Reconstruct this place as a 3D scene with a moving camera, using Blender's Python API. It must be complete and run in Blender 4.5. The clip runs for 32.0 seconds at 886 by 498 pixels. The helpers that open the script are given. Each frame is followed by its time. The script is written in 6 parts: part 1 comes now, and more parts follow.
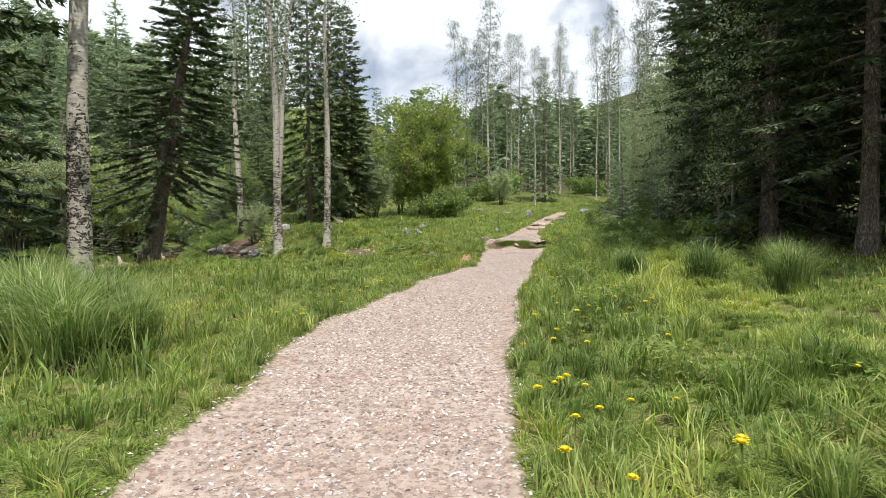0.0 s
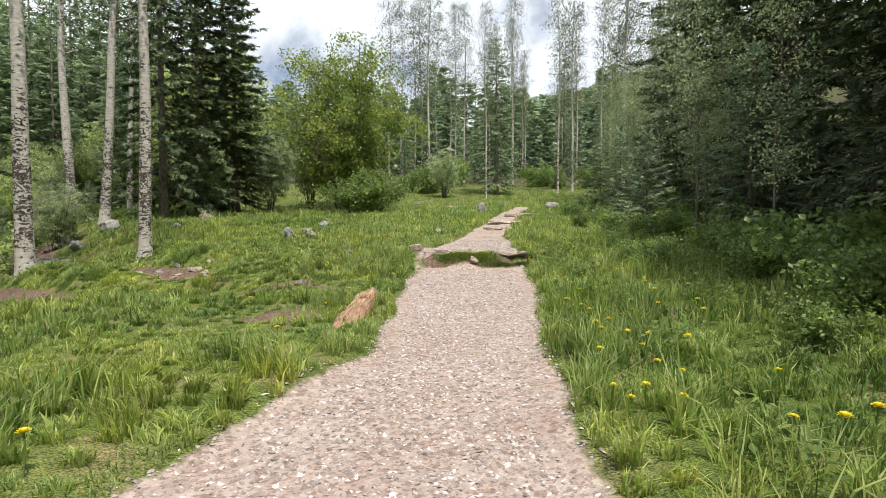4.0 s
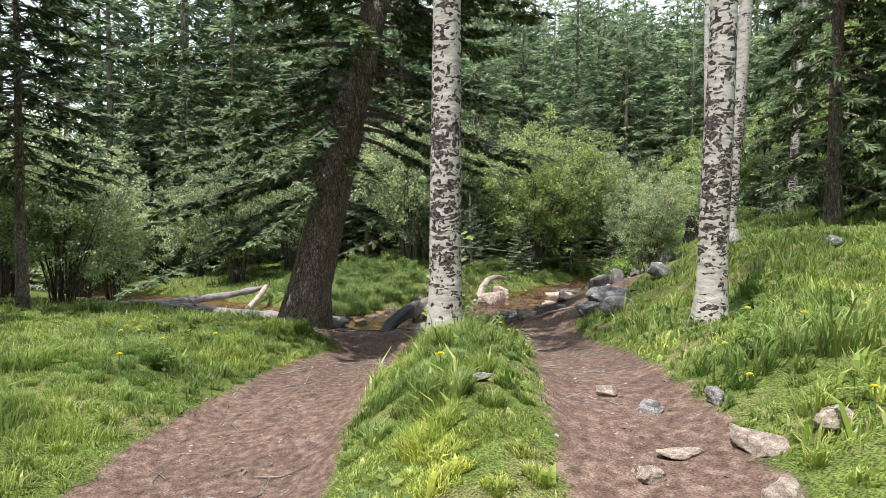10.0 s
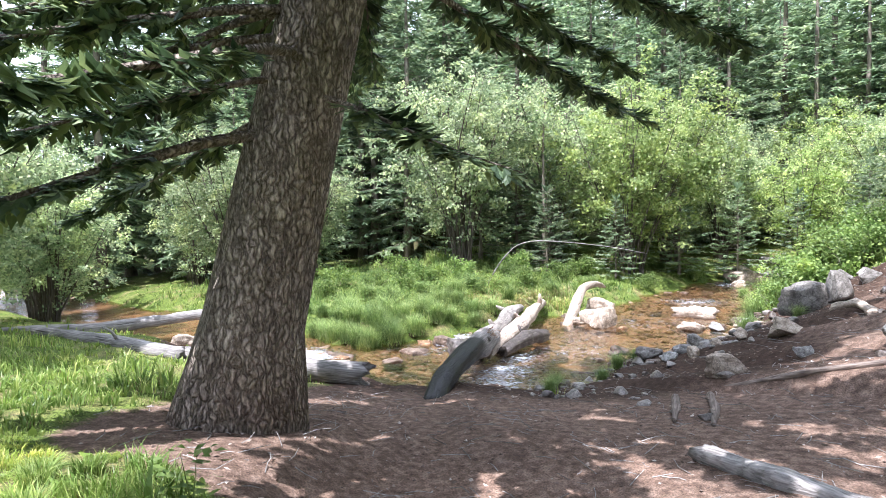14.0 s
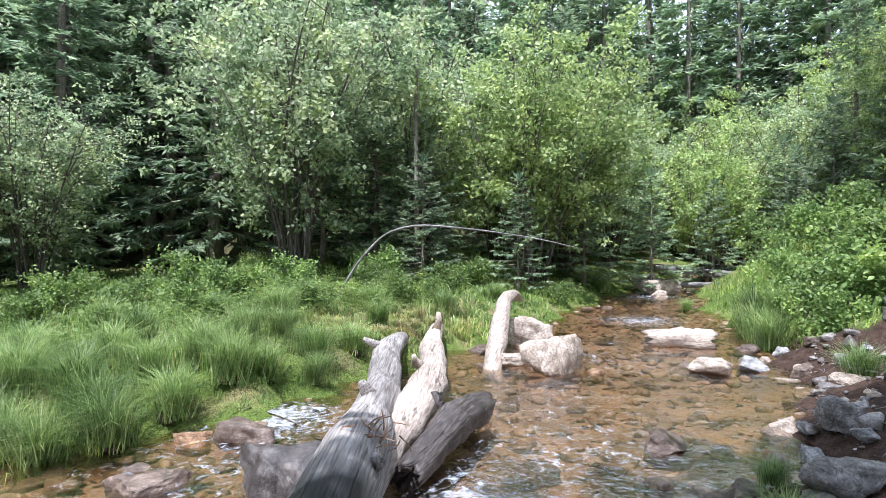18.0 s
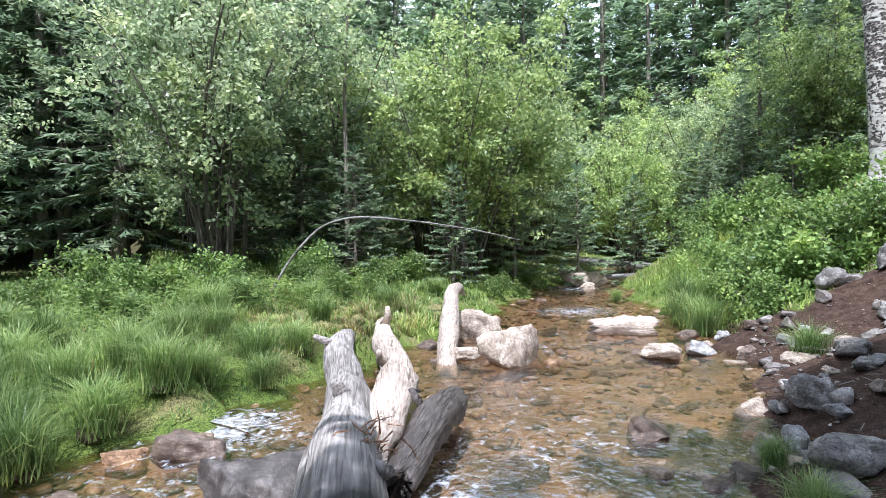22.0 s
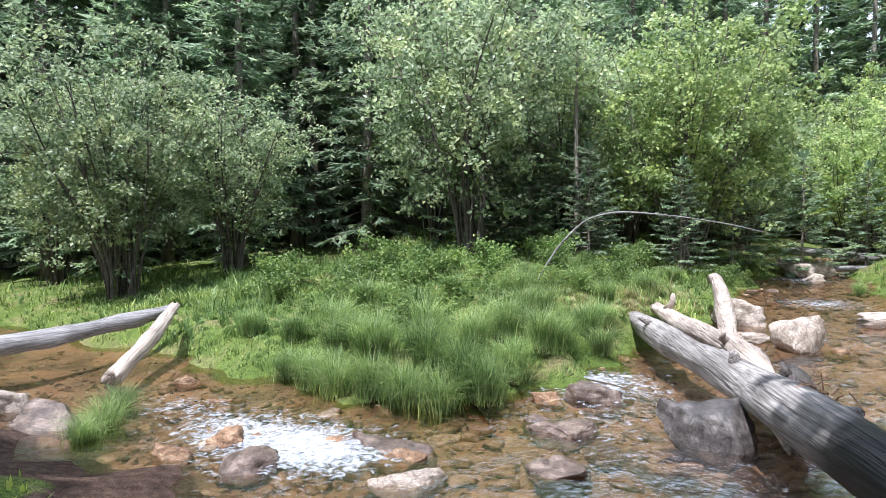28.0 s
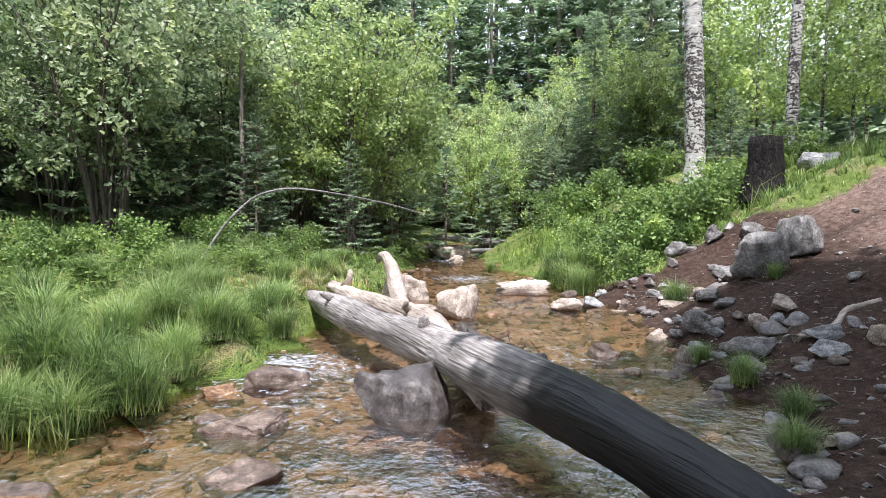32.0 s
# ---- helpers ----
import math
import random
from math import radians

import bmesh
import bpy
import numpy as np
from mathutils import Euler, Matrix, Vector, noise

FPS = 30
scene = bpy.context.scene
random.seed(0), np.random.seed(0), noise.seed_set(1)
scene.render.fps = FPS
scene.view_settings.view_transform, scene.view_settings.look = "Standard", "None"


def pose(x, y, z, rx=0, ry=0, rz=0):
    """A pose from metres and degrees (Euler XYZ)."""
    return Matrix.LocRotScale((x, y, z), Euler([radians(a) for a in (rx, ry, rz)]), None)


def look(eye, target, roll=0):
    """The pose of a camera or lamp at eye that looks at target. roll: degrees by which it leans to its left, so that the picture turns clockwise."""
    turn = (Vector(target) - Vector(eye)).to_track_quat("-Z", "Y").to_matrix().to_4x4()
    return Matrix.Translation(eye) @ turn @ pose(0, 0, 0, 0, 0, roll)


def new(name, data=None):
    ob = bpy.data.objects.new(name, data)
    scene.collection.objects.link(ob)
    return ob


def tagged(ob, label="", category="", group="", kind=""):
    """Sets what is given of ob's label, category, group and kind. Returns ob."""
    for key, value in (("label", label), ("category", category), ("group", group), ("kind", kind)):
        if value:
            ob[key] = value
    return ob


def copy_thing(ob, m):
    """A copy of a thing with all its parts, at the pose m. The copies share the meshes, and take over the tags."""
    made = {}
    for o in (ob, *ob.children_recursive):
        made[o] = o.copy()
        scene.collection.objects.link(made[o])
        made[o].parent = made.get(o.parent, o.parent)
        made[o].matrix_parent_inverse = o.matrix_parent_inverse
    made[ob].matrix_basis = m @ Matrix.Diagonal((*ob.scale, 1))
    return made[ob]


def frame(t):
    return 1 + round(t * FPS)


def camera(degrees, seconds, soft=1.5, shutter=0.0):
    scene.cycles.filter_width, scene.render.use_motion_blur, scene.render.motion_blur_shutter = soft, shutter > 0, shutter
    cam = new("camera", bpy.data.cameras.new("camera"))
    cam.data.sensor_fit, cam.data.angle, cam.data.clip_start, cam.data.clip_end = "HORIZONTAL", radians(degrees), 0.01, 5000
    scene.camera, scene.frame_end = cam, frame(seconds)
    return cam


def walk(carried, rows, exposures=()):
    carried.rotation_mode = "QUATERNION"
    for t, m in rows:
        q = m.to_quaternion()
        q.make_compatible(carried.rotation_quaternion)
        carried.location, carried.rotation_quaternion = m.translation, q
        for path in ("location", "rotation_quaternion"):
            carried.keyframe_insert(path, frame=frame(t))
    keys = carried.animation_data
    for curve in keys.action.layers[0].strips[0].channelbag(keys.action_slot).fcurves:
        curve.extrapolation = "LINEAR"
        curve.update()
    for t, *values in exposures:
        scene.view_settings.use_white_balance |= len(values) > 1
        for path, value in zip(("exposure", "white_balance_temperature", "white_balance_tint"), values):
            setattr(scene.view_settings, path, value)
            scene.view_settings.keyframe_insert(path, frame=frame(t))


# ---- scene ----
cam = camera(75.0, 32.0, soft=0.7)
# seconds, place, heading, tilt, lean
PATH = [
    (0, -0.00, -0.00, 1.19, 0.0, -2.3, 0.3),
    (0.5, 0.23, 1.34, 1.17, -1.7, -2.4, 0.3),
    (1, 0.40, 2.69, 1.14, -3.0, -2.4, 0.3),
    (1.5, 0.49, 3.98, 1.27, -3.9, -2.5, 0.2),
    (2, 0.57, 5.37, 1.26, -4.2, -2.5, 0.0),
    (2.5, 0.57, 6.61, 1.28, -3.9, -2.6, -0.2),
    (4.5, 1.14, 11.60, 1.18, -6.9, -2.5, -0.1),
    (5, 1.17, 12.70, 1.24, -8.0, -2.5, -0.2),
    (5.5, 1.24, 13.81, 1.16, -8.2, -2.6, -0.1),
    (6, 1.47, 14.92, 1.21, -7.9, -2.6, 0.0),
    (6.5, 1.70, 15.88, 1.31, -7.8, -2.7, 0.2),
    (7, 1.88, 16.93, 1.27, -7.7, -2.7, 0.0),
    (7.5, 1.89, 17.97, 1.34, -5.0, -2.7, 0.1),
    (8, 1.72, 18.81, 1.32, 2.5, -2.8, -0.1),
    (8.5, 1.38, 19.41, 1.37, 14.5, -2.8, -0.3),
    (9, 0.58, 19.87, 1.34, 29.7, -2.7, -0.2),
    (9.5, -0.30, 20.17, 1.33, 44.8, -2.4, -0.0),
    (10, -1.49, 20.40, 1.28, 57.8, -2.0, -0.3),
    (10.5, -2.30, 20.48, 1.23, 68.3, -1.7, -0.4),
    (11, -3.32, 20.76, 0.99, 70.3, -1.4, -0.3),
    (11.5, -4.28, 20.98, 0.99, 69.2, -1.2, -0.1),
    (12, -5.08, 21.28, 0.83, 67.5, -1.1, 0.3),
    (12.5, -5.68, 21.64, 0.85, 65.7, -1.3, 0.2),
    (13, -6.31, 22.14, 0.84, 65.0, -1.6, 0.2),
    (13.5, -6.68, 22.74, 0.88, 65.0, -1.7, 0.5),
    (14, -7.54, 23.36, 0.85, 62.1, -1.7, 0.5),
    (14.5, -8.32, 23.92, 0.64, 57.2, -1.5, 0.3),
    (15, -9.13, 24.63, 0.64, 53.2, -1.3, -0.1),
    (15.5, -10.03, 25.23, 0.67, 52.0, -1.2, -0.2),
    (17.5, -12.89, 26.53, 0.15, 47.6, 0.0, -0.4),
    (18, -13.15, 26.62, 0.15, 46.0, 0.2, -0.2),
    (18.5, -13.32, 26.61, 0.11, 44.7, 0.4, -0.1),
    (19, -13.37, 26.68, 0.03, 42.7, 0.5, 0.0),
    (19.5, -13.48, 26.67, 0.06, 39.5, 0.5, 0.1),
    (20, -13.54, 26.60, 0.05, 36.4, 0.5, 0.4),
    (20.5, -13.58, 26.61, 0.03, 34.8, 0.4, 0.5),
    (21, -13.61, 26.60, 0.02, 34.0, 0.3, 0.6),
    (21.5, -13.67, 26.61, 0.02, 34.8, 0.2, 0.6),
    (22, -13.72, 26.60, 0.04, 37.6, 0.1, 0.6),
    (22.5, -13.70, 26.58, 0.04, 41.2, 0.1, 0.5),
    (23, -13.64, 26.64, 0.06, 43.6, -0.0, 0.3),
    (23.5, -13.68, 26.66, 0.01, 44.7, -0.0, 0.3),
    (24, -13.72, 26.66, 0.02, 46.9, -0.0, 0.1),
    (24.5, -13.90, 26.56, 0.05, 51.5, -0.1, -0.3),
    (25, -14.11, 26.17, 0.13, 57.8, -0.2, -0.4),
    (25.5, -14.28, 25.80, 0.16, 65.3, -0.5, -0.0),
    (27.5, -14.17, 24.39, 0.19, 61.9, -1.7, 0.2),
    (28, -14.15, 24.25, 0.22, 52.3, -1.7, -0.1),
    (28.5, -14.30, 24.02, 0.23, 41.5, -1.7, -0.0),
    (29, -14.34, 23.91, 0.28, 32.9, -1.6, 0.1),
    (29.5, -14.24, 24.03, 0.22, 29.9, -1.6, 0.1),
    (30, -14.51, 24.34, 0.21, 28.2, -1.7, -0.0),
    (30.5, -14.57, 24.40, 0.33, 26.0, -1.7, -0.3),
    (31, -14.56, 24.52, 0.35, 23.3, -1.8, -0.6),
    (31.5, -14.76, 24.65, 0.18, 20.8, -1.9, -0.8),
    (32, -14.74, 24.72, -0.05, 19.5, -2.1, -0.8),
]
walk(cam, [(t, pose(x, y, z, 90 + p, r, w)) for t, x, y, z, w, p, r in PATH],
     exposures=[(0, 0.03, 6480, 10.5), (7, 0.05, 6350, 11.5), (8.5, -0.02, 6150, 18), (9.2, -0.06, 6050, 22), (10, 0.46, 6080, 14), (11, 0.64, 5680, 13), (12, 0.74, 5640, 13.5), (13, 1.02, 5640, 14), (14, 1.46, 5640, 17), (15, 1.36, 5600, 17), (15.5, 1.3, 5580, 17), (18, 0.94, 5380, 16), (26, 0.9, 5360, 15.5), (29, 0.84, 5500, 15.5), (32, 0.86, 5660, 17)])


# ---- light ----
world = bpy.data.worlds.new("world")
scene.world = world
world.use_nodes = True
wn, wl = world.node_tree.nodes, world.node_tree.links
wn.clear()
SUN_FROM = Vector((0.16, -0.40, 1.0)).normalized()
sky = wn.new("ShaderNodeTexSky")
sky.sky_type = "NISHITA"
sky.sun_disc = False
sky.sun_elevation = math.asin(SUN_FROM.z)
sky.sun_rotation = math.atan2(SUN_FROM.x, SUN_FROM.y)
sky.altitude = 2500
coords = wn.new("ShaderNodeTexCoord")
cloud = wn.new("ShaderNodeTexNoise")
cloud.inputs["Scale"].default_value = 3.2
cloud.inputs["Detail"].default_value = 8
cloud.inputs["Roughness"].default_value = 0.55
cloud.inputs["Distortion"].default_value = 0.4
ramp = wn.new("ShaderNodeValToRGB")
ramp.color_ramp.elements[0].position = 0.33
ramp.color_ramp.elements[1].position = 0.47
white = wn.new("ShaderNodeRGB")
white.outputs[0].default_value = (9.8, 10.4, 11.0, 1)
mixsky = wn.new("ShaderNodeMixRGB")
back = wn.new("ShaderNodeBackground")
back.inputs["Strength"].default_value = 0.10
wout = wn.new("ShaderNodeOutputWorld")
wl.new(coords.outputs["Generated"], cloud.inputs["Vector"])
wl.new(cloud.outputs["Fac"], ramp.inputs["Fac"])
wl.new(ramp.outputs["Color"], mixsky.inputs["Fac"])
wl.new(sky.outputs["Color"], mixsky.inputs["Color1"])
wl.new(white.outputs[0], mixsky.inputs["Color2"])
wl.new(mixsky.outputs["Color"], back.inputs["Color"])
wl.new(back.outputs[0], wout.inputs["Surface"])
sun = new("sun", bpy.data.lights.new("sun", "SUN"))
sun.data.energy = 5.0
sun.data.angle = radians(0.55)
sun.data.color = (1.0, 0.94, 0.85)
sun.matrix_basis = look((0, 0, 40), Vector((0, 0, 40)) - SUN_FROM)

rng = np.random.default_rng(7)


# ---- materials ----
def node_mat(name):
    m = bpy.data.materials.new(name)
    m.use_nodes = True
    n = m.node_tree.nodes
    return m, n, m.node_tree.links, n["Principled BSDF"], n["Material Output"]


def tex(n, l, kind, coord="Object", scale=5.0, detail=6.0, stretch=None):
    tc = n.new("ShaderNodeTexCoord")
    src = tc.outputs[coord]
    if stretch:
        mp = n.new("ShaderNodeMapping")
        mp.inputs["Scale"].default_value = stretch
        l.new(src, mp.inputs["Vector"])
        src = mp.outputs[0]
    t = n.new(kind)
    t.inputs["Scale"].default_value = scale
    if "Detail" in t.inputs:
        t.inputs["Detail"].default_value = detail
    l.new(src, t.inputs["Vector"])
    return t


def ramp_of(n, l, fac, stops):
    r = n.new("ShaderNodeValToRGB")
    els = r.color_ramp.elements
    while len(els) < len(stops):
        els.new(0.5)
    for e, (p, c) in zip(els, stops):
        e.position, e.color = p, (*c, 1)
    l.new(fac, r.inputs["Fac"])
    return r.outputs["Color"]


def mixed(n, l, fac, a, b, blend="MIX"):
    m = n.new("ShaderNodeMixRGB")
    m.blend_type = blend
    for sock, v in (("Fac", fac), ("Color1", a), ("Color2", b)):
        if isinstance(v, (int, float)):
            m.inputs[sock].default_value = v
        elif isinstance(v, tuple):
            m.inputs[sock].default_value = (*v, 1)
        else:
            l.new(v, m.inputs[sock])
    return m.outputs[0]


def bumped(n, l, bsdf, height, strength=0.5, distance=0.02):
    b = n.new("ShaderNodeBump")
    b.inputs["Strength"].default_value = strength
    b.inputs["Distance"].default_value = distance
    l.new(height, b.inputs["Height"])
    l.new(b.outputs[0], bsdf.inputs["Normal"])


def leaf_mat(name, dark, mid, light, through_light=0.35, rough=0.5, spread=0.22, patchy=0.0):
    """Foliage: each leaf has its own tone, each plant another; light passes through."""
    m, n, l, b, out = node_mat(name)
    geo = n.new("ShaderNodeNewGeometry")
    info = n.new("ShaderNodeObjectInfo")
    col = ramp_of(n, l, geo.outputs["Random Per Island"], [(0.0, dark), (0.5, mid), (1.0, light)])
    hue = n.new("ShaderNodeHueSaturation")
    mr = n.new("ShaderNodeMapRange")
    mr.inputs["To Min"].default_value, mr.inputs["To Max"].default_value = 1 - spread, 1 + spread
    l.new(info.outputs["Random"], mr.inputs["Value"])
    l.new(mr.outputs[0], hue.inputs["Value"])
    l.new(col, hue.inputs["Color"])
    # sunlit clumps and shaded gaps painted in: warm light, cool dark patches
    big = tex(n, l, "ShaderNodeTexNoise", scale=1.7, detail=4)
    col2 = mixed(n, l, 0.75, hue.outputs[0], ramp_of(n, l, big.outputs["Fac"], [(0.34, (0.46, 0.54, 0.46)), (0.5, (1.0, 1.0, 1.0)), (0.66, (1.5, 1.38, 1.1))]), "MULTIPLY")
    if patchy:
        wide = tex(n, l, "ShaderNodeTexNoise", scale=0.45, detail=5)
        col2 = mixed(n, l, patchy, col2, ramp_of(n, l, wide.outputs["Fac"], [(0.35, (0.68, 0.76, 0.62)), (0.5, (1.0, 1.0, 1.0)), (0.64, (1.4, 1.22, 1.0))]), "MULTIPLY")
    l.new(col2, b.inputs["Base Color"])
    b.inputs["Roughness"].default_value = rough
    b.inputs["Specular IOR Level"].default_value = 0.5
    t = n.new("ShaderNodeBsdfTranslucent")
    l.new(col2, t.inputs["Color"])
    mix = n.new("ShaderNodeMixShader")
    mix.inputs[0].default_value = through_light
    l.new(b.outputs[0], mix.inputs[1])
    l.new(t.outputs[0], mix.inputs[2])
    l.new(mix.outputs[0], out.inputs["Surface"])
    return m


def ground_mat():
    m, n, l, b, out = node_mat("meadow_soil")
    zone = n.new("ShaderNodeVertexColor")
    zone.layer_name = "zone"
    sep = n.new("ShaderNodeSeparateColor")
    l.new(zone.outputs["Color"], sep.inputs[0])
    fine = tex(n, l, "ShaderNodeTexNoise", scale=14, detail=9)
    mid = tex(n, l, "ShaderNodeTexNoise", scale=1.6, detail=7)
    cell = tex(n, l, "ShaderNodeTexVoronoi", scale=38)
    turf = ramp_of(n, l, mid.outputs["Fac"], [(0.3, (0.07, 0.105, 0.022)), (0.5, (0.115, 0.155, 0.038)), (0.68, (0.19, 0.17, 0.085))])
    turf = mixed(n, l, 0.55, turf, ramp_of(n, l, fine.outputs["Fac"], [(0.3, (0.4, 0.4, 0.4)), (0.7, (1.5, 1.5, 1.4))]), "MULTIPLY")
    # fine dark flecks paint the shadows between grass blades into the turf
    lawn = tex(n, l, "ShaderNodeTexNoise", scale=85, detail=4)
    turf = mixed(n, l, 0.85, turf, ramp_of(n, l, lawn.outputs["Fac"], [(0.36, (0.2, 0.22, 0.2)), (0.5, (0.85, 0.85, 0.8)), (0.66, (1.7, 1.6, 1.3))]), "MULTIPLY")
    grit = ramp_of(n, l, cell.outputs["Color"], [(0.0, (0.15, 0.112, 0.095)), (0.45, (0.225, 0.175, 0.152)), (0.8, (0.295, 0.24, 0.212)), (1.0, (0.40, 0.35, 0.322))])
    grit = mixed(n, l, 0.6, grit, ramp_of(n, l, fine.outputs["Fac"], [(0.3, (0.62, 0.58, 0.55)), (0.7, (1.35, 1.33, 1.30))]), "MULTIPLY")
    grit = mixed(n, l, 0.5, grit, ramp_of(n, l, mid.outputs["Fac"], [(0.3, (0.8, 0.62, 0.52)), (0.7, (1.15, 1.1, 1.05))]), "MULTIPLY")
    soil = ramp_of(n, l, fine.outputs["Fac"], [(0.25, (0.06, 0.041, 0.033)), (0.5, (0.145, 0.102, 0.080)), (0.8, (0.27, 0.205, 0.168))])
    soil = mixed(n, l, 0.7, soil, ramp_of(n, l, lawn.outputs["Fac"], [(0.34, (0.35, 0.33, 0.31)), (0.5, (0.95, 0.95, 0.95)), (0.68, (1.6, 1.55, 1.5))]), "MULTIPLY")
    soil = mixed(n, l, 0.5, soil, ramp_of(n, l, mid.outputs["Fac"], [(0.3, (0.7, 0.65, 0.6)), (0.7, (1.35, 1.25, 1.15))]), "MULTIPLY")
    bed = ramp_of(n, l, cell.outputs["Color"], [(0.0, (0.045, 0.033, 0.023)), (0.4, (0.135, 0.09, 0.054)), (0.75, (0.27, 0.18, 0.108)), (1.0, (0.27, 0.225, 0.18))])
    bed = mixed(n, l, 0.6, bed, ramp_of(n, l, mid.outputs["Fac"], [(0.38, (0.22, 0.21, 0.20)), (0.5, (0.8, 0.76, 0.7)), (0.62, (1.3, 1.15, 0.98))]), "MULTIPLY")

    ragged = tex(n, l, "ShaderNodeTexNoise", scale=3.2, detail=8)

    def edge(sock, rag=0.9):
        r = n.new("ShaderNodeMath")
        r.operation = "MULTIPLY_ADD"
        r.inputs[1].default_value = rag
        l.new(mixed(n, l, 0.5, ragged.outputs["Fac"], fine.outputs["Fac"]), r.inputs[0])
        l.new(sock, r.inputs[2])
        m_ = n.new("ShaderNodeMapRange")
        m_.inputs["From Min"].default_value, m_.inputs["From Max"].default_value = 0.41 + rag / 2, 0.59 + rag / 2
        l.new(r.outputs[0], m_.inputs["Value"])
        return m_.outputs[0]

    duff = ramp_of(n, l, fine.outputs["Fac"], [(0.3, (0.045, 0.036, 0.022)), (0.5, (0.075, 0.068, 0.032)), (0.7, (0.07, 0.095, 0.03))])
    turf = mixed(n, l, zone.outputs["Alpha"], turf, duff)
    # bank soil darkened both for wet mud and for tree shade painted in
    wet = n.new("ShaderNodeVertexColor")
    wet.layer_name = "damp"
    soil = mixed(n, l, wet.outputs["Color"], soil, mixed(n, l, 1.0, soil, (0.34, 0.31, 0.29), "MULTIPLY"))
    c = mixed(n, l, edge(sep.outputs[1]), turf, soil)
    c = mixed(n, l, edge(sep.outputs[0], 0.6), c, grit)
    c = mixed(n, l, edge(sep.outputs[2], 0.4), c, bed)
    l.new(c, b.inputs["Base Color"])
    b.inputs["Roughness"].default_value = 0.95
    b.inputs["Specular IOR Level"].default_value = 0.15
    add = mixed(n, l, 0.5, fine.outputs["Fac"], cell.outputs["Distance"])
    bumped(n, l, b, add, 0.6, 0.02)
    return m


def bark_mat(name, dark, light, scale, stretch, depth=0.03, cracks=True):
    m, n, l, b, out = node_mat(name)
    a = tex(n, l, "ShaderNodeTexNoise", scale=scale, detail=9, stretch=stretch)
    a.inputs["Roughness"].default_value = 0.65
    big = tex(n, l, "ShaderNodeTexNoise", scale=1.3, detail=4)
    c = ramp_of(n, l, a.outputs["Fac"], [(0.3, dark), (0.7, light)])
    h = a.outputs["Fac"]
    if cracks:
        warp = tex(n, l, "ShaderNodeTexNoise", scale=7, detail=6)
        tc = n.new("ShaderNodeTexCoord")
        mp = n.new("ShaderNodeMapping")
        mp.inputs["Scale"].default_value = (stretch[0] * scale, stretch[1] * scale, stretch[2] * scale)
        l.new(mixed(n, l, 0.16, tc.outputs["Object"], warp.outputs["Color"], "ADD"), mp.inputs["Vector"])
        v = n.new("ShaderNodeTexVoronoi")
        v.feature = "DISTANCE_TO_EDGE"
        v.inputs["Scale"].default_value = 1.7
        l.new(mp.outputs[0], v.inputs["Vector"])
        c = mixed(n, l, 0.75, c, ramp_of(n, l, v.outputs["Distance"], [(0.0, (0.3, 0.27, 0.25)), (0.16, (0.8, 0.78, 0.76)), (0.4, (1.1, 1.1, 1.1))]), "MULTIPLY")
        tiny = tex(n, l, "ShaderNodeTexNoise", scale=scale * 6, detail=6, stretch=(1, 1, 0.45))
        c = mixed(n, l, 0.7, c, ramp_of(n, l, tiny.outputs["Fac"], [(0.35, (0.45, 0.43, 0.41)), (0.65, (1.45, 1.42, 1.38))]), "MULTIPLY")
        h = mixed(n, l, 0.55, h, ramp_of(n, l, v.outputs["Distance"], [(0.0, (0, 0, 0)), (0.22, (1, 1, 1))]))
    c = mixed(n, l, 0.5, c, ramp_of(n, l, big.outputs["Fac"], [(0.3, (0.65, 0.63, 0.6)), (0.7, (1.3, 1.27, 1.2))]), "MULTIPLY")
    l.new(c, b.inputs["Base Color"])
    b.inputs["Roughness"].default_value = 0.9
    b.inputs["Specular IOR Level"].default_value = 0.2
    bumped(n, l, b, h, 1.0, depth)
    return m


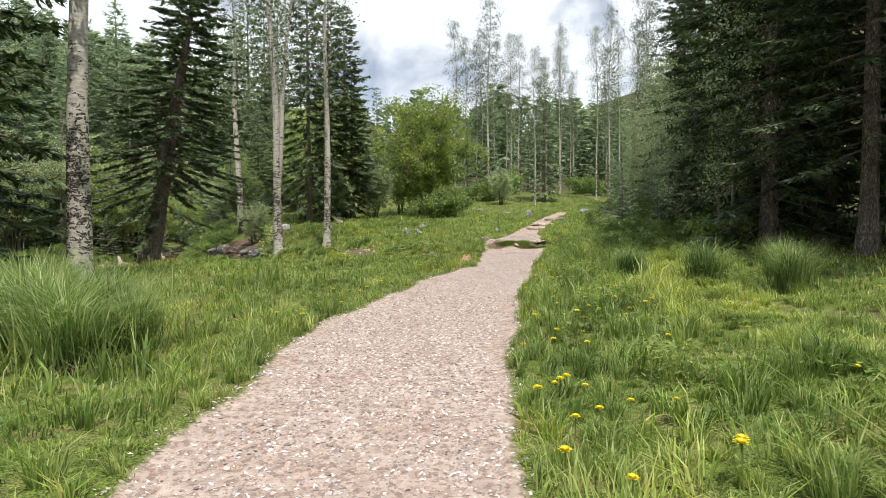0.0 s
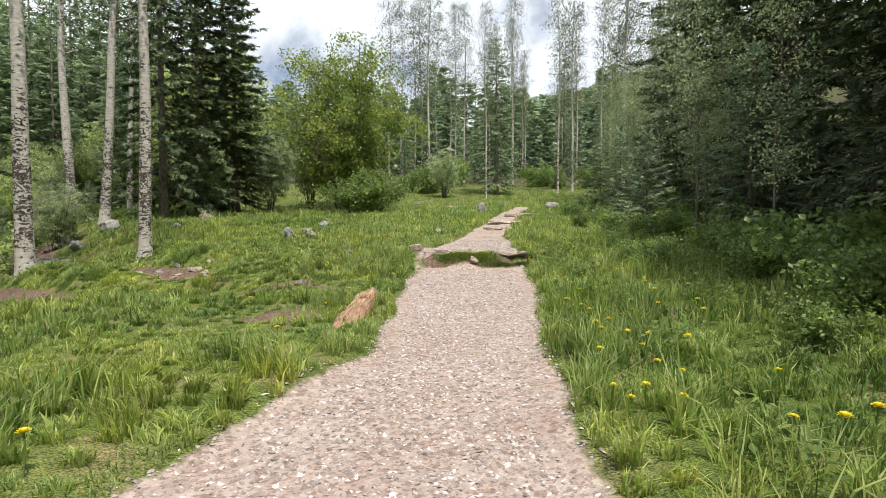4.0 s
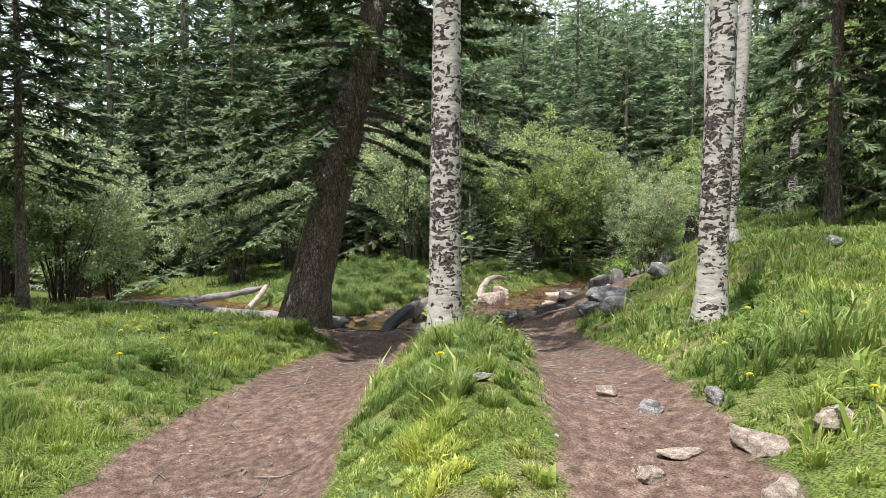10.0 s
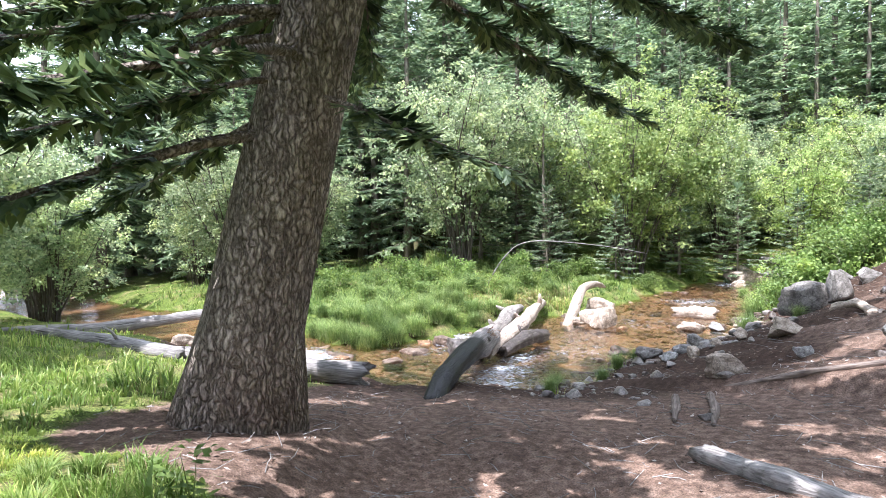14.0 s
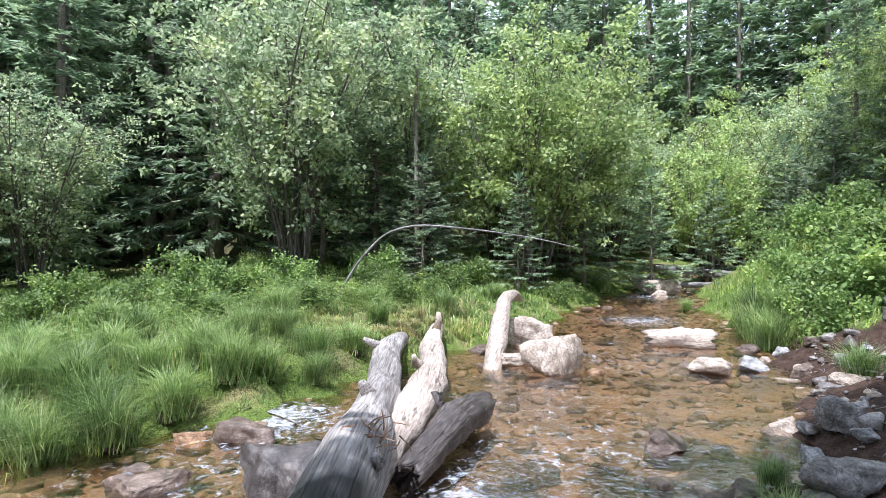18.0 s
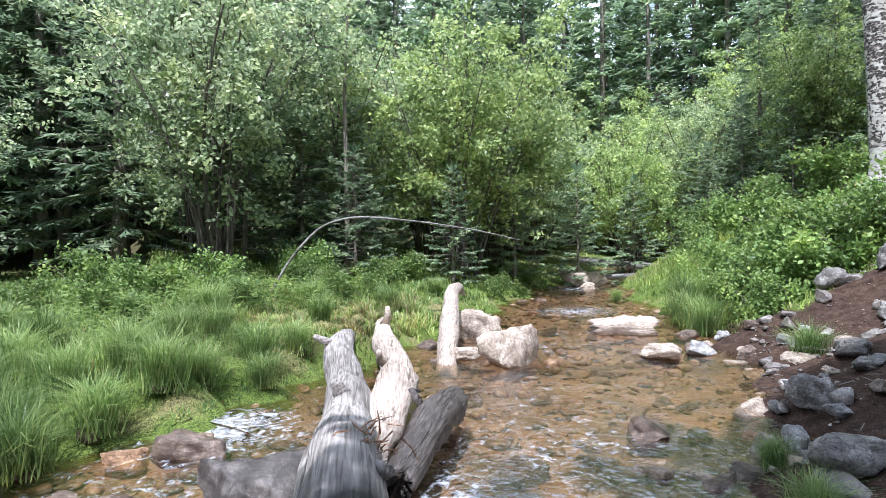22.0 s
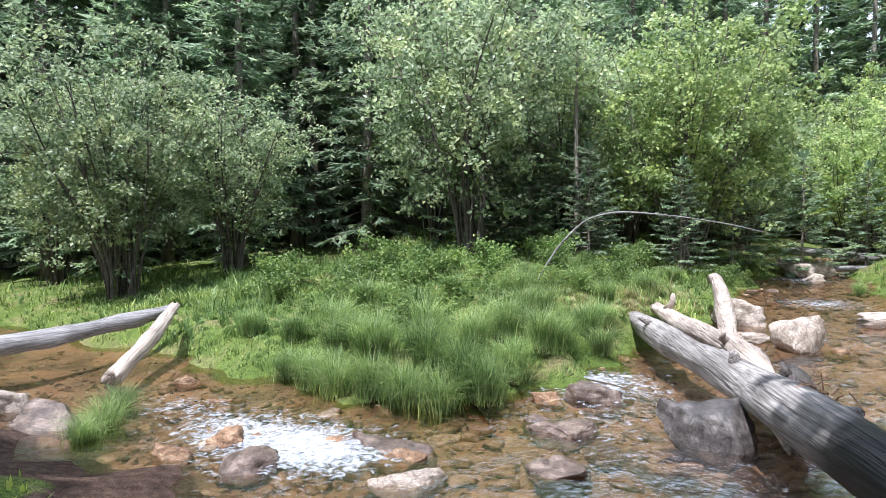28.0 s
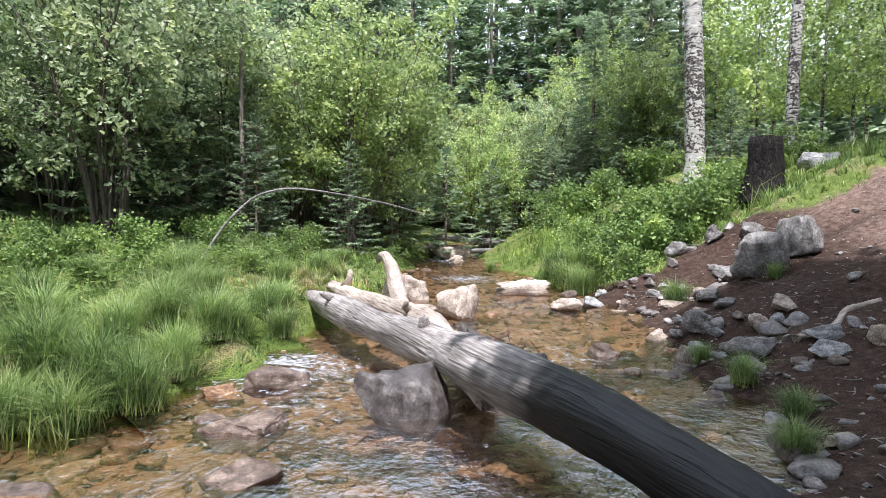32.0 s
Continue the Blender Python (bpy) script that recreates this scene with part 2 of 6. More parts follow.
def aspen_mat():
    """Pale bark with black horizontal scars and carved strokes, thickest at chest height."""
    m, n, l, b, out = node_mat("aspen_bark")
    grain = tex(n, l, "ShaderNodeTexNoise", scale=8, detail=9, stretch=(1, 1, 2.2))
    warp = tex(n, l, "ShaderNodeTexNoise", scale=6, detail=6)
    tc = n.new("ShaderNodeTexCoord")
    bent = mixed(n, l, 0.20, tc.outputs["Object"], warp.outputs["Color"], "ADD")
    rough = tex(n, l, "ShaderNodeTexNoise", scale=26, detail=7, stretch=(1, 1, 1.5))
    patch = tex(n, l, "ShaderNodeTexNoise", scale=2.4, detail=5)
    sep = n.new("ShaderNodeSeparateXYZ")
    l.new(tc.outputs["Object"], sep.inputs[0])

    def calc(op, a, c):
        q = n.new("ShaderNodeMath")
        q.operation = op
        for k, v in enumerate((a, c)):
            if isinstance(v, (int, float)):
                q.inputs[k].default_value = v
            else:
                l.new(v, q.inputs[k])
        return q.outputs[0]

    band = n.new("ShaderNodeFloatCurve")
    band.inputs["Factor"].default_value = 1.0
    pts = band.mapping.curves[0].points
    for p, v in ((0.05, 0.46), (0.14, 0.60), (0.34, 0.66), (0.50, 0.36)):
        pts.new(p, v)
    pts[0].location, pts[-1].location = (0, 0.30), (1, 0.16)
    band.mapping.update()
    l.new(calc("MULTIPLY", sep.outputs[2], 0.125), band.inputs["Value"])
    up = calc("SUBTRACT", band.outputs[0], 0.395)

    def scars(scale, size, ragged):
        mp = n.new("ShaderNodeMapping")
        mp.inputs["Scale"].default_value = scale
        l.new(bent, mp.inputs["Vector"])
        eye = n.new("ShaderNodeTexVoronoi")
        eye.inputs["Scale"].default_value = 1.0
        l.new(mp.outputs[0], eye.inputs["Vector"])
        sc = n.new("ShaderNodeSeparateColor")
        l.new(eye.outputs["Color"], sc.inputs[0])
        r_ = calc("ADD", calc("MULTIPLY", sc.outputs[0], size), up)
        r_ = calc("ADD", r_, calc("MULTIPLY", calc("SUBTRACT", patch.outputs["Fac"], 0.5), 0.9))
        return calc("SUBTRACT", r_, calc("ADD", eye.outputs["Distance"], calc("MULTIPLY", calc("SUBTRACT", rough.outputs["Fac"], 0.5), ragged)))

    inside = calc("MAXIMUM", scars((5.6, 5.6, 21.0), 0.5, 0.6), calc("SUBTRACT", scars((17.0, 17.0, 7.5), 0.36, 0.5), 0.05))
    mask = ramp_of(n, l, inside, [(0.0, (0, 0, 0)), (0.06, (1, 1, 1))])
    lines = tex(n, l, "ShaderNodeTexNoise", scale=5, detail=7, stretch=(1, 1, 9))
    pale = ramp_of(n, l, grain.outputs["Fac"], [(0.28, (0.30, 0.275, 0.23)), (0.5, (0.45, 0.422, 0.37)), (0.72, (0.58, 0.555, 0.50))])
    pale = mixed(n, l, 0.4, pale, ramp_of(n, l, lines.outputs["Fac"], [(0.33, (0.42, 0.38, 0.34)), (0.43, (1, 1, 1))]), "MULTIPLY")
    dark = ramp_of(n, l, rough.outputs["Fac"], [(0.38, (0.018, 0.016, 0.015)), (0.56, (0.10, 0.085, 0.072)), (0.68, (0.30, 0.26, 0.22))])
    l.new(mixed(n, l, mask, pale, dark), b.inputs["Base Color"])
    b.inputs["Roughness"].default_value = 0.8
    b.inputs["Specular IOR Level"].default_value = 0.25
    bumped(n, l, b, mixed(n, l, mask, grain.outputs["Fac"], rough.outputs["Fac"]), 0.7, 0.02)
    return m


def rock_mat(name, dark, mid, light, speck=0.6):
    m, n, l, b, out = node_mat(name)
    a = tex(n, l, "ShaderNodeTexNoise", scale=2.4, detail=9)
    k = tex(n, l, "ShaderNodeTexNoise", scale=13, detail=8)
    f = tex(n, l, "ShaderNodeTexNoise", scale=55, detail=5)
    v = tex(n, l, "ShaderNodeTexVoronoi", scale=2.1)
    v.feature = "DISTANCE_TO_EDGE"
    for q in (a, k, f):
        q.inputs["Roughness"].default_value = 0.62
    info = n.new("ShaderNodeObjectInfo")
    c = ramp_of(n, l, a.outputs["Fac"], [(0.34, dark), (0.5, mid), (0.64, light)])
    c = mixed(n, l, 0.7, c, ramp_of(n, l, k.outputs["Fac"], [(0.34, (0.45, 0.43, 0.41)), (0.5, (1, 1, 1)), (0.66, (1.4, 1.38, 1.33))]), "MULTIPLY")
    c = mixed(n, l, speck, c, ramp_of(n, l, f.outputs["Fac"], [(0.38, (0.28, 0.27, 0.26)), (0.5, (1, 1, 1)), (0.62, (1.6, 1.58, 1.55))]), "MULTIPLY")
    c = mixed(n, l, 0.6, c, ramp_of(n, l, v.outputs["Distance"], [(0.0, (0.3, 0.28, 0.26)), (0.035, (1, 1, 1))]), "MULTIPLY")
    hue = n.new("ShaderNodeHueSaturation")
    mr = n.new("ShaderNodeMapRange")
    mr.inputs["To Min"].default_value, mr.inputs["To Max"].default_value = 0.82, 1.25
    l.new(info.outputs["Random"], mr.inputs["Value"])
    l.new(mr.outputs[0], hue.inputs["Value"])
    l.new(c, hue.inputs["Color"])
    l.new(hue.outputs[0], b.inputs["Base Color"])
    b.inputs["Roughness"].default_value = 0.85 if dark[0] > 0.1 else 0.35
    b.inputs["Specular IOR Level"].default_value = 0.3 if dark[0] > 0.1 else 0.5
    bumped(n, l, b, mixed(n, l, 0.5, a.outputs["Fac"], mixed(n, l, 0.45, k.outputs["Fac"], f.outputs["Fac"])), 0.8, 0.03)
    return m


def wood_mat(name, dark, mid, light, rough=0.8, spec=0.3, wet_shade_from=None):
    """Barkless weathered wood with grain along the local x axis."""
    m, n, l, b, out = node_mat(name)
    g = tex(n, l, "ShaderNodeTexNoise", scale=13, detail=9, stretch=(0.22, 5, 5))
    cr = tex(n, l, "ShaderNodeTexNoise", scale=5, detail=5, stretch=(0.16, 5, 5))
    k = tex(n, l, "ShaderNodeTexNoise", scale=2.2, detail=5)
    c = ramp_of(n, l, g.outputs["Fac"], [(0.3, dark), (0.5, mid), (0.72, light)])
    c = mixed(n, l, 0.6, c, ramp_of(n, l, k.outputs["Fac"], [(0.35, (0.5, 0.47, 0.45)), (0.62, (1.25, 1.22, 1.2))]), "MULTIPLY")
    c = mixed(n, l, 0.75, c, ramp_of(n, l, cr.outputs["Fac"], [(0.31, (0.22, 0.2, 0.19)), (0.35, (1, 1, 1))]), "MULTIPLY")
    b.inputs["Roughness"].default_value = rough
    # one end darkened: soaked wood, and the shade over it put into the colour
    if wet_shade_from is not None:
        tc = n.new("ShaderNodeTexCoord")
        sx_ = n.new("ShaderNodeSeparateXYZ")
        l.new(tc.outputs["Object"], sx_.inputs[0])
        ad = n.new("ShaderNodeMath")
        ad.operation = "MULTIPLY_ADD"
        ad.inputs[1].default_value = 2.4
        l.new(k.outputs["Fac"], ad.inputs[0])
        l.new(sx_.outputs[0], ad.inputs[2])
        wet = n.new("ShaderNodeMapRange")
        wet.inputs["From Min"].default_value, wet.inputs["From Max"].default_value = wet_shade_from + 0.8, wet_shade_from + 1.35
        l.new(ad.outputs[0], wet.inputs["Value"])
        c = mixed(n, l, wet.outputs[0], c, mixed(n, l, 1.0, c, (0.05, 0.05, 0.054), "MULTIPLY"))
        dull = n.new("ShaderNodeMapRange")
        dull.inputs["To Min"].default_value, dull.inputs["To Max"].default_value = rough, 0.5
        l.new(wet.outputs[0], dull.inputs["Value"])
        l.new(dull.outputs[0], b.inputs["Roughness"])
    l.new(c, b.inputs["Base Color"])
    b.inputs["Specular IOR Level"].default_value = spec
    bumped(n, l, b, mixed(n, l, 0.5, g.outputs["Fac"], ramp_of(n, l, cr.outputs["Fac"], [(0.33, (0, 0, 0)), (0.42, (1, 1, 1))])), 0.9, 0.02)
    return m


def water_mat():
    """Shallow clear water: gloss over a see-through film, broken white where the foam value is high."""
    m, n, l, b, out = node_mat("stream_water")
    n.remove(b)
    zone = n.new("ShaderNodeVertexColor")
    zone.layer_name = "foam"
    sep = n.new("ShaderNodeSeparateColor")
    l.new(zone.outputs["Color"], sep.inputs[0])
    w1 = tex(n, l, "ShaderNodeTexNoise", scale=6.5, detail=7, stretch=(1.0, 0.8, 1.0))
    w2 = tex(n, l, "ShaderNodeTexNoise", scale=22, detail=4)
    bump = n.new("ShaderNodeBump")
    bump.inputs["Strength"].default_value = 0.75
    bump.inputs["Distance"].default_value = 0.045
    l.new(mixed(n, l, 0.3, w1.outputs["Fac"], w2.outputs["Fac"]), bump.inputs["Height"])
    gl = n.new("ShaderNodeBsdfGlossy")
    gl.inputs["Roughness"].default_value = 0.05
    l.new(bump.outputs[0], gl.inputs["Normal"])
    tr = n.new("ShaderNodeBsdfTransparent")
    tr.inputs["Color"].default_value = (0.79, 0.68, 0.56, 1)
    fr = n.new("ShaderNodeFresnel")
    fr.inputs["IOR"].default_value = 1.33
    l.new(bump.outputs[0], fr.inputs["Normal"])
    mix = n.new("ShaderNodeMixShader")
    weak = n.new("ShaderNodeMath")
    weak.operation = "MULTIPLY"
    weak.inputs[1].default_value = 0.42
    l.new(fr.outputs[0], weak.inputs[0])
    l.new(weak.outputs[0], mix.inputs[0])
    l.new(tr.outputs[0], mix.inputs[1])
    l.new(gl.outputs[0], mix.inputs[2])
    foam = n.new("ShaderNodeBsdfPrincipled")
    foam.inputs["Base Color"].default_value = (0.66, 0.69, 0.73, 1)
    foam.inputs["Roughness"].default_value = 0.5
    froth = n.new("ShaderNodeBump")
    froth.inputs["Strength"].default_value = 1.0
    froth.inputs["Distance"].default_value = 0.08
    l.new(w2.outputs["Fac"], froth.inputs["Height"])
    l.new(froth.outputs[0], foam.inputs["Normal"])
    f1 = tex(n, l, "ShaderNodeTexNoise", scale=11, detail=9, stretch=(1, 1, 1))
    f1.inputs["Distortion"].default_value = 1.2
    f1.inputs["Roughness"].default_value = 0.62
    add = n.new("ShaderNodeMath")
    add.operation = "MULTIPLY_ADD"
    add.inputs[1].default_value = 2.5
    l.new(f1.outputs["Fac"], add.inputs[0])
    l.new(sep.outputs[0], add.inputs[2])
    lift = n.new("ShaderNodeMapRange")
    lift.inputs["From Min"].default_value, lift.inputs["From Max"].default_value = 1.62, 2.45
    l.new(add.outputs[0], lift.inputs["Value"])
    mask = lift.outputs[0]
    mix2 = n.new("ShaderNodeMixShader")
    l.new(mask, mix2.inputs[0])
    l.new(mix.outputs[0], mix2.inputs[1])
    l.new(foam.outputs[0], mix2.inputs[2])
    l.new(mix2.outputs[0], out.inputs["Surface"])
    return m


M_GROUND = ground_mat()
M_ASPEN = aspen_mat()
M_FIRBARK = bark_mat("fir_bark", (0.19, 0.16, 0.14), (0.52, 0.46, 0.41), 9.0, (1.5, 1.5, 0.42), 0.05)
M_GREYBARK = bark_mat("grey_bark", (0.10, 0.085, 0.07), (0.32, 0.28, 0.235), 12, (1, 1, 0.4), 0.02, cracks=False)
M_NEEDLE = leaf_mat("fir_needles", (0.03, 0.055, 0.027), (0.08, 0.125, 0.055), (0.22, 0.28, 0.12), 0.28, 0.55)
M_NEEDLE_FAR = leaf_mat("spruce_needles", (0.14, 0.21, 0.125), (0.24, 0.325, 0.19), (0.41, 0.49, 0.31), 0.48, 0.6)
M_LEAF = leaf_mat("willow_leaves", (0.21, 0.295, 0.145), (0.40, 0.485, 0.265), (0.62, 0.68, 0.43), 0.56, 0.4)
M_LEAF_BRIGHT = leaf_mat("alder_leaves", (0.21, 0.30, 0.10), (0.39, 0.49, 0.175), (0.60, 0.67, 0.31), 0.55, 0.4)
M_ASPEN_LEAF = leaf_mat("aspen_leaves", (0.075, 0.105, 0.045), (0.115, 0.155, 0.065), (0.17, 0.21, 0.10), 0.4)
M_LEAF_MAPLE = leaf_mat("maple_leaves", (0.18, 0.275, 0.055), (0.31, 0.42, 0.09), (0.50, 0.58, 0.17), 0.52, patchy=0.5)
M_GRASS = leaf_mat("grass_blades", (0.13, 0.215, 0.042), (0.24, 0.345, 0.075), (0.44, 0.49, 0.19), 0.45, 0.45, 0.1, patchy=0.9)
M_SEDGE = leaf_mat("sedge_blades", (0.085, 0.145, 0.04), (0.165, 0.25, 0.07), (0.36, 0.44, 0.17), 0.42, 0.45, 0.15, patchy=0.8)
M_TUFT = leaf_mat("tuft_blades", (0.13, 0.22, 0.055), (0.26, 0.36, 0.105), (0.48, 0.54, 0.24), 0.48, 0.45, 0.15, patchy=0.7)
M_HERB = leaf_mat("herb_leaves", (0.125, 0.205, 0.05), (0.20, 0.295, 0.078), (0.31, 0.40, 0.125), 0.45)
M_ROCK = rock_mat("granite", (0.15, 0.147, 0.14), (0.28, 0.272, 0.262), (0.43, 0.42, 0.40))
# granite again, darkened to put the bank's tree shade into the stones
M_ROCK_SHADED = rock_mat("dark_granite", (0.105, 0.095, 0.085), (0.185, 0.172, 0.157), (0.31, 0.293, 0.272))
M_ROCK_WARM = rock_mat("pink_granite", (0.22, 0.175, 0.135), (0.37, 0.305, 0.245), (0.51, 0.44, 0.365))
M_BOULDER_WET = rock_mat("wet_boulder", (0.045, 0.037, 0.033), (0.095, 0.08, 0.072), (0.21, 0.185, 0.17))
M_ROCK_WET = rock_mat("wet_stone", (0.06, 0.042, 0.032), (0.13, 0.092, 0.07), (0.25, 0.19, 0.15))
M_LOG = wood_mat("weathered_log", (0.115, 0.108, 0.102), (0.235, 0.223, 0.213), (0.37, 0.355, 0.34))
# stream-side end carries wetness and painted shade
M_LOG_LONG = wood_mat("long_log_wood", (0.115, 0.10, 0.088), (0.255, 0.232, 0.212), (0.44, 0.41, 0.38), wet_shade_from=5.2)
M_LOG_PALE = wood_mat("bleached_driftwood", (0.22, 0.17, 0.13), (0.40, 0.335, 0.275), (0.55, 0.48, 0.41))
M_LOG_WET = wood_mat("wet_wood", (0.025, 0.021, 0.018), (0.058, 0.048, 0.042), (0.115, 0.098, 0.088), 0.5, 0.4)
M_ROOT = wood_mat("weathered_root", (0.085, 0.065, 0.055), (0.18, 0.145, 0.122), (0.29, 0.245, 0.21))
M_STEM = bark_mat("shrub_bark", (0.05, 0.042, 0.036), (0.17, 0.145, 0.125), 14, (1, 1, 0.4), 0.015, cracks=False)
M_ROTTEN = wood_mat("rotten_wood", (0.20, 0.11, 0.065), (0.36, 0.22, 0.14), (0.52, 0.40, 0.31), 0.9, 0.15)
M_WATER = water_mat()
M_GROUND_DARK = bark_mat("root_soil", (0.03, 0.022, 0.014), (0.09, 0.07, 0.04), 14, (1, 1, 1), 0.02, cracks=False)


# ---- mesh tools ----
class Geo:
    """Collects triangles and quads, then makes one mesh of them."""

    def __init__(self):
        self.v, self.t, self.q, self.n = [], [], [], 0

    def add(self, v, tris=None, quads=None):
        v = np.asarray(v, float).reshape(-1, 3)
        if tris is not None and len(tris):
            self.t.append(np.asarray(tris, int) + self.n)
        if quads is not None and len(quads):
            self.q.append(np.asarray(quads, int) + self.n)
        self.v.append(v)
        self.n += len(v)

    def mesh(self, name, mat, smooth=True):
        me = bpy.data.meshes.new(name)
        v = np.concatenate(self.v)
        t = np.concatenate(self.t).ravel() if self.t else np.zeros(0, int)
        q = np.concatenate(self.q).ravel() if self.q else np.zeros(0, int)
        me.vertices.add(len(v))
        me.vertices.foreach_set("co", v.ravel())
        idx = np.concatenate([t, q])
        me.loops.add(len(idx))
        me.loops.foreach_set("vertex_index", idx)
        nt, nq = len(t) // 3, len(q) // 4
        me.polygons.add(nt + nq)
        me.polygons.foreach_set("loop_start", np.concatenate([np.arange(nt) * 3, 3 * nt + np.arange(nq) * 4]))
        me.polygons.foreach_set("use_smooth", np.full(nt + nq, smooth))
        me.update(calc_edges=True)
        me.validate()
        me.materials.append(mat)
        return me


def part(name, geo, mat, parent, label="", smooth=True):
    ob = new(name, geo.mesh(name, mat, smooth) if isinstance(geo, Geo) else geo)
    ob.parent = parent
    return tagged(ob, label)


def thing(name, label, category, group="", kind=""):
    return tagged(new(name), label, category, group, kind)


def tube(geo, pts, radii, sides=8, cap=True, rough=0.0, seed=0):
    """A tapered, slightly uneven tube along pts."""
    pts = np.asarray(pts, float)
    radii = np.broadcast_to(np.asarray(radii, float), (len(pts),))
    r = np.random.default_rng(seed)
    tan = np.gradient(pts, axis=0)
    tan /= np.linalg.norm(tan, axis=1)[:, None] + 1e-9
    ref = np.array([0.0, 0, 1]) if abs(tan[0][2]) < 0.8 else np.array([1.0, 0, 0])
    u = np.cross(tan, ref)
    u /= np.linalg.norm(u, axis=1)[:, None] + 1e-9
    w = np.cross(tan, u)
    a = np.linspace(0, 2 * np.pi, sides, endpoint=False)
    rr = radii[:, None] * (1 + rough * r.standard_normal((len(pts), sides)))
    v = pts[:, None] + rr[..., None] * (np.cos(a)[None, :, None] * u[:, None] + np.sin(a)[None, :, None] * w[:, None])
    i, j = np.meshgrid(np.arange(len(pts) - 1), np.arange(sides), indexing="ij")
    k = (j + 1) % sides
    quads = np.stack([i * sides + j, i * sides + k, (i + 1) * sides + k, (i + 1) * sides + j], -1).reshape(-1, 4)
    v = v.reshape(-1, 3)
    tris = None
    if cap:
        n = len(v)
        v = np.concatenate([v, pts[:1], pts[-1:]])
        s = np.arange(sides)
        tris = np.concatenate([np.stack([np.full(sides, n), (s + 1) % sides, s], -1),
                               np.stack([np.full(sides, n + 1), (len(pts) - 1) * sides + s, (len(pts) - 1) * sides + (s + 1) % sides], -1)])
    geo.add(v, tris, quads)


def kites(geo, base, way, side, length, width, fold=0.0):
    """Many small pointed leaves: base points, directions and half-width vectors."""
    n = len(base)
    length, width = np.broadcast_to(length, (n,))[:, None], np.broadcast_to(width, (n,))[:, None]
    up = np.cross(side, way)
    mid = base + way * length * 0.45
    v = np.stack([base, mid + side * width + up * fold * width, base + way * length, mid - side * width + up * fold * width], 1).reshape(-1, 3)
    o = np.arange(n)[:, None] * 4
    geo.add(v, None, o + np.array([[0, 1, 2, 3]]))


def unit(v):
    return v / (np.linalg.norm(v, axis=-1, keepdims=True) + 1e-9)


def lump(geo, size, seed, detail=2, rough=0.22, at=(0, 0, 0), flat=0.0):
    """An uneven angular stone of the given size."""
    bm = bmesh.new()
    bmesh.ops.create_icosphere(bm, subdivisions=detail, radius=1)
    r = np.random.default_rng(seed)
    off = Vector(r.uniform(-50, 50, 3))
    cuts = [(Vector(unit(r.standard_normal(3))), r.uniform(0.42, 0.75)) for _ in range(13)]
    for v in bm.verts:
        p = v.co.copy()
        for nrm, dist in cuts:
            h = p.dot(nrm)
            if h > dist:
                p -= nrm * (h - dist) * 0.97
        p *= 1.15 + rough * 0.6 * noise.noise(p * 1.3 + off) + rough * 0.35 * noise.noise(p * 4 + off) + rough * 0.18 * noise.noise(p * 10 + off) + rough * 0.12 * noise.noise(p * 24 + off)
        if flat and p.z < -flat:
            p.z = -flat
        v.co = Vector((p.x * size[0], p.y * size[1], p.z * size[2])) + Vector(at)
    bm.verts.index_update()
    geo.add([v.co[:] for v in bm.verts], [[v.index for v in f.verts] for f in bm.faces])
    bm.free()


# ---- lie of the land ----
# stream: x, y, half width, water level
STREAM = np.array([(-60, 700, 0.8, 110), (-36, 260, 0.8, 32), (-27, 110, 0.8, 6.0), (-24.5, 75, 0.8, 0.9), (-23, 60, 0.8, -0.3), (-22.3, 50, 0.9, -0.75), (-20.8, 43, 1.0, -1.02), (-19.2, 38.5, 1.5, -1.16), (-17.4, 34.8, 2.0, -1.25),
                   (-16.4, 31.5, 2.1, -1.30), (-16.1, 28.9, 2.1, -1.32), (-17.1, 26.8, 1.3, -1.40), (-19.6, 25.85, 1.1, -1.50), (-23.5, 24.4, 1.7, -1.58), (-32, 21, 1.8, -1.8), (-60, 10, 2, -2.6), (-300, -80, 2, -10), (-900, -300, 2, -30)])
TRAIL_Y = np.array([-60, -8, 0, 2.5, 6, 8.2, 10, 12.4, 15.2, 18, 19.3, 22, 23, 27, 30, 38, 46, 60, 90])
TRAIL_X = np.array([-6, -1.4, -0.75, -0.57, -0.42, -0.08, 0.3, 0.8, 1.6, 2.1, 2.3, 2.7, 2.87, 3.86, 4.7, 7.0, 9.6, 16, 30])
TRAIL_W = np.array([1.05, 1.05, 0.95, 0.92, 1.12, 1.1, 1.08, 1.0, 0.80, 0.88, 1.0, 1.15, 1.0, 0.6, 0.52, 0.48, 0.45, 0.4, 0.4])
SIDE_PATH = np.array([(1.6, 19.4), (-1.2, 20.1), (-4.2, 20.5), (-5.6, 21.3), (-7.2, 22.5), (-9, 24.1), (-10.8, 25.6), (-12.0, 26.6)])
UP_PATH = np.array([(-3.0, 22.6), (-5.2, 24.3), (-7.0, 25.9), (-8.8, 27.2), (-10.5, 28.2)])


def seg_dist(X, Y, pts):
    best, where = np.full(X.shape, 1e9), np.zeros(X.shape)
    side = np.ones(X.shape)
    for i in range(len(pts) - 1):
        a, d = pts[i, :2], pts[i + 1, :2] - pts[i, :2]
        t = np.clip(((X - a[0]) * d[0] + (Y - a[1]) * d[1]) / (d @ d), 0, 1)
        ex, ey = X - a[0] - t * d[0], Y - a[1] - t * d[1]
        r = np.hypot(ex, ey)
        m = r < best
        best, where = np.where(m, r, best), np.where(m, i + t, where)
        side = np.where(m, np.sign(d[0] * ey - d[1] * ex), side)
    return best, where, side


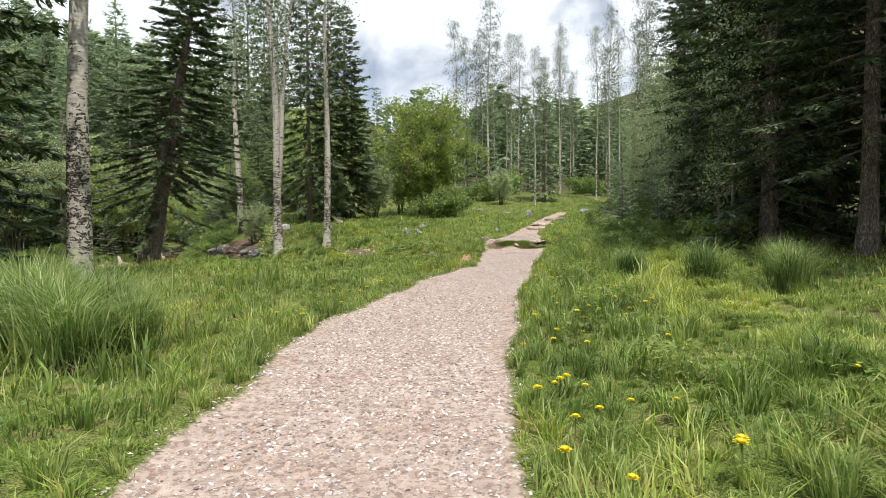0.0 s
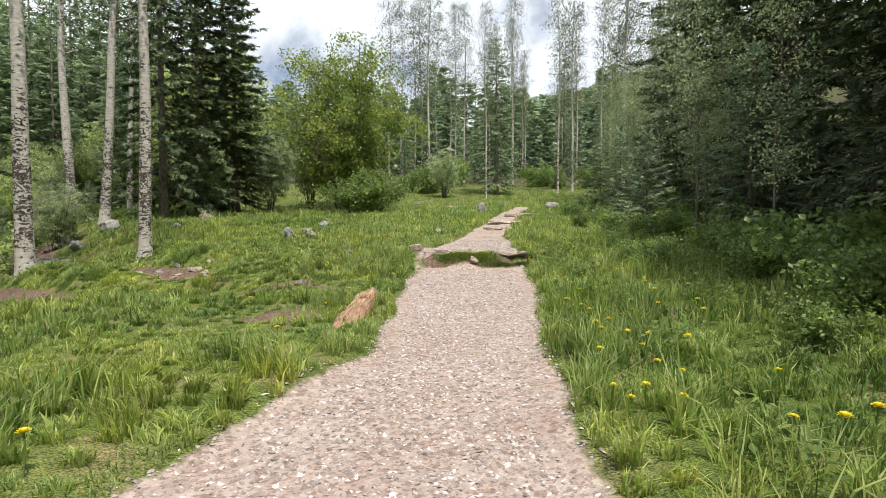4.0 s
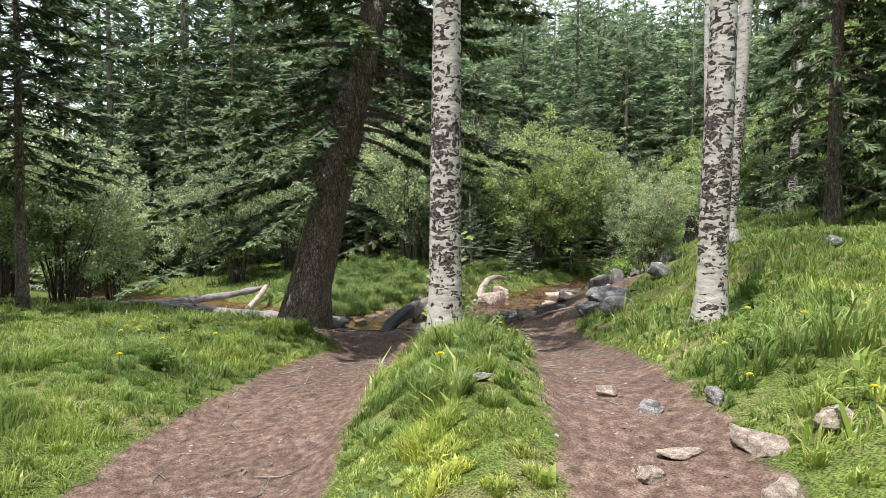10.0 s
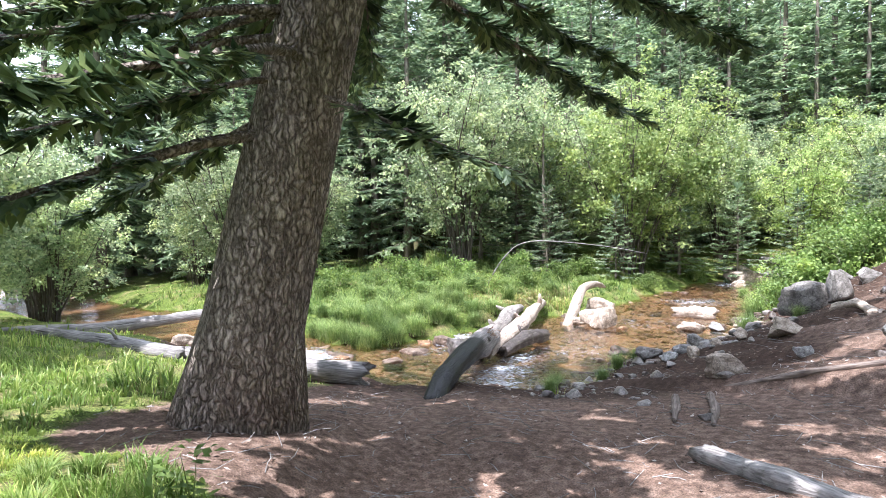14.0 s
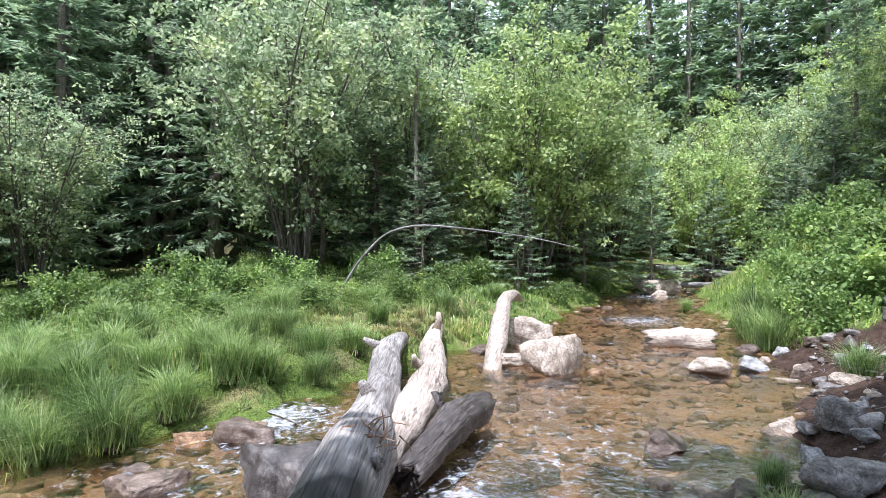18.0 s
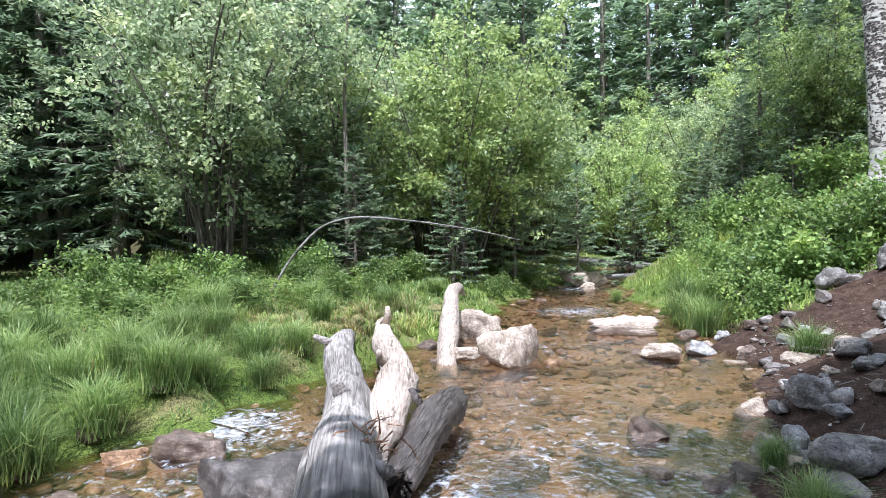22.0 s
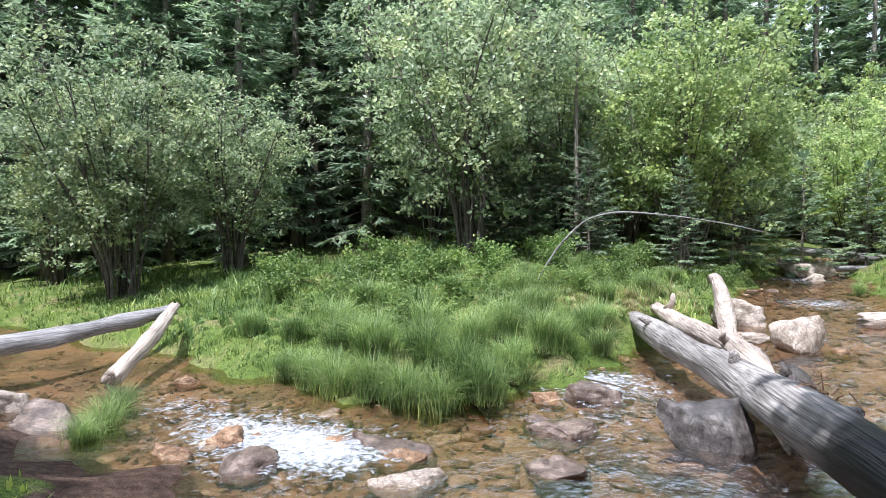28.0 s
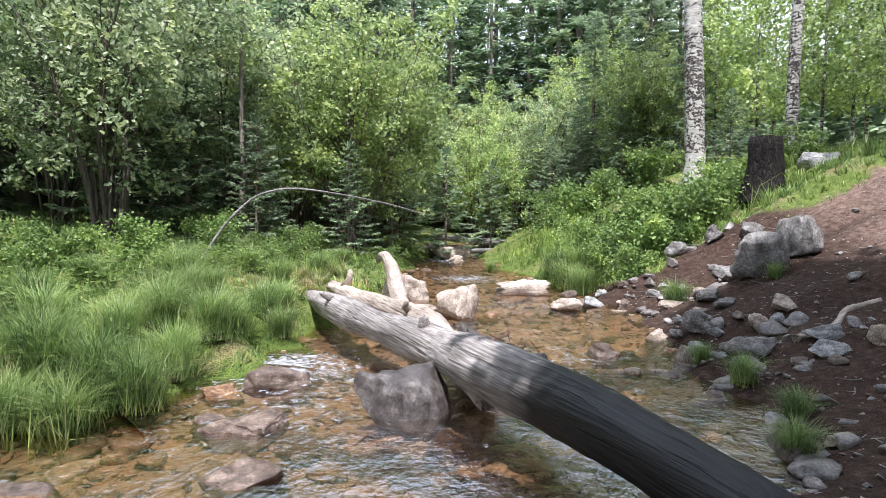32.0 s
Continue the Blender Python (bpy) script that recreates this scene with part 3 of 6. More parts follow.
def ease(x):
    x = np.clip(x, 0, 1)
    return x * x * (3 - 2 * x)


PH = rng.uniform(0, 6.28, 24)


def bumps(X, Y):
    z = 0.05 * np.sin(X * 0.9 + PH[0] + 0.6 * np.sin(Y * 0.5)) * np.sin(Y * 0.8 + PH[1])
    z += 0.03 * np.sin(X * 2.1 + PH[2] + np.sin(Y * 1.3)) * np.sin(Y * 1.9 + PH[3])
    z += 0.012 * np.sin(X * 5.3 + PH[4] + np.sin(Y * 3.3)) * np.sin(Y * 4.7 + PH[5])
    return z


def land(X, Y):
    """Height of the ground, and its zones: gravel, bare soil, stream bed."""
    X, Y = np.asarray(X, float), np.asarray(Y, float)
    r, k, side = seg_dist(X, Y, STREAM)
    ii = np.arange(len(STREAM))
    half, level = np.interp(k, ii, STREAM[:, 2]), np.interp(k, ii, STREAM[:, 3])
    half = half + 0.18 * np.sin(k * 9 + PH[6]) + 0.12 * np.sin(k * 23 + PH[7])
    d = r - half
    rise = np.interp(Y, [-200, -30, 0, 18, 21.5, 23, 30, 40, 46, 60, 110, 260, 600], [-6, -0.7, 0, 0.15, 0.28, 0.5, 1.05, 1.78, 2.2, 4.2, 9.5, 34, 90])
    tx = np.interp(Y, TRAIL_Y, TRAIL_X)
    right = X - tx
    rise = rise + 0.075 * np.clip(right - 1.2, 0, 25) + 0.35 * np.clip(right - 30, 0, 300)
    rise = rise - 0.02 * np.clip(-right - 2, 0, 12) * ease((24 - Y) / 8)
    reach = np.interp(Y, [20, 27, 31, 36, 44], [11, 11, 6.5, 4.5, 5.5])
    f = d / reach
    f = np.where(f < 0.8, f, 0.8 + 0.2 * (1 - np.exp(-np.clip(f - 0.8, 0, 9) / 0.2)))
    f = np.where(Y < 29, np.clip(f, 0, 1) ** 1.2, np.clip(f, 0, 1))
    lip = 0.06 + 0.26 * ease(d / 0.9) * ease((25.2 - Y) / 2.0)
    east = level + lip + (rise - level - lip) * f
    hill = 0.36 * np.clip(d - 11, 0, 62) * ease((Y - 4) / 24) + 0.06 * np.clip(d - 11, 0, 300)
    west = level + 0.06 + 0.22 * ease(d / 0.7) + 0.10 * np.clip(d, 0, 11) + hill
    z = np.where(side > 0, east, west)
    onto = ease((d + 0.14) / 0.32)
    bed = level - 0.05 - 0.10 * ease(-d / 1.0) + 0.05 * np.sin(X * 3.1 + np.sin(Y * 2.3)) * np.sin(Y * 2.7 + PH[8]) * ease(-d / 0.6)
    tw = np.interp(Y, TRAIL_Y, TRAIL_W) + 0.05 * np.sin(Y * 1.1) + 0.05 * np.sin(Y * 3.1 + 1) * np.sin(X)
    gravel = ease((tw - np.abs(right)) / 0.35 + 0.5) * ease((46.5 - Y) / 1.5)
    sd, _, _ = seg_dist(X, Y, SIDE_PATH)
    ud, _, _ = seg_dist(X, Y, UP_PATH)
    soil = np.maximum(ease((0.75 - sd) / 0.5 + 0.5) * (0.45 + 0.55 * ease((-1.5 - X) / 1.5)) * ease((0.9 - X) / 0.6), ease((0.5 - ud) / 0.5 + 0.5))
    bank = ease((6.2 - np.hypot((X + 11.6) / 0.80, Y - 29.5) + 0.5 * np.sin(X * 1.7) * np.sin(Y * 1.3)) / 0.8 + 0.5) * (side > 0) * (X < -8.0 - 0.28 * (Y - 24))
    near_water = ease((1.2 - d) / 0.6) * (side > 0) * ease((Y - 22.5) / 2) * ease((37 - Y) / 2)
    patch = 0.44 * ease((np.sin(X * 1.3 + 2 + np.sin(Y * 0.7)) * np.sin(Y * 1.1 + 1) - 0.72) / 0.2) * ease((X + 8) / 2) * ease((3 - X) / 1) * ease((26 - Y) / 2) * ease((Y - 13) / 2)
    spill = ease((0.9 - np.hypot((X + 1.2) / 1.3, (Y - 20.3) / 0.5) + 0.35 * np.sin(X * 5) * np.sin(Y * 6)) / 0.3)
    spill = np.maximum(spill, 0.8 * ease((0.9 - np.hypot((X + 0.2) / 0.5, (Y - 17.3) / 0.6) + 0.3 * np.sin(X * 7) * np.sin(Y * 6)) / 0.3))
    spill = np.maximum(spill, 0.7 * ease((0.9 - np.hypot((X - 4.05) / 0.4, (Y - 16.6) / 0.35) + 0.3 * np.sin(X * 7) * np.sin(Y * 6)) / 0.3))
    soil = np.maximum.reduce([soil, bank, near_water, patch, spill])
    riser = ease((0.19 - np.abs(Y - 22.12)) / 0.12) * ease((1.05 - np.abs(right)) / 0.2)
    gravel = gravel * (1 - riser)
    soil = np.maximum(soil * (1 - gravel), riser)
    soft = np.maximum(gravel, soil)
    z = z - 0.40 * ease((1.9 - sd) / 1.5) * ease((-0.4 - X) / 2.0) * ease((d - 3.0) / 3.0) - 0.26 * ease((1.2 - ud) / 1.0) * ease((d - 3.0) / 3.0)
    z = z + bumps(X, Y) * (1 - 0.75 * soft) * ease((d + 0.3) / 0.8) + 0.001 * soft * np.sin(X * 7 + 2 * np.sin(Y * 5)) * np.sin(Y * 6.1)
    z = z - 0.05 * gravel * (Y < 22) - 0.04 * soil
    # the worn step across the trail
    z = z + 0.20 * ease((Y - 22.05 + 0.12 * np.sin(X * 3)) / 0.12) * ease((24.5 - Y) / 2.5) * ease((1.6 - np.abs(right)) / 0.5)
    z = z - 0.03 * ease((22.1 - Y) / 0.1) * ease((Y - 19.5) / 2.4) * ease((1.5 - np.abs(right)) / 0.5)
    z = bed * (1 - onto) + z * onto
    return z, gravel, soil, 1 - ease((d + 0.26) / 0.26), d, side, level


def ground_z(x, y):
    return float(land(np.array([x]), np.array([y]))[0][0])


def spaced(lo, hi, fine, far_lo, far_hi, grow=1.18):
    a = list(np.arange(lo, hi + fine, fine))
    s, p = fine, a[-1]
    while p < far_hi:
        s *= grow
        p += s
        a.append(p)
    s, p = fine, a[0]
    while p > far_lo:
        s *= grow
        p -= s
        a.insert(0, p)
    return np.array(a)


gx, gy = spaced(-27, 9, 0.2, -900, 900), spaced(-3, 46, 0.2, -900, 1500)
GX, GY = np.meshgrid(gx, gy, indexing="ij")
gz, grav, soil, bedz, sdist, sside, wlevel = land(GX, GY)
geo = Geo()
nx, ny = len(gx), len(gy)
ia, ja = np.meshgrid(np.arange(nx - 1), np.arange(ny - 1), indexing="ij")
geo.add(np.stack([GX, GY, gz], -1), None, np.stack([ia * ny + ja, (ia + 1) * ny + ja, (ia + 1) * ny + ja + 1, ia * ny + ja + 1], -1).reshape(-1, 4))
ground_mesh = geo.mesh("ground", M_GROUND)
layer = ground_mesh.color_attributes.new("zone", "FLOAT_COLOR", "POINT")
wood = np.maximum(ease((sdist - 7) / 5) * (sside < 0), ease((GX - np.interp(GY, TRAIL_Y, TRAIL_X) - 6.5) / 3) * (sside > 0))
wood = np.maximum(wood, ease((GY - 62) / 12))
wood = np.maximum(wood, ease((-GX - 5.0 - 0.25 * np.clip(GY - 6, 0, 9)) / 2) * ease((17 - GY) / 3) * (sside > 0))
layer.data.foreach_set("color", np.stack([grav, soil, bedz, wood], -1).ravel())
# damp strip by the stream, widened to paint the trees' shade on the bank
damp = ease((1.9 + 1.5 * ease((GY - 27.5) / 2) - sdist + 0.5 * np.sin(GX * 2.3) * np.sin(GY * 2.9)) / 1.3) * (sside > 0) * ease((GY - 22) / 3) * ease((38 - GY) / 2)
layer = ground_mesh.color_attributes.new("damp", "FLOAT_COLOR", "POINT")
layer.data.foreach_set("color", np.stack([damp, damp, damp, np.ones_like(damp)], -1).ravel())
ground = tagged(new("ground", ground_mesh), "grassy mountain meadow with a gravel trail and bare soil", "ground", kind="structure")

# water sheet
steps = np.linspace(3, len(STREAM) - 3.0, 560)
ii = np.arange(len(STREAM))
wx, wy, wh, wz = (np.interp(steps, ii, STREAM[:, c]) for c in range(4))
ker = np.ones(15) / 15
pad = lambda a: np.convolve(np.pad(a, 7, mode="edge"), ker, "valid")
wx, wy = pad(wx), pad(wy)
tx_, ty_ = np.gradient(wx), np.gradient(wy)
tl = np.hypot(tx_, ty_)
nxv, nyv = -ty_ / tl, tx_ / tl
across = np.linspace(-1, 1, 41)
WX = wx[:, None] + nxv[:, None] * across * (wh[:, None] + 0.6)
WY = wy[:, None] + nyv[:, None] * across * (wh[:, None] + 0.6)
drop = 0.5 * (np.sin(WY * 2.6 + 0.8 * np.sin(WX * 2.0)) + np.sin(WX * 3.1 + WY * 1.7))
WZ = wz[:, None] + 0.012 * drop + 0.008 * np.sin(WX * 9 + 3 * np.sin(WY * 4)) * np.sin(WY * 8.3)
fall = lambda x, y, r: np.exp(-((WX - x) ** 2 + (WY - y) ** 2) / r ** 2)
foam = 0.85 * fall(-18.5, 26.05, 0.55) + 0.6 * fall(-17.95, 26.25, 0.45) + 0.65 * fall(-19.3, 25.85, 0.55) + 0.42 * fall(-20.3, 25.7, 0.5) + 0.52 * fall(-17.7, 29.25, 0.5) + 0.4 * fall(-18.1, 28.9, 0.45) + 0.7 * fall(-15.0, 28.4, 0.5) + 0.75 * fall(-14.35, 27.75, 0.5) + 0.5 * fall(-15.5, 29.1, 0.4) + 0.3 * fall(-15.3, 30.1, 0.8) + 0.24 * fall(-16.9, 33.2, 0.9) + 0.55 * fall(-18.6, 37.2, 0.9) + 0.55 * fall(-20.6, 41.4, 0.8) + 0.42 * fall(-22.1, 47.5, 1.5) + 0.2 * fall(-16.5, 30.9, 1.2) + 0.2 * fall(-17.4, 34.5, 1.3) + 0.3 * fall(-17.2, 28.2, 0.9)
geo = Geo()
na, nb = WX.shape
ia, ja = np.meshgrid(np.arange(na - 1), np.arange(nb - 1), indexing="ij")
geo.add(np.stack([WX, WY, WZ], -1), None, np.stack([ia * nb + ja, ia * nb + ja + 1, (ia + 1) * nb + ja + 1, (ia + 1) * nb + ja], -1).reshape(-1, 4))
water_mesh = geo.mesh("water", M_WATER)
layer = water_mesh.color_attributes.new("foam", "FLOAT_COLOR", "POINT")
layer.data.foreach_set("color", np.stack([foam, foam, foam, np.ones_like(foam)], -1).ravel())
water = tagged(new("water", water_mesh), "shallow clear mountain stream over an orange-brown bed", "stream", kind="structure")


# ---- trees ----
def conifer_meshes(height, radius, bare, limbs, sprays, spray, seed, mat, stem_r, lean=(0, 0), sub=0, droop=0.35, twiggy=True, open_side=None, fine=1.0, split=False):
    """Trunk and crown of a fir: limbs all round, each with flat sprays of needles."""
    r = np.random.default_rng(seed)
    trunk, limbs_, crown = Geo(), [], Geo()
    zz = np.linspace(-0.3, height, 14)
    lx, ly = lean[0] * np.clip(zz, 0, None), lean[1] * np.clip(zz, 0, None)
    flare = 1 + 0.55 * np.exp(-np.clip(zz, 0, None) / 0.35)
    tube(trunk, np.stack([lx, ly, zz], -1), stem_r * flare * (1 - 0.93 * np.clip(zz, 0, None) / height), 12, True, 0.05, seed)
    az = 0.0
    for i in range(limbs):
        f = (i + r.uniform(0, 1)) / limbs
        z = bare + (height * 0.985 - bare) * f ** 0.92
        g = (z - bare) / (height - bare)
        az += 2.399 + r.uniform(-0.4, 0.4)
        L = radius * ((1 - g) ** 0.75 * 0.95 + 0.05) * r.uniform(0.65, 1.12) * (0.75 + 0.25 * min(1, g * 6))
        out = np.array([math.cos(az), math.sin(az), 0])
        base = np.array([lean[0] * z, lean[1] * z, z])
        if open_side and z < open_side[2] and out[0] * open_side[0] + out[1] * open_side[1] > 0.1:
            continue
        s = np.linspace(0, 1, 6)
        rise = (0.30 * (g - 0.35)) * s - droop * (1 - g * 0.7) * s ** 1.6 + 0.16 * s ** 3
        pts = base + out * (s * L)[:, None] + np.array([0, 0, 1]) * (rise * L)[:, None]
        if twiggy:
            if split:
                limbs_.append(Geo())
            tube(limbs_[-1] if split else trunk, pts, np.linspace(max(0.010, 0.013 * L), 0.003, 6), 4, False)
        n = max(4, int(sprays * L / radius))
        u = np.sort(r.uniform(0.12 + 0.15 * (1 - g), 1.0, n))
        c = np.stack([np.interp(u, s, pts[:, k]) for k in range(3)], -1)
        ahead = unit(np.stack([np.interp(u, s, np.gradient(pts[:, k])) for k in range(3)], -1))
        flatside = unit(np.cross(ahead, [0, 0, 1]))
        turn = r.choice([-1, 1], n) * r.uniform(0.4, 1.15, n)
        way = unit(ahead * np.cos(turn)[:, None] + flatside * np.sin(turn)[:, None] + np.array([0, 0, 1]) * r.uniform(-0.45, 0.12, n)[:, None])
        ln = spray * r.uniform(0.6, 1.25, n) * (0.55 + 0.45 * (1 - np.abs(u - 0.45)))
        sd = unit(np.cross(way, np.array([0, 0, 1]) + 0.4 * r.standard_normal((n, 3))))
        if not sub:
            kites(crown, c, way, sd, ln, ln * 0.32, -0.35)
        else:
            kites(crown, c, way, sd, ln, ln * 0.11 * fine, -0.3)
            for k in range(sub):
                q = (k + 0.7) / (sub + 0.4)
                for sg in (-1, 1):
                    b2 = c + way * (ln * q * 0.85)[:, None]
                    w2 = unit(way * 0.75 + sd * sg * 0.8 + np.array([0, 0, -0.12]) + 0.15 * r.standard_normal((n, 3)))
                    kites(crown, b2, w2, unit(np.cross(w2, [0.1, 0.05, 1.0])), ln * (0.66 - 0.36 * q), ln * 0.085 * fine, -0.3)
    top = np.tile(np.array([lean[0] * height, lean[1] * height, height * 0.97]), (8, 1))
    w = unit(np.stack([np.cos(np.arange(8)), np.sin(np.arange(8)), np.full(8, 1.5)], -1))
    kites(crown, top, w, unit(np.cross(w, [0.3, 0.2, 1])), 0.4, 0.06)
    return trunk, crown, limbs_


def stem_curve(r, base, tip, sag=0.1, n=7):
    s = np.linspace(0, 1, n)[:, None]
    mid = np.asarray(base) * (1 - s) + np.asarray(tip) * s
    bow = unit(r.standard_normal(3)) * sag * np.linalg.norm(np.asarray(tip) - np.asarray(base))
    return mid + bow * (4 * s * (1 - s)) * 0.5


def leaves_round(crown, r, centres, n, spread, size, droop=0.3):
    c = centres[r.integers(0, len(centres), n)]
    p = c + r.standard_normal((n, 3)) * spread * np.array([1, 1, 0.75])
    w = unit(r.standard_normal((n, 3)) + np.array([0, 0, -droop]))
    s = unit(np.cross(w, r.standard_normal((n, 3)) * 0.6 + np.array([0, 0, 1])))
    kites(crown, p, w, s, size * r.uniform(0.7, 1.3, n), size * r.uniform(0.28, 0.42, n), 0.25)


def shrub_meshes(height, spread, stems, twigs, leaves, leaf, seed, stem_r=0.03, bare=0.3, clump=0.17, dome=1.0, airy=0.3):
    """A bush of many stems from one root: arching stems, twigs, and leaves in clumps."""
    r = np.random.default_rng(seed)
    woods, crown = [], Geo()
    ends = []
    for i in range(stems):
        wood = Geo()
        woods.append(wood)
        a = r.uniform(0, 6.283)
        out = spread * r.uniform(0.15, 1.0)
        h = height * r.uniform(0.62, 1.0) * (1 - 0.32 * dome * (out / spread) ** 2)
        base = np.array([math.cos(a) * 0.14 * spread * r.uniform(0.2, 1), math.sin(a) * 0.14 * spread * r.uniform(0.2, 1), -0.15])
        s = np.linspace(0, 1, 8)[:, None]
        tip = np.array([math.cos(a) * out, math.sin(a) * out, h])
        pts = base + (tip - base) * np.concatenate([s ** 1.5, s ** 1.5, s ** 0.85], 1) + 0.05 * height * np.sin(s * 3.1) * unit(r.standard_normal(3))
        rad = stem_r * r.uniform(0.6, 1.25)
        tube(wood, pts, np.linspace(rad, rad * 0.2, 8), 6, False, 0.06, seed + i)
        for j in range(twigs):
            f = r.uniform(bare, 1)
            k = f * 7
            p = pts[int(min(k, 6))] + (pts[int(min(k, 6)) + 1] - pts[int(min(k, 6))]) * (k - int(min(k, 6)))
            w = unit(r.standard_normal(3) * np.array([1, 1, 0.55]) + np.array([math.cos(a), math.sin(a), 0.35]) * 0.5)
            L = height * r.uniform(0.07, 0.19)
            q = p + w * L
            tube(wood, np.stack([p, (p + q) / 2 + 0.06 * L * r.standard_normal(3), q]), [rad * 0.28, rad * 0.18, 0.003], 3, False)
            ends += [q, (p + q) / 2 + 0.1 * L * r.standard_normal(3), q + 0.25 * L * w]
    ends = np.array(ends)
    ends = ends[r.uniform(0, 1, len(ends)) < airy]
    leaves_round(crown, r, ends, leaves, clump, leaf)
    return woods, crown


def tree_meshes(height, spread, stem_r, crown_from, limbs, leaves, leaf, seed, lean=(0, 0), clump=0.35, sides=14, split=False):
    """A single-stemmed broadleaf tree."""
    r = np.random.default_rng(seed)
    wood, crown, limbs_ = Geo(), Geo(), []
    zz = np.concatenate([[-0.3, 0.0, 0.15, 0.4], np.linspace(0.9, height, 16)])
    wob = 0.012 * height
    px = lean[0] * zz + wob * np.sin(zz / height * 7 + seed) * ease(zz / height)
    py = lean[1] * zz + wob * np.cos(zz / height * 6 + seed) * ease(zz / height)
    rad = stem_r * (1 + 0.4 * np.exp(-np.clip(zz, 0, None) / 0.18)) * (1 - 0.9 * np.clip(zz, 0, None) / height)
    tube(wood, np.stack([px, py, zz], -1), rad, sides, True, 0.03, seed)
    ends = []
    for i in range(limbs):
        f = crown_from + (1 - crown_from) * (i + r.uniform(0, 1)) / limbs
        z = height * f
        p = np.array([np.interp(z, zz, px), np.interp(z, zz, py), z])
        a = i * 2.4 + r.uniform(-0.5, 0.5)
        g = (f - crown_from) / (1 - crown_from + 1e-6)
        L = spread * r.uniform(0.5, 1.1) * (0.35 + 0.65 * math.sin(math.pi * min(1, 0.12 + 0.88 * g)) ** 0.7)
        tip = p + np.array([math.cos(a) * L, math.sin(a) * L, L * r.uniform(0.15, 0.8)])
        pts = stem_curve(r, p, tip, 0.18)
        rr = max(0.008, 0.30 * np.interp(z, zz, rad))
        if split:
            limbs_.append(Geo())
        limb = limbs_[-1] if split else wood
        tube(limb, pts, np.linspace(rr, 0.005, 7), 5, False)
        for j in range(5):
            k = r.integers(2, 7)
            q = pts[k] + unit(r.standard_normal(3)) * L * r.uniform(0.12, 0.35)
            tube(limb, np.stack([pts[k], q]), [rr * 0.3, 0.003], 3, False)
            ends += [q, (q + pts[k]) / 2]
        ends.append(tip)
    leaves_round(crown, r, np.array(ends), leaves, clump, leaf)
    return wood, crown, limbs_


def make_tree(name, label, category, meshes, bark, leafage, leafname="crown", stemname="trunk", group=""):
    ob = thing(name, label, category, group)
    for stem in meshes[0] if isinstance(meshes[0], list) else [meshes[0]]:
        stem_ob = part(stemname, stem, bark, ob)
    part(leafname, meshes[1], leafage, ob, smooth=False)
    if len(meshes) > 2:
        for limb in meshes[2]:
            part("limb", limb, bark, stem_ob)
    return ob


USED = set()


def plant(proto, x, y, size=1.0, turn=0.0, sink=0.05, z=None, tall=1.0):
    m = pose(x, y, (ground_z(x, y) if z is None else z) - sink, 0, 0, turn) @ Matrix.Diagonal((size, size, size * tall, 1))
    if proto.name not in USED:
        USED.add(proto.name)
        proto.matrix_basis = m
        return proto
    return copy_thing(proto, m @ Matrix.Diagonal([1 / k for k in proto.scale] + [1]))


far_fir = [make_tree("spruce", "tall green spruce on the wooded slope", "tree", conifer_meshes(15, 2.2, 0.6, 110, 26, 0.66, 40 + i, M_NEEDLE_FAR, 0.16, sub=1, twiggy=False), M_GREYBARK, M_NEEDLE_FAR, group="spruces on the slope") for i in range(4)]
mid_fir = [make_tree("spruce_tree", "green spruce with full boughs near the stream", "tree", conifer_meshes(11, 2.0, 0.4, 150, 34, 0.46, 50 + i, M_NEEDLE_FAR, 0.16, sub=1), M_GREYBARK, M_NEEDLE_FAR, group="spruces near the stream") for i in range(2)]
near_fir = [make_tree("fir", "dense dark green fir with drooping boughs", "tree", conifer_meshes(14, 3.2, 0.6, 165, 60, 0.42, 60 + i, M_NEEDLE, 0.2, sub=2), M_FIRBARK, M_NEEDLE, group="firs beside the meadow") for i in range(3)]
edge_fir = [make_tree("edge_fir", "tall fir with lit boughs above a bare lower trunk", "tree", conifer_meshes(14, 3.3, 2.1, 150, 62, 0.44, 66 + i, M_NEEDLE, 0.2, sub=2), M_FIRBARK, M_NEEDLE, group="firs at the edge of the wood") for i in range(2)]
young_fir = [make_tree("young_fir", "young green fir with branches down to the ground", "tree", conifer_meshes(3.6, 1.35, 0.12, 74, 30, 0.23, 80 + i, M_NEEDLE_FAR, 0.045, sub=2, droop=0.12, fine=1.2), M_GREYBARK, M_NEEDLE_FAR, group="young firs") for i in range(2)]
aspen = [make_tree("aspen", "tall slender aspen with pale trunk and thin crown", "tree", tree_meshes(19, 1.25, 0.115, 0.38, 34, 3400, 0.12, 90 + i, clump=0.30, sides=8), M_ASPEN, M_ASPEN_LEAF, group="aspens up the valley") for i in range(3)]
# sunlit look comes from a brighter leaf colour than the other aspens have
sunny_aspen = [make_tree("sunlit_aspen", "young aspen with sunlight painted into its bright green leaves and white trunk", "tree", tree_meshes(8.5, 1.7, 0.06, 0.16, 34, 4600, 0.15, 200 + i, clump=0.22, sides=8), M_ASPEN, M_LEAF_BRIGHT, group="sunlit aspens behind the stump") for i in range(2)]
sapling = [make_tree("aspen_sapling", "thin young aspen at the edge of the wood", "tree", tree_meshes(7.5, 1.0, 0.04, 0.25, 22, 2200, 0.09, 96 + i, clump=0.25, sides=6), M_GREYBARK, M_LEAF, group="young aspens") for i in range(2)]
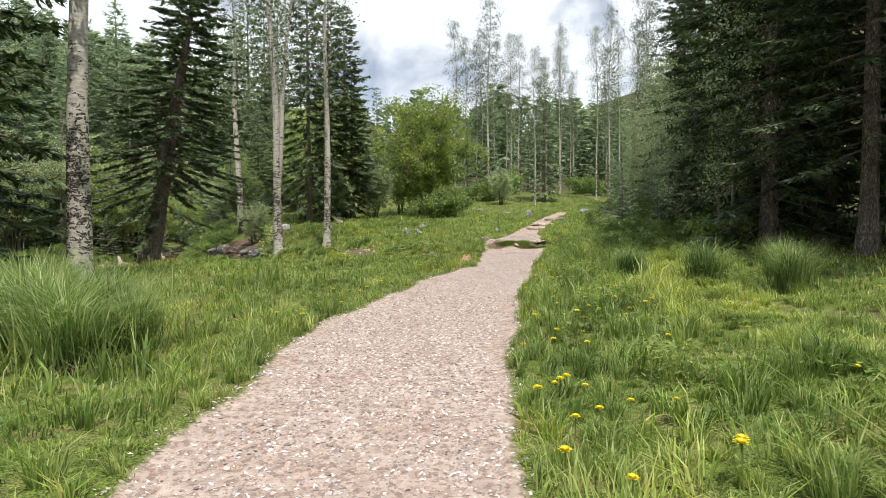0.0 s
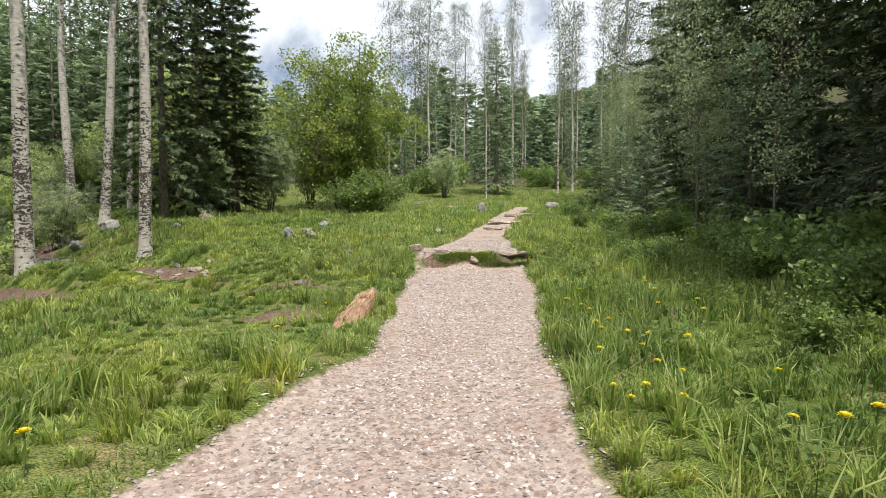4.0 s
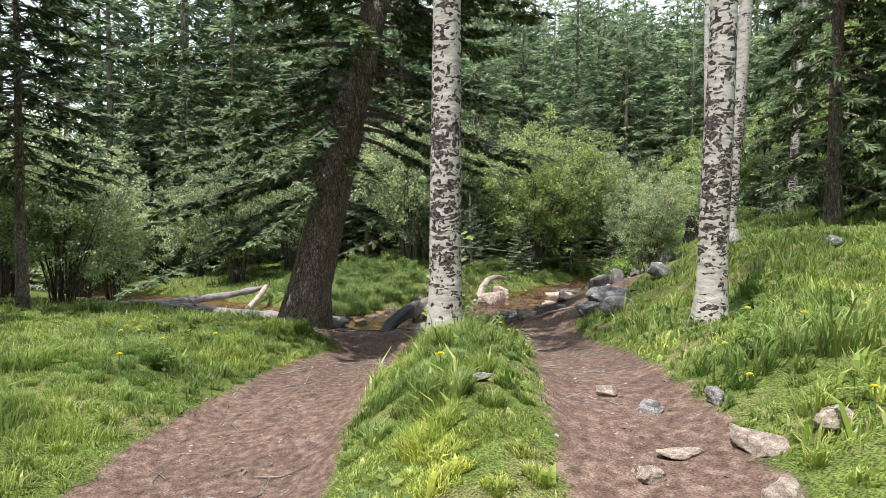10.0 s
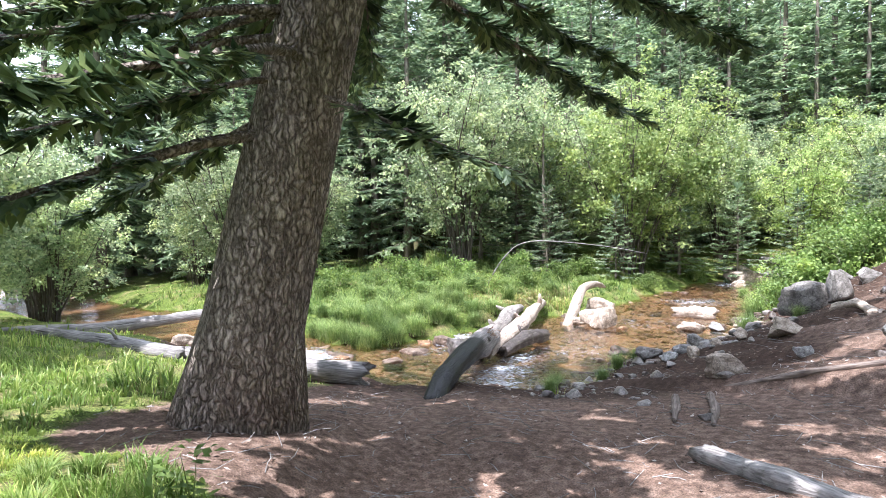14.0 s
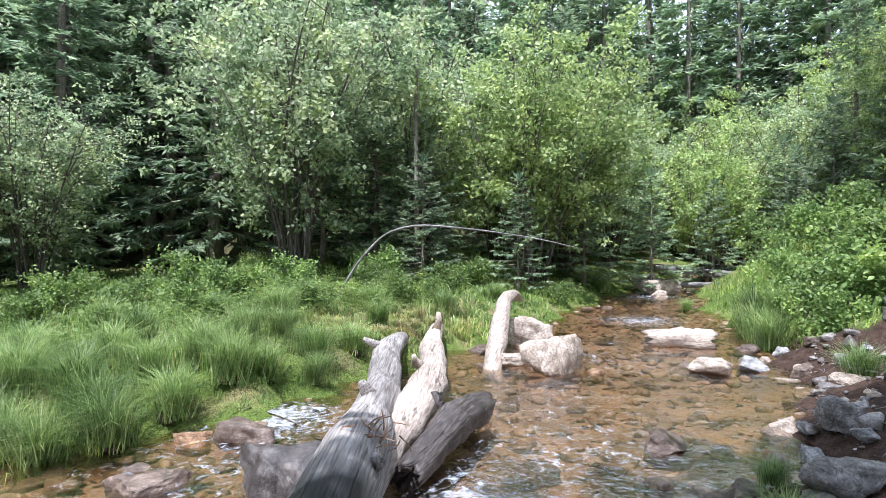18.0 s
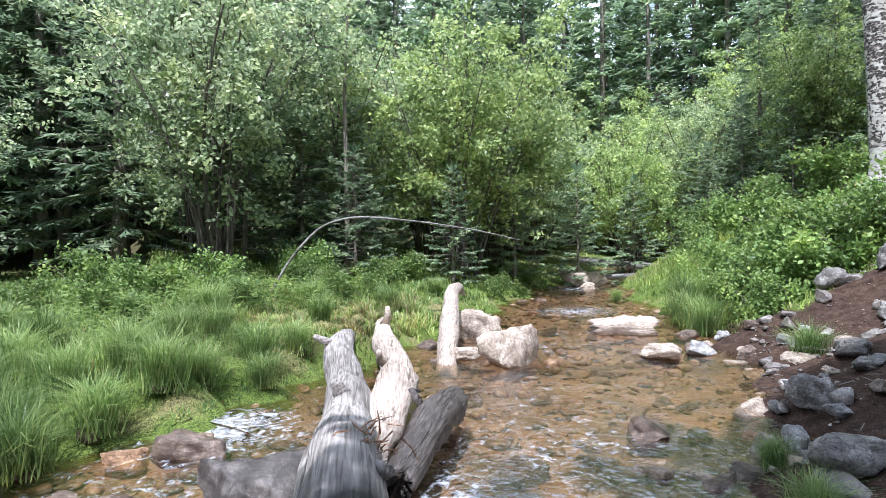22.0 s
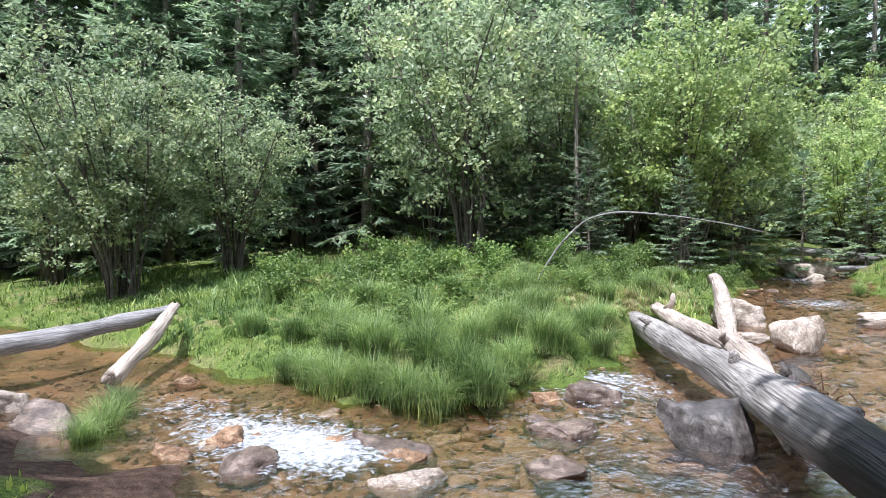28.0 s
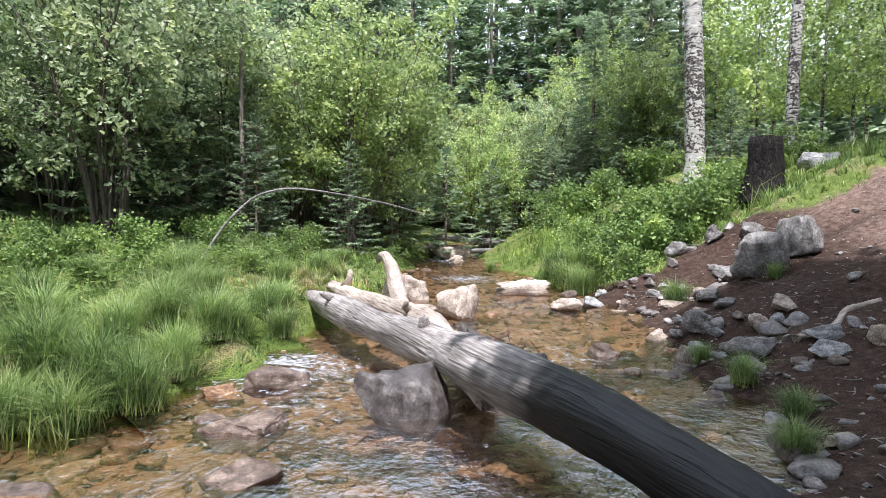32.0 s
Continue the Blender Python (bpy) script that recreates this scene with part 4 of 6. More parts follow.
willow = [make_tree("willow_shrub", "many-stemmed green willow shrub on the stream bank", "shrub", shrub_meshes(6.0, 2.1, (19, 24, 22)[i], (17, 15, 20)[i], (17500, 19000, 10500)[i], 0.098, 110 + i, 0.03, bare=0.3, clump=0.10, dome=0.6, airy=0.62), M_STEM, M_LEAF, stemname="stem", group="willows along the stream") for i in range(3)]
alder = [make_tree("alder_shrub", "bright green many-stemmed alder shrub", "shrub", shrub_meshes(6.3, 2.3, 18, 17, 16500, 0.112, 130 + i, 0.03, bare=0.3, clump=0.11, dome=0.6, airy=0.6), M_STEM, M_LEAF_BRIGHT, stemname="stem", group="alders along the stream") for i in range(2)]
undergrowth = [make_tree("undergrowth_bush", "low leafy green bush in the undergrowth", "shrub", shrub_meshes(1.1, 0.9, 7, 18, 2600, 0.085, 150 + i, 0.012, bare=0.1, clump=0.12), M_GREYBARK, M_HERB, stemname="stem", group="undergrowth bushes") for i in range(2)]

# the leaning fir beside the dirt path
big = conifer_meshes(15, 4.4, 2.3, 230, 115, 0.29, 21, M_NEEDLE, 0.41, lean=(0.09, 0.21), sub=4, fine=1.15, split=True, droop=0.42, open_side=(-0.5, 0.86, 3.7))
fir_tree = make_tree("leaning_fir", "large leaning fir with furrowed brown bark and drooping boughs", "tree", big, M_FIRBARK, M_NEEDLE)
fir_tree.matrix_basis = pose(-12.32, 23.98, -0.72)
small = conifer_meshes(12.0, 2.9, 3.0, 150, 66, 0.44, 22, M_NEEDLE, 0.12, sub=1, split=True)
small_fir = make_tree("slim_fir", "slim fir with bare lower trunk at the meadow edge", "tree", small, M_FIRBARK, M_NEEDLE)
small_fir.matrix_basis = pose(-17.3, 19.3, ground_z(-17.3, 19.3) - 0.05)

# old aspens near the walk
for x, y, rad, h, lean, seed, words in ((-6.78, 23.77, 0.185, 16, (-0.012, 0.0), 31, "aspen beside the dirt path, pale bark cut with old scars"),
                                        (-5.3, 26.3, 0.165, 16, (0.015, 0.01), 32, "aspen with a long dark wound on scarred bark"),
                                        (-9.75, 33.8, 0.19, 18, (0.075, 0.0), 33, "leaning white aspen behind the rocks"),
                                        (-13.72, 39.4, 0.235, 19, (-0.035, 0.0), 34, "white aspen above the stream bank"),
                                        (-7.7, 12.2, 0.25, 16, (0.02, 0.0), 35, "thick aspen at the wood edge with grey-brown bark"),
                                        (-11.6, 40.5, 0.15, 16, (0.02, 0.0), 36, "slim aspen behind the stump")):
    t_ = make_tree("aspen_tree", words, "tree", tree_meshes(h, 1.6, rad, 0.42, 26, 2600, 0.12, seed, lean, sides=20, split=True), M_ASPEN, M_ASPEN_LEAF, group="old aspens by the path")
    t_.matrix_basis = pose(x, y, ground_z(x, y) - 0.05)

r0 = np.random.default_rng(3)
# dark firs on both sides of the trail
for k, (x, y, s) in enumerate([(-6.4, 38.2, 1.0), (-9.5, 10.0, 1.2), (-12.5, 13.0, 1.1), (-8.0, 5.5, 1.1), (-15.5, 13.5, 1.1),
                               (8.4, 11.4, 0.9), (10.2, 15.4, 1.15), (7.9, 14.0, 1.0), (9.6, 17.6, 1.1), (11.5, 20.0, 1.1), (11.8, 25, 1.0), (13.0, 29.5, 1.1), (9.0, 7.2, 1.0), (14.5, 35, 1.15), (15.5, 24, 1.2), (13.5, 14, 1.2), (16, 30, 1.1),
                               (12, 9, 1.2), (15, 18, 1.2), (-6.0, 38.5, 0.75)]):
    plant(edge_fir[k % 2] if x > 5 and y < 12 else near_fir[k % 3], x, y, s, r0.uniform(0, 360))
for k, (x, y, s, h) in enumerate([(-8.2, 35.6, 0.85, 1.5), (-7.2, 37.0, 0.75, 1.5)]):
    plant(near_fir[k], x, y, s, 40 * k, tall=h)
# green tree and bush beyond the meadow
g1 = make_tree("maple_tree", "rounded bright green broadleaf tree beyond the meadow", "tree", shrub_meshes(9.0, 3.9, 26, 26, 36000, 0.155, 141, 0.07, bare=0.22, clump=0.22, dome=0.8, airy=0.55), M_GREYBARK, M_LEAF_MAPLE, stemname="stem")
g1.matrix_basis = pose(-1.3, 42.9, ground_z(-1.3, 42.9) - 0.1)
g2 = make_tree("round_bush", "low rounded dark green bush on the meadow", "shrub", shrub_meshes(2.4, 1.9, 24, 12, 11000, 0.13, 142, 0.03, bare=0.1, clump=0.2), M_GREYBARK, M_HERB, stemname="stem")
g2.matrix_basis = pose(0.1, 39.2, ground_z(0.1, 39.2) - 0.1)
for k, (x, y, s) in enumerate([(-4.6, 39.5, 0.62), (-6.8, 37.0, 0.55), (-3.2, 43.5, 0.7), (-10.5, 31.8, 0.45), (5.2, 52, 0.6), (-8.6, 41.5, 0.8)]):
    plant(willow[k % 3], x, y, s, r0.uniform(0, 360))
# aspens and spruces up the valley
for k in range(30):
    y = r0.uniform(50, 84)
    x = np.interp(y, [50, 82], [11, 21]) + r0.uniform(-17, 20)
    plant(aspen[k % 3], x, y, r0.uniform(0.7, 1.1), r0.uniform(0, 360))
for k in range(24):
    y = r0.uniform(66, 100)
    x = np.interp(y, [50, 82, 130], [10, 20, 36]) + r0.uniform(-32, 34)
    plant(far_fir[k % 4], x, y, r0.uniform(0.45, 0.9), r0.uniform(0, 360))
plant(mid_fir[0], 9.6, 55.0, 1.1, 30)
for k in range(16):
    y = r0.uniform(52, 66)
    plant(undergrowth[k % 2], np.interp(y, [50, 82], [11, 21]) + r0.uniform(-14, 14), y, r0.uniform(1.2, 2.6), r0.uniform(0, 360))
# wood to the east of the trail
for k in range(18):
    y = r0.uniform(12, 54)
    plant(aspen[k % 3], 9.5 + 0.14 * y + r0.uniform(-1, 7), y, r0.uniform(0.6, 0.95), r0.uniform(0, 360))
for k in range(34):
    y = r0.uniform(12, 50)
    plant(sapling[k % 2], np.interp(y, TRAIL_Y, TRAIL_X) + r0.uniform(5.2, 9.0), y, r0.uniform(0.6, 1.1), r0.uniform(0, 360))
for k in range(80):
    y = r0.uniform(14, 46)
    plant((undergrowth if k % 4 else young_fir)[k % 2], np.interp(y, TRAIL_Y, TRAIL_X) + (r0.uniform(4.3, 7.6) if k % 4 else r0.uniform(6.0, 9.0)), y, r0.uniform(0.5, 1.15), r0.uniform(0, 360))
for k, (x, y, s) in enumerate([(7.6, 24.5, 0.75), (9.4, 30.5, 0.9), (8.6, 27.6, 0.6), (10.2, 34.5, 0.9)]):
    plant(young_fir[k % 2], x, y, s, r0.uniform(0, 360))
for k in range(30):
    y = r0.uniform(13, 36)
    plant(undergrowth[k % 2], np.interp(y, TRAIL_Y, TRAIL_X) + r0.uniform(2.9, 4.8), y, r0.uniform(0.35, 0.75), r0.uniform(0, 360))
# slope across the stream: the nearer spruces singly, the rest as far woods
n_far = 0
while n_far < 130:
    x, y = -14 - 60 * r0.uniform(0, 1) ** 1.2, r0.uniform(-2, 80)
    d_ = land(np.array([x]), np.array([y]))
    if (d_[5][0] > 0 and y < 46) or not 10.5 < d_[4][0] < 27 or (y < 22 and d_[4][0] < 15):
        continue
    plant(far_fir[n_far % 4], x, y, r0.uniform(0.75, 1.35), r0.uniform(0, 360))
    n_far += 1
woods = Geo()
far_crowns = []
for i in range(3):
    g_ = conifer_meshes(13, 2.4, 0.3, 46, 11, 1.5, 180 + i, M_NEEDLE_FAR, 0.1, twiggy=False)[1]
    far_crowns.append((np.concatenate(g_.v), np.concatenate(g_.q)))
n_far = 0
while n_far < 480:
    x, y = r0.uniform(-115, 60), r0.uniform(-30, 190)
    d_ = land(np.array([x]), np.array([y]))
    east_wood = d_[5][0] > 0 and y > 100
    if not (east_wood or (d_[5][0] < 0 and 25 < d_[4][0] < 85)):
        continue
    v, q = far_crowns[n_far % 3]
    a, k = r0.uniform(0, 6.28), r0.uniform(0.7, 1.4)
    turned = np.stack([v[:, 0] * math.cos(a) - v[:, 1] * math.sin(a), v[:, 0] * math.sin(a) + v[:, 1] * math.cos(a), v[:, 2]], -1) * k
    woods.add(turned + np.array([x, y, d_[0][0] - 0.2]), None, q)
    n_far += 1
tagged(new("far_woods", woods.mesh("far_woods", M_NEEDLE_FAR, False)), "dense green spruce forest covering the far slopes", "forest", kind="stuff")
SLOPE_SPRUCES = [
    (-27.5, 37.5, 0.9), (-30.5, 33.8, 1.0), (-29, 40, 1.1), (-33, 38, 1.0),
    (-31.5, 30.0, 0.9), (-35, 34, 1.1), (-26.0, 45.5, 0.9), (-29, 46, 1.1),
    (-33.5, 43, 1.1), (-27.5, 51, 1.1), (-36, 29, 1.0), (-38.5, 31.5, 1.2),
    (-22.5, 57, 1.0), (-18.2, 56.5, 1.0), (-15, 54, 1.0), (-31, 54, 1.2),
    (-36, 25.5, 0.8), (-19.5, 62, 1.2), (-12, 58, 1.1), (-24, 64, 1.2),
    (-31.5, 26.8, 0.6), (-13.8, 47.5, 0.8),
]
VALLEY_SPRUCES = [
    (-32, 15.5, 1.0), (-36, 12.5, 1.1), (-29.5, 11.5, 1.0), (-40, 17, 1.2),
    (-34, 8, 1.2), (-27, 8.5, 1.1), (-43, 23, 1.2), (-24.5, 12.0, 0.9),
    (-21.5, 59.5, 1.35), (-17.5, 58, 1.3), (-25.5, 60, 1.4), (-14.6, 60, 1.3),
    (-28.5, 57.5, 1.4), (-30, 49, 1.3),
    (-16.4, 50.0, 1.0), (-16.6, 45.4, 0.6),
    (-14.8, 46.6, 0.8),
]
for k, (x, y, s) in enumerate(SLOPE_SPRUCES + VALLEY_SPRUCES):
    plant(mid_fir[k % 2], x, y, s * (1.3 if x < -26 else 1.0), r0.uniform(0, 360))
# tall spruces closing the valley upstream and downstream
for k in range(62):
    if k < 30:
        x, y = r0.uniform(-34, -6), r0.uniform(53, 74)
    else:
        x, y = r0.uniform(-60, -32), r0.uniform(-8, 15)
    if land(np.array([x]), np.array([y]))[4][0] < 2.5 or (k < 30 and x > -15):
        continue
    plant(far_fir[k % 4], x, y, r0.uniform(1.0, 1.45) * (1.0 if k < 30 else 0.72), r0.uniform(0, 360))
for k, (x, y, s) in enumerate([(-38, 21.9, 1.5), (-44, 21.6, 1.7), (-49, 19.8, 1.8), (-40, 26, 1.7), (-43, 24.5, 1.7), (-46, 27, 1.8), (-41, 29, 1.7), (-36.5, 28, 1.5), (-45, 31, 1.8), (-34, 15.0, 1.0), (-38, 16.0, 1.2), (-37.5, 25.5, 1.4), (-42, 19.5, 1.5), (-22.9, 55.1, 1.2), (-20.9, 55.7, 1.3), (-24.9, 54.3, 1.25), (-19.2, 54.4, 1.2), (-26.8, 59.5, 1.5), (-23.8, 59.6, 1.5), (-21.6, 61.5, 1.5), (-18.4, 60.5, 1.5), (-16.0, 57, 1.3), (-29.2, 52.5, 1.3), (-31.5, 56.5, 1.5)]):
    plant(far_fir[k % 4], x, y, s, r0.uniform(0, 360))
# willows and alders on the far bank
for k, (x, y, s) in enumerate([(-24.7, 33.2, 1.3), (-28.5, 26.4, 1.05), (-29.0, 29.0, 0.9), (-33, 25.5, 1.0), (-21.2, 20.0, 1.0), (-23.6, 18.4, 1.05), (-20.6, 17.0, 0.95), (-24.8, 21.4, 0.8), (-25.4, 37.6, 1.25), (-28.0, 34.6, 1.2),
                                (-24.3, 46.0, 1.1), (-26.2, 49.5, 1.2), (-18.9, 48.5, 1.0), (-30, 20.5, 1.0), (-35, 20, 1.1), (-27.5, 14.5, 1.0), (-22.3, 53.0, 1.2)]):
    plant(willow[k % 3], x, y, s, r0.uniform(0, 360))
for k, (x, y, s) in enumerate([(-22.3, 38.6, 1.15), (-23.6, 42.0, 1.15), (-26.8, 42.5, 1.25), (-20.6, 51.5, 1.1), (-24.6, 55.0, 1.3), (-17.0, 52.5, 1.0), (-20.9, 46.6, 0.9), (-14.8, 43.4, 0.7), (-16.2, 48.6, 0.9), (-13.5, 52, 1.0)]):
    plant(alder[k % 2], x, y, s, r0.uniform(0, 360))
for k, (x, y, s) in enumerate([(-25.8, 34.6, 1.5), (-25.2, 35.8, 1.4), (-23.9, 36.3, 1.1), (-20.9, 42.4, 1.0), (-22.1, 40.8, 1.0), (-22.9, 35.4, 0.8), (-19.9, 44.3, 0.9), (-21.6, 37.2, 0.75), (-13.0, 39.5, 0.5)]):
    plant(young_fir[k % 2], x, y, s, r0.uniform(0, 360))
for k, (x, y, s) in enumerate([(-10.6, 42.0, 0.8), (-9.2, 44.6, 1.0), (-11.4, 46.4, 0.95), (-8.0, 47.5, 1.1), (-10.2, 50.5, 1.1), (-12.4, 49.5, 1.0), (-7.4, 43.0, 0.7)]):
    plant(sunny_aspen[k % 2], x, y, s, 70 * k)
dead = make_tree("grey_trunk", "slim dead grey tree trunk among the willows", "tree", tree_meshes(9, 0.9, 0.07, 0.3, 18, 40, 0.05, 171, (0.01, 0.0)), M_GREYBARK, M_LEAF, leafname="last_leaves")
dead.matrix_basis = pose(-23.7, 35.9, ground_z(-23.7, 35.9) - 0.05)
for k, (x, y, s) in enumerate([(-17.3, 41.2, 0.9), (-16.5, 42.2, 1.1), (-15.6, 41.2, 1.0), (-14.6, 41.6, 1.1), (-17.7, 43.4, 1.2)]):
    plant(undergrowth[k % 2], x, y, s, r0.uniform(0, 360))
for k, (x, y, s) in enumerate([(-16.9, 44.4, 0.95), (-15.5, 42.8, 0.85), (-18.6, 46.4, 0.95), (-13.9, 42.8, 0.95), (-17.9, 44.9, 0.8), (-16.0, 44.0, 0.7), (-14.9, 44.2, 1.0)]):
    plant(young_fir[k % 2], x, y, s, r0.uniform(0, 360))
# shade plants under the willows
for k, (x, y, s) in enumerate([(-22.6, 32.0, 0.7), (-23.4, 31.2, 0.8), (-22.0, 33.4, 0.6), (-23.0, 34.2, 0.8), (-24.0, 29.6, 0.7), (-22.9, 30.2, 0.6), (-21.5, 34.8, 0.6), (-22.4, 36.4, 0.7), (-25.0, 31.0, 0.9), (-25.6, 29.0, 0.8), (-21.0, 33.8, 0.5), (-24.2, 28.2, 0.6), (-20.7, 37.6, 0.5)]):
    plant(undergrowth[k % 2], x, y, s, r0.uniform(0, 360))
# leafy mound of herbs on the near bank
for k, (x, y, s) in enumerate([(-15.4, 36.9, 0.95), (-14.6, 36.2, 1.0), (-15.0, 35.6, 0.65), (-14.1, 36.6, 1.05), (-15.9, 37.4, 0.8), (-14.5, 37.2, 1.1), (-15.0, 37.8, 0.9), (-14.0, 37.3, 1.0), (-13.5, 36.9, 0.8), (-15.3, 36.3, 0.7), (-15.9, 38.2, 0.8), (-13.2, 37.8, 0.9), (-12.1, 38.2, 0.8)]):
    plant(undergrowth[k % 2], x, y, s, r0.uniform(0, 360))


# ---- logs, stones and the step ----
def weathered(geo, path, rad, sides, rough, r):
    """A barkless stem: twisting ribs and furrows, swellings at old knots, splintered ends."""
    n = 3 * len(path)
    t, s = np.linspace(0, 1, n), np.linspace(0, 1, len(path))
    pts = np.stack([np.interp(t, s, path[:, k]) for k in range(3)], -1)
    base = np.interp(t, s, rad)
    length = np.linalg.norm(path[-1] - path[0])
    a = np.linspace(0, 2 * np.pi, sides, endpoint=False)[None]
    x = (t * length)[:, None]
    ph = r.uniform(0, 6.28, 8)
    twist = a + 0.35 * x + 0.25 * np.sin(1.7 * x + ph[0])
    ribs = 0.55 * np.sin(3 * twist + ph[1]) + 0.5 * np.sin(5 * twist + ph[2] + 0.9 * np.sin(x * 2.3)) + 0.35 * np.sin(11 * twist + ph[3])
    ribs = ribs + 0.6 * np.sin(x * 3.1 + 2 * a + ph[4]) * np.sin(x * 1.3 + ph[5])
    scale = 1 + 1.3 * rough * ribs + 0.25 * rough * r.standard_normal((n, sides))
    for _ in range(4):
        where, turn_, wide = r.uniform(0, length), r.uniform(0, 6.28), 0.5 + r.uniform(0, 0.4)
        near = np.exp(-((x - where) / (0.8 * rad.mean() + 0.05)) ** 2) * np.exp((np.cos(a - turn_) - 1) / wide ** 2)
        scale = scale + r.choice([0.28, 0.22, -0.25]) * near
    ring = np.abs(base)[:, None] * scale
    jag = (0.5 + 0.5 * np.sin(3 * a + ph[6])) * 0.5 + r.uniform(0, 0.7, (1, sides))
    off = np.zeros((n, sides))
    off[-1], off[-2] = (jag * 1.3 * base[-1])[0], (jag * 0.5 * base[-1])[0]
    jag = (0.5 + 0.5 * np.sin(2 * a + ph[7])) * 0.5 + r.uniform(0, 0.7, (1, sides))
    off[0], off[1] = (-jag * 1.3 * base[0])[0], (-jag * 0.5 * base[0])[0]
    tan = unit(np.gradient(pts, axis=0))
    u = unit(np.cross(tan, [0.0, 0, 1]))
    w = np.cross(tan, u)
    v = pts[:, None] + ring[..., None] * (np.cos(a)[..., None] * u[:, None] + np.sin(a)[..., None] * w[:, None]) + off[..., None] * tan[:, None]
    i, j = np.meshgrid(np.arange(n - 1), np.arange(sides), indexing="ij")
    k = (j + 1) % sides
    quads = np.stack([i * sides + j, i * sides + k, (i + 1) * sides + k, (i + 1) * sides + j], -1).reshape(-1, 4)
    m = n * sides
    q = np.arange(sides)
    tris = np.concatenate([np.stack([np.full(sides, m), (q + 1) % sides, q], -1),
                           np.stack([np.full(sides, m + 1), (n - 1) * sides + q, (n - 1) * sides + (q + 1) % sides], -1)])
    geo.add(np.concatenate([v.reshape(-1, 3), pts[:1] + tan[:1] * base[0] * 0.25, pts[-1:] - tan[-1:] * base[-1] * 0.25]), tris, quads)


def log_thing(name, label, pts, radii, mat, sides=16, rough=0.07, seed=0, knots=(), category="log"):
    """A fallen log along pts: uneven stem with broken ends, and knots or stubs as parts."""
    pts = np.asarray(pts, float)
    s = np.linspace(0, 1, len(pts))
    t = np.linspace(0, 1, 26)
    fine = np.stack([np.interp(t, s, pts[:, k]) for k in range(3)], -1)
    for _ in range(2):
        fine[1:-1] = (fine[:-2] + 2 * fine[1:-1] + fine[2:]) / 4
    r = np.random.default_rng(seed)
    rad = np.interp(t, s, radii) * (1 + 0.06 * np.sin(t * 17 + seed) + 0.04 * np.sin(t * 41 + seed))
    base = fine[0].copy()
    ax_ = unit(fine[-1] - fine[0])
    turn = Vector((1, 0, 0)).rotation_difference(Vector(ax_)).to_matrix()
    inv = np.array(turn.inverted())
    local = (fine - base) @ inv.T
    ob = tagged(new(name), label, category)
    ob.matrix_basis = Matrix.Translation(base) @ turn.to_4x4()
    g = Geo()
    weathered(g, local, rad, max(sides * 2, 14), rough, r)
    stem = part("stem", g, mat, ob)
    for f, a, ln, rr in knots:
        k = int(f * 25)
        d = np.array([0.25, math.cos(a), math.sin(a)])
        d /= np.linalg.norm(d)
        g = Geo()
        p = local[k] + d * rad[k] * 0.6
        q = p + d * ln * 0.55 + 0.04 * r.standard_normal(3)
        tube(g, np.stack([p, q, p + d * ln + np.array([0.3, 0, 0]) * ln]), [rr, rr * 0.8, rr * 0.45], 8, True, 0.1, k)
        part("stub", g, mat, stem)
    return ob


log_thing("fallen_log", "long grey weathered log lying across the stream", [(-19.0, 31.5, -1.02), (-18.2, 30.6, -0.98), (-17.3, 29.9, -1.02), (-16.5, 29.2, -1.0), (-15.7, 28.4, -0.98), (-14.9, 27.6, -0.98), (-14.3, 26.95, -1.10), (-13.85, 26.55, -1.28)],
          [0.11, 0.155, 0.14, 0.175, 0.18, 0.17, 0.16, 0.13], M_LOG_LONG, 18, 0.05, 4, [(0.16, 2.4, 0.22, 0.06), (0.47, 1.9, 0.16, 0.07), (0.62, 0.6, 0.14, 0.06)])
log_thing("forked_driftwood", "bleached pale forked log beside the long log", [(-19.15, 32.3, -0.96), (-18.2, 31.3, -0.98), (-17.3, 30.5, -0.96), (-16.7, 29.9, -0.98), (-16.2, 29.1, -1.10), (-15.8, 28.6, -1.22)],
          [0.09, 0.13, 0.13, 0.16, 0.12, 0.08], M_LOG_PALE, 16, 0.06, 9, [(0.10, 1.4, 0.28, 0.06), (0.55, 2.2, 0.18, 0.05)])
log_thing("broken_log", "short dark broken log wedged in the water", [(-15.85, 28.95, -1.22), (-16.15, 29.6, -1.12), (-16.45, 30.25, -1.16)], [0.10, 0.13, 0.11], M_LOG_WET, 12, 0.08, 12, [(0.5, 1.2, 0.15, 0.03)])
log_thing("curved_root", "bleached curved root propped against stones in the stream", [(-17.8, 31.95, -1.40), (-18.1, 32.35, -1.12), (-18.42, 32.85, -0.74), (-18.7, 33.25, -0.58), (-19.05, 33.85, -0.55), (-19.4, 34.4, -0.60), (-19.65, 34.85, -0.72)], [0.13, 0.12, 0.105, 0.10, 0.09, 0.07, 0.04], M_LOG_PALE, 14, 0.07, 15)
log_thing("short_log", "short cut log lying in the shallows", [(-17.15, 34.85, -1.12), (-16.85, 35.05, -1.11), (-16.55, 35.25, -1.12)], [0.14, 0.14, 0.13], M_LOG_PALE, 14, 0.05, 18)
log_thing("cut_log", "grey cut log on the near edge of the stream", [(-17.0, 24.1, -1.02), (-16.2, 24.95, -1.08), (-15.25, 26.05, -1.14)], [0.16, 0.17, 0.16], M_LOG, 16, 0.04, 41)
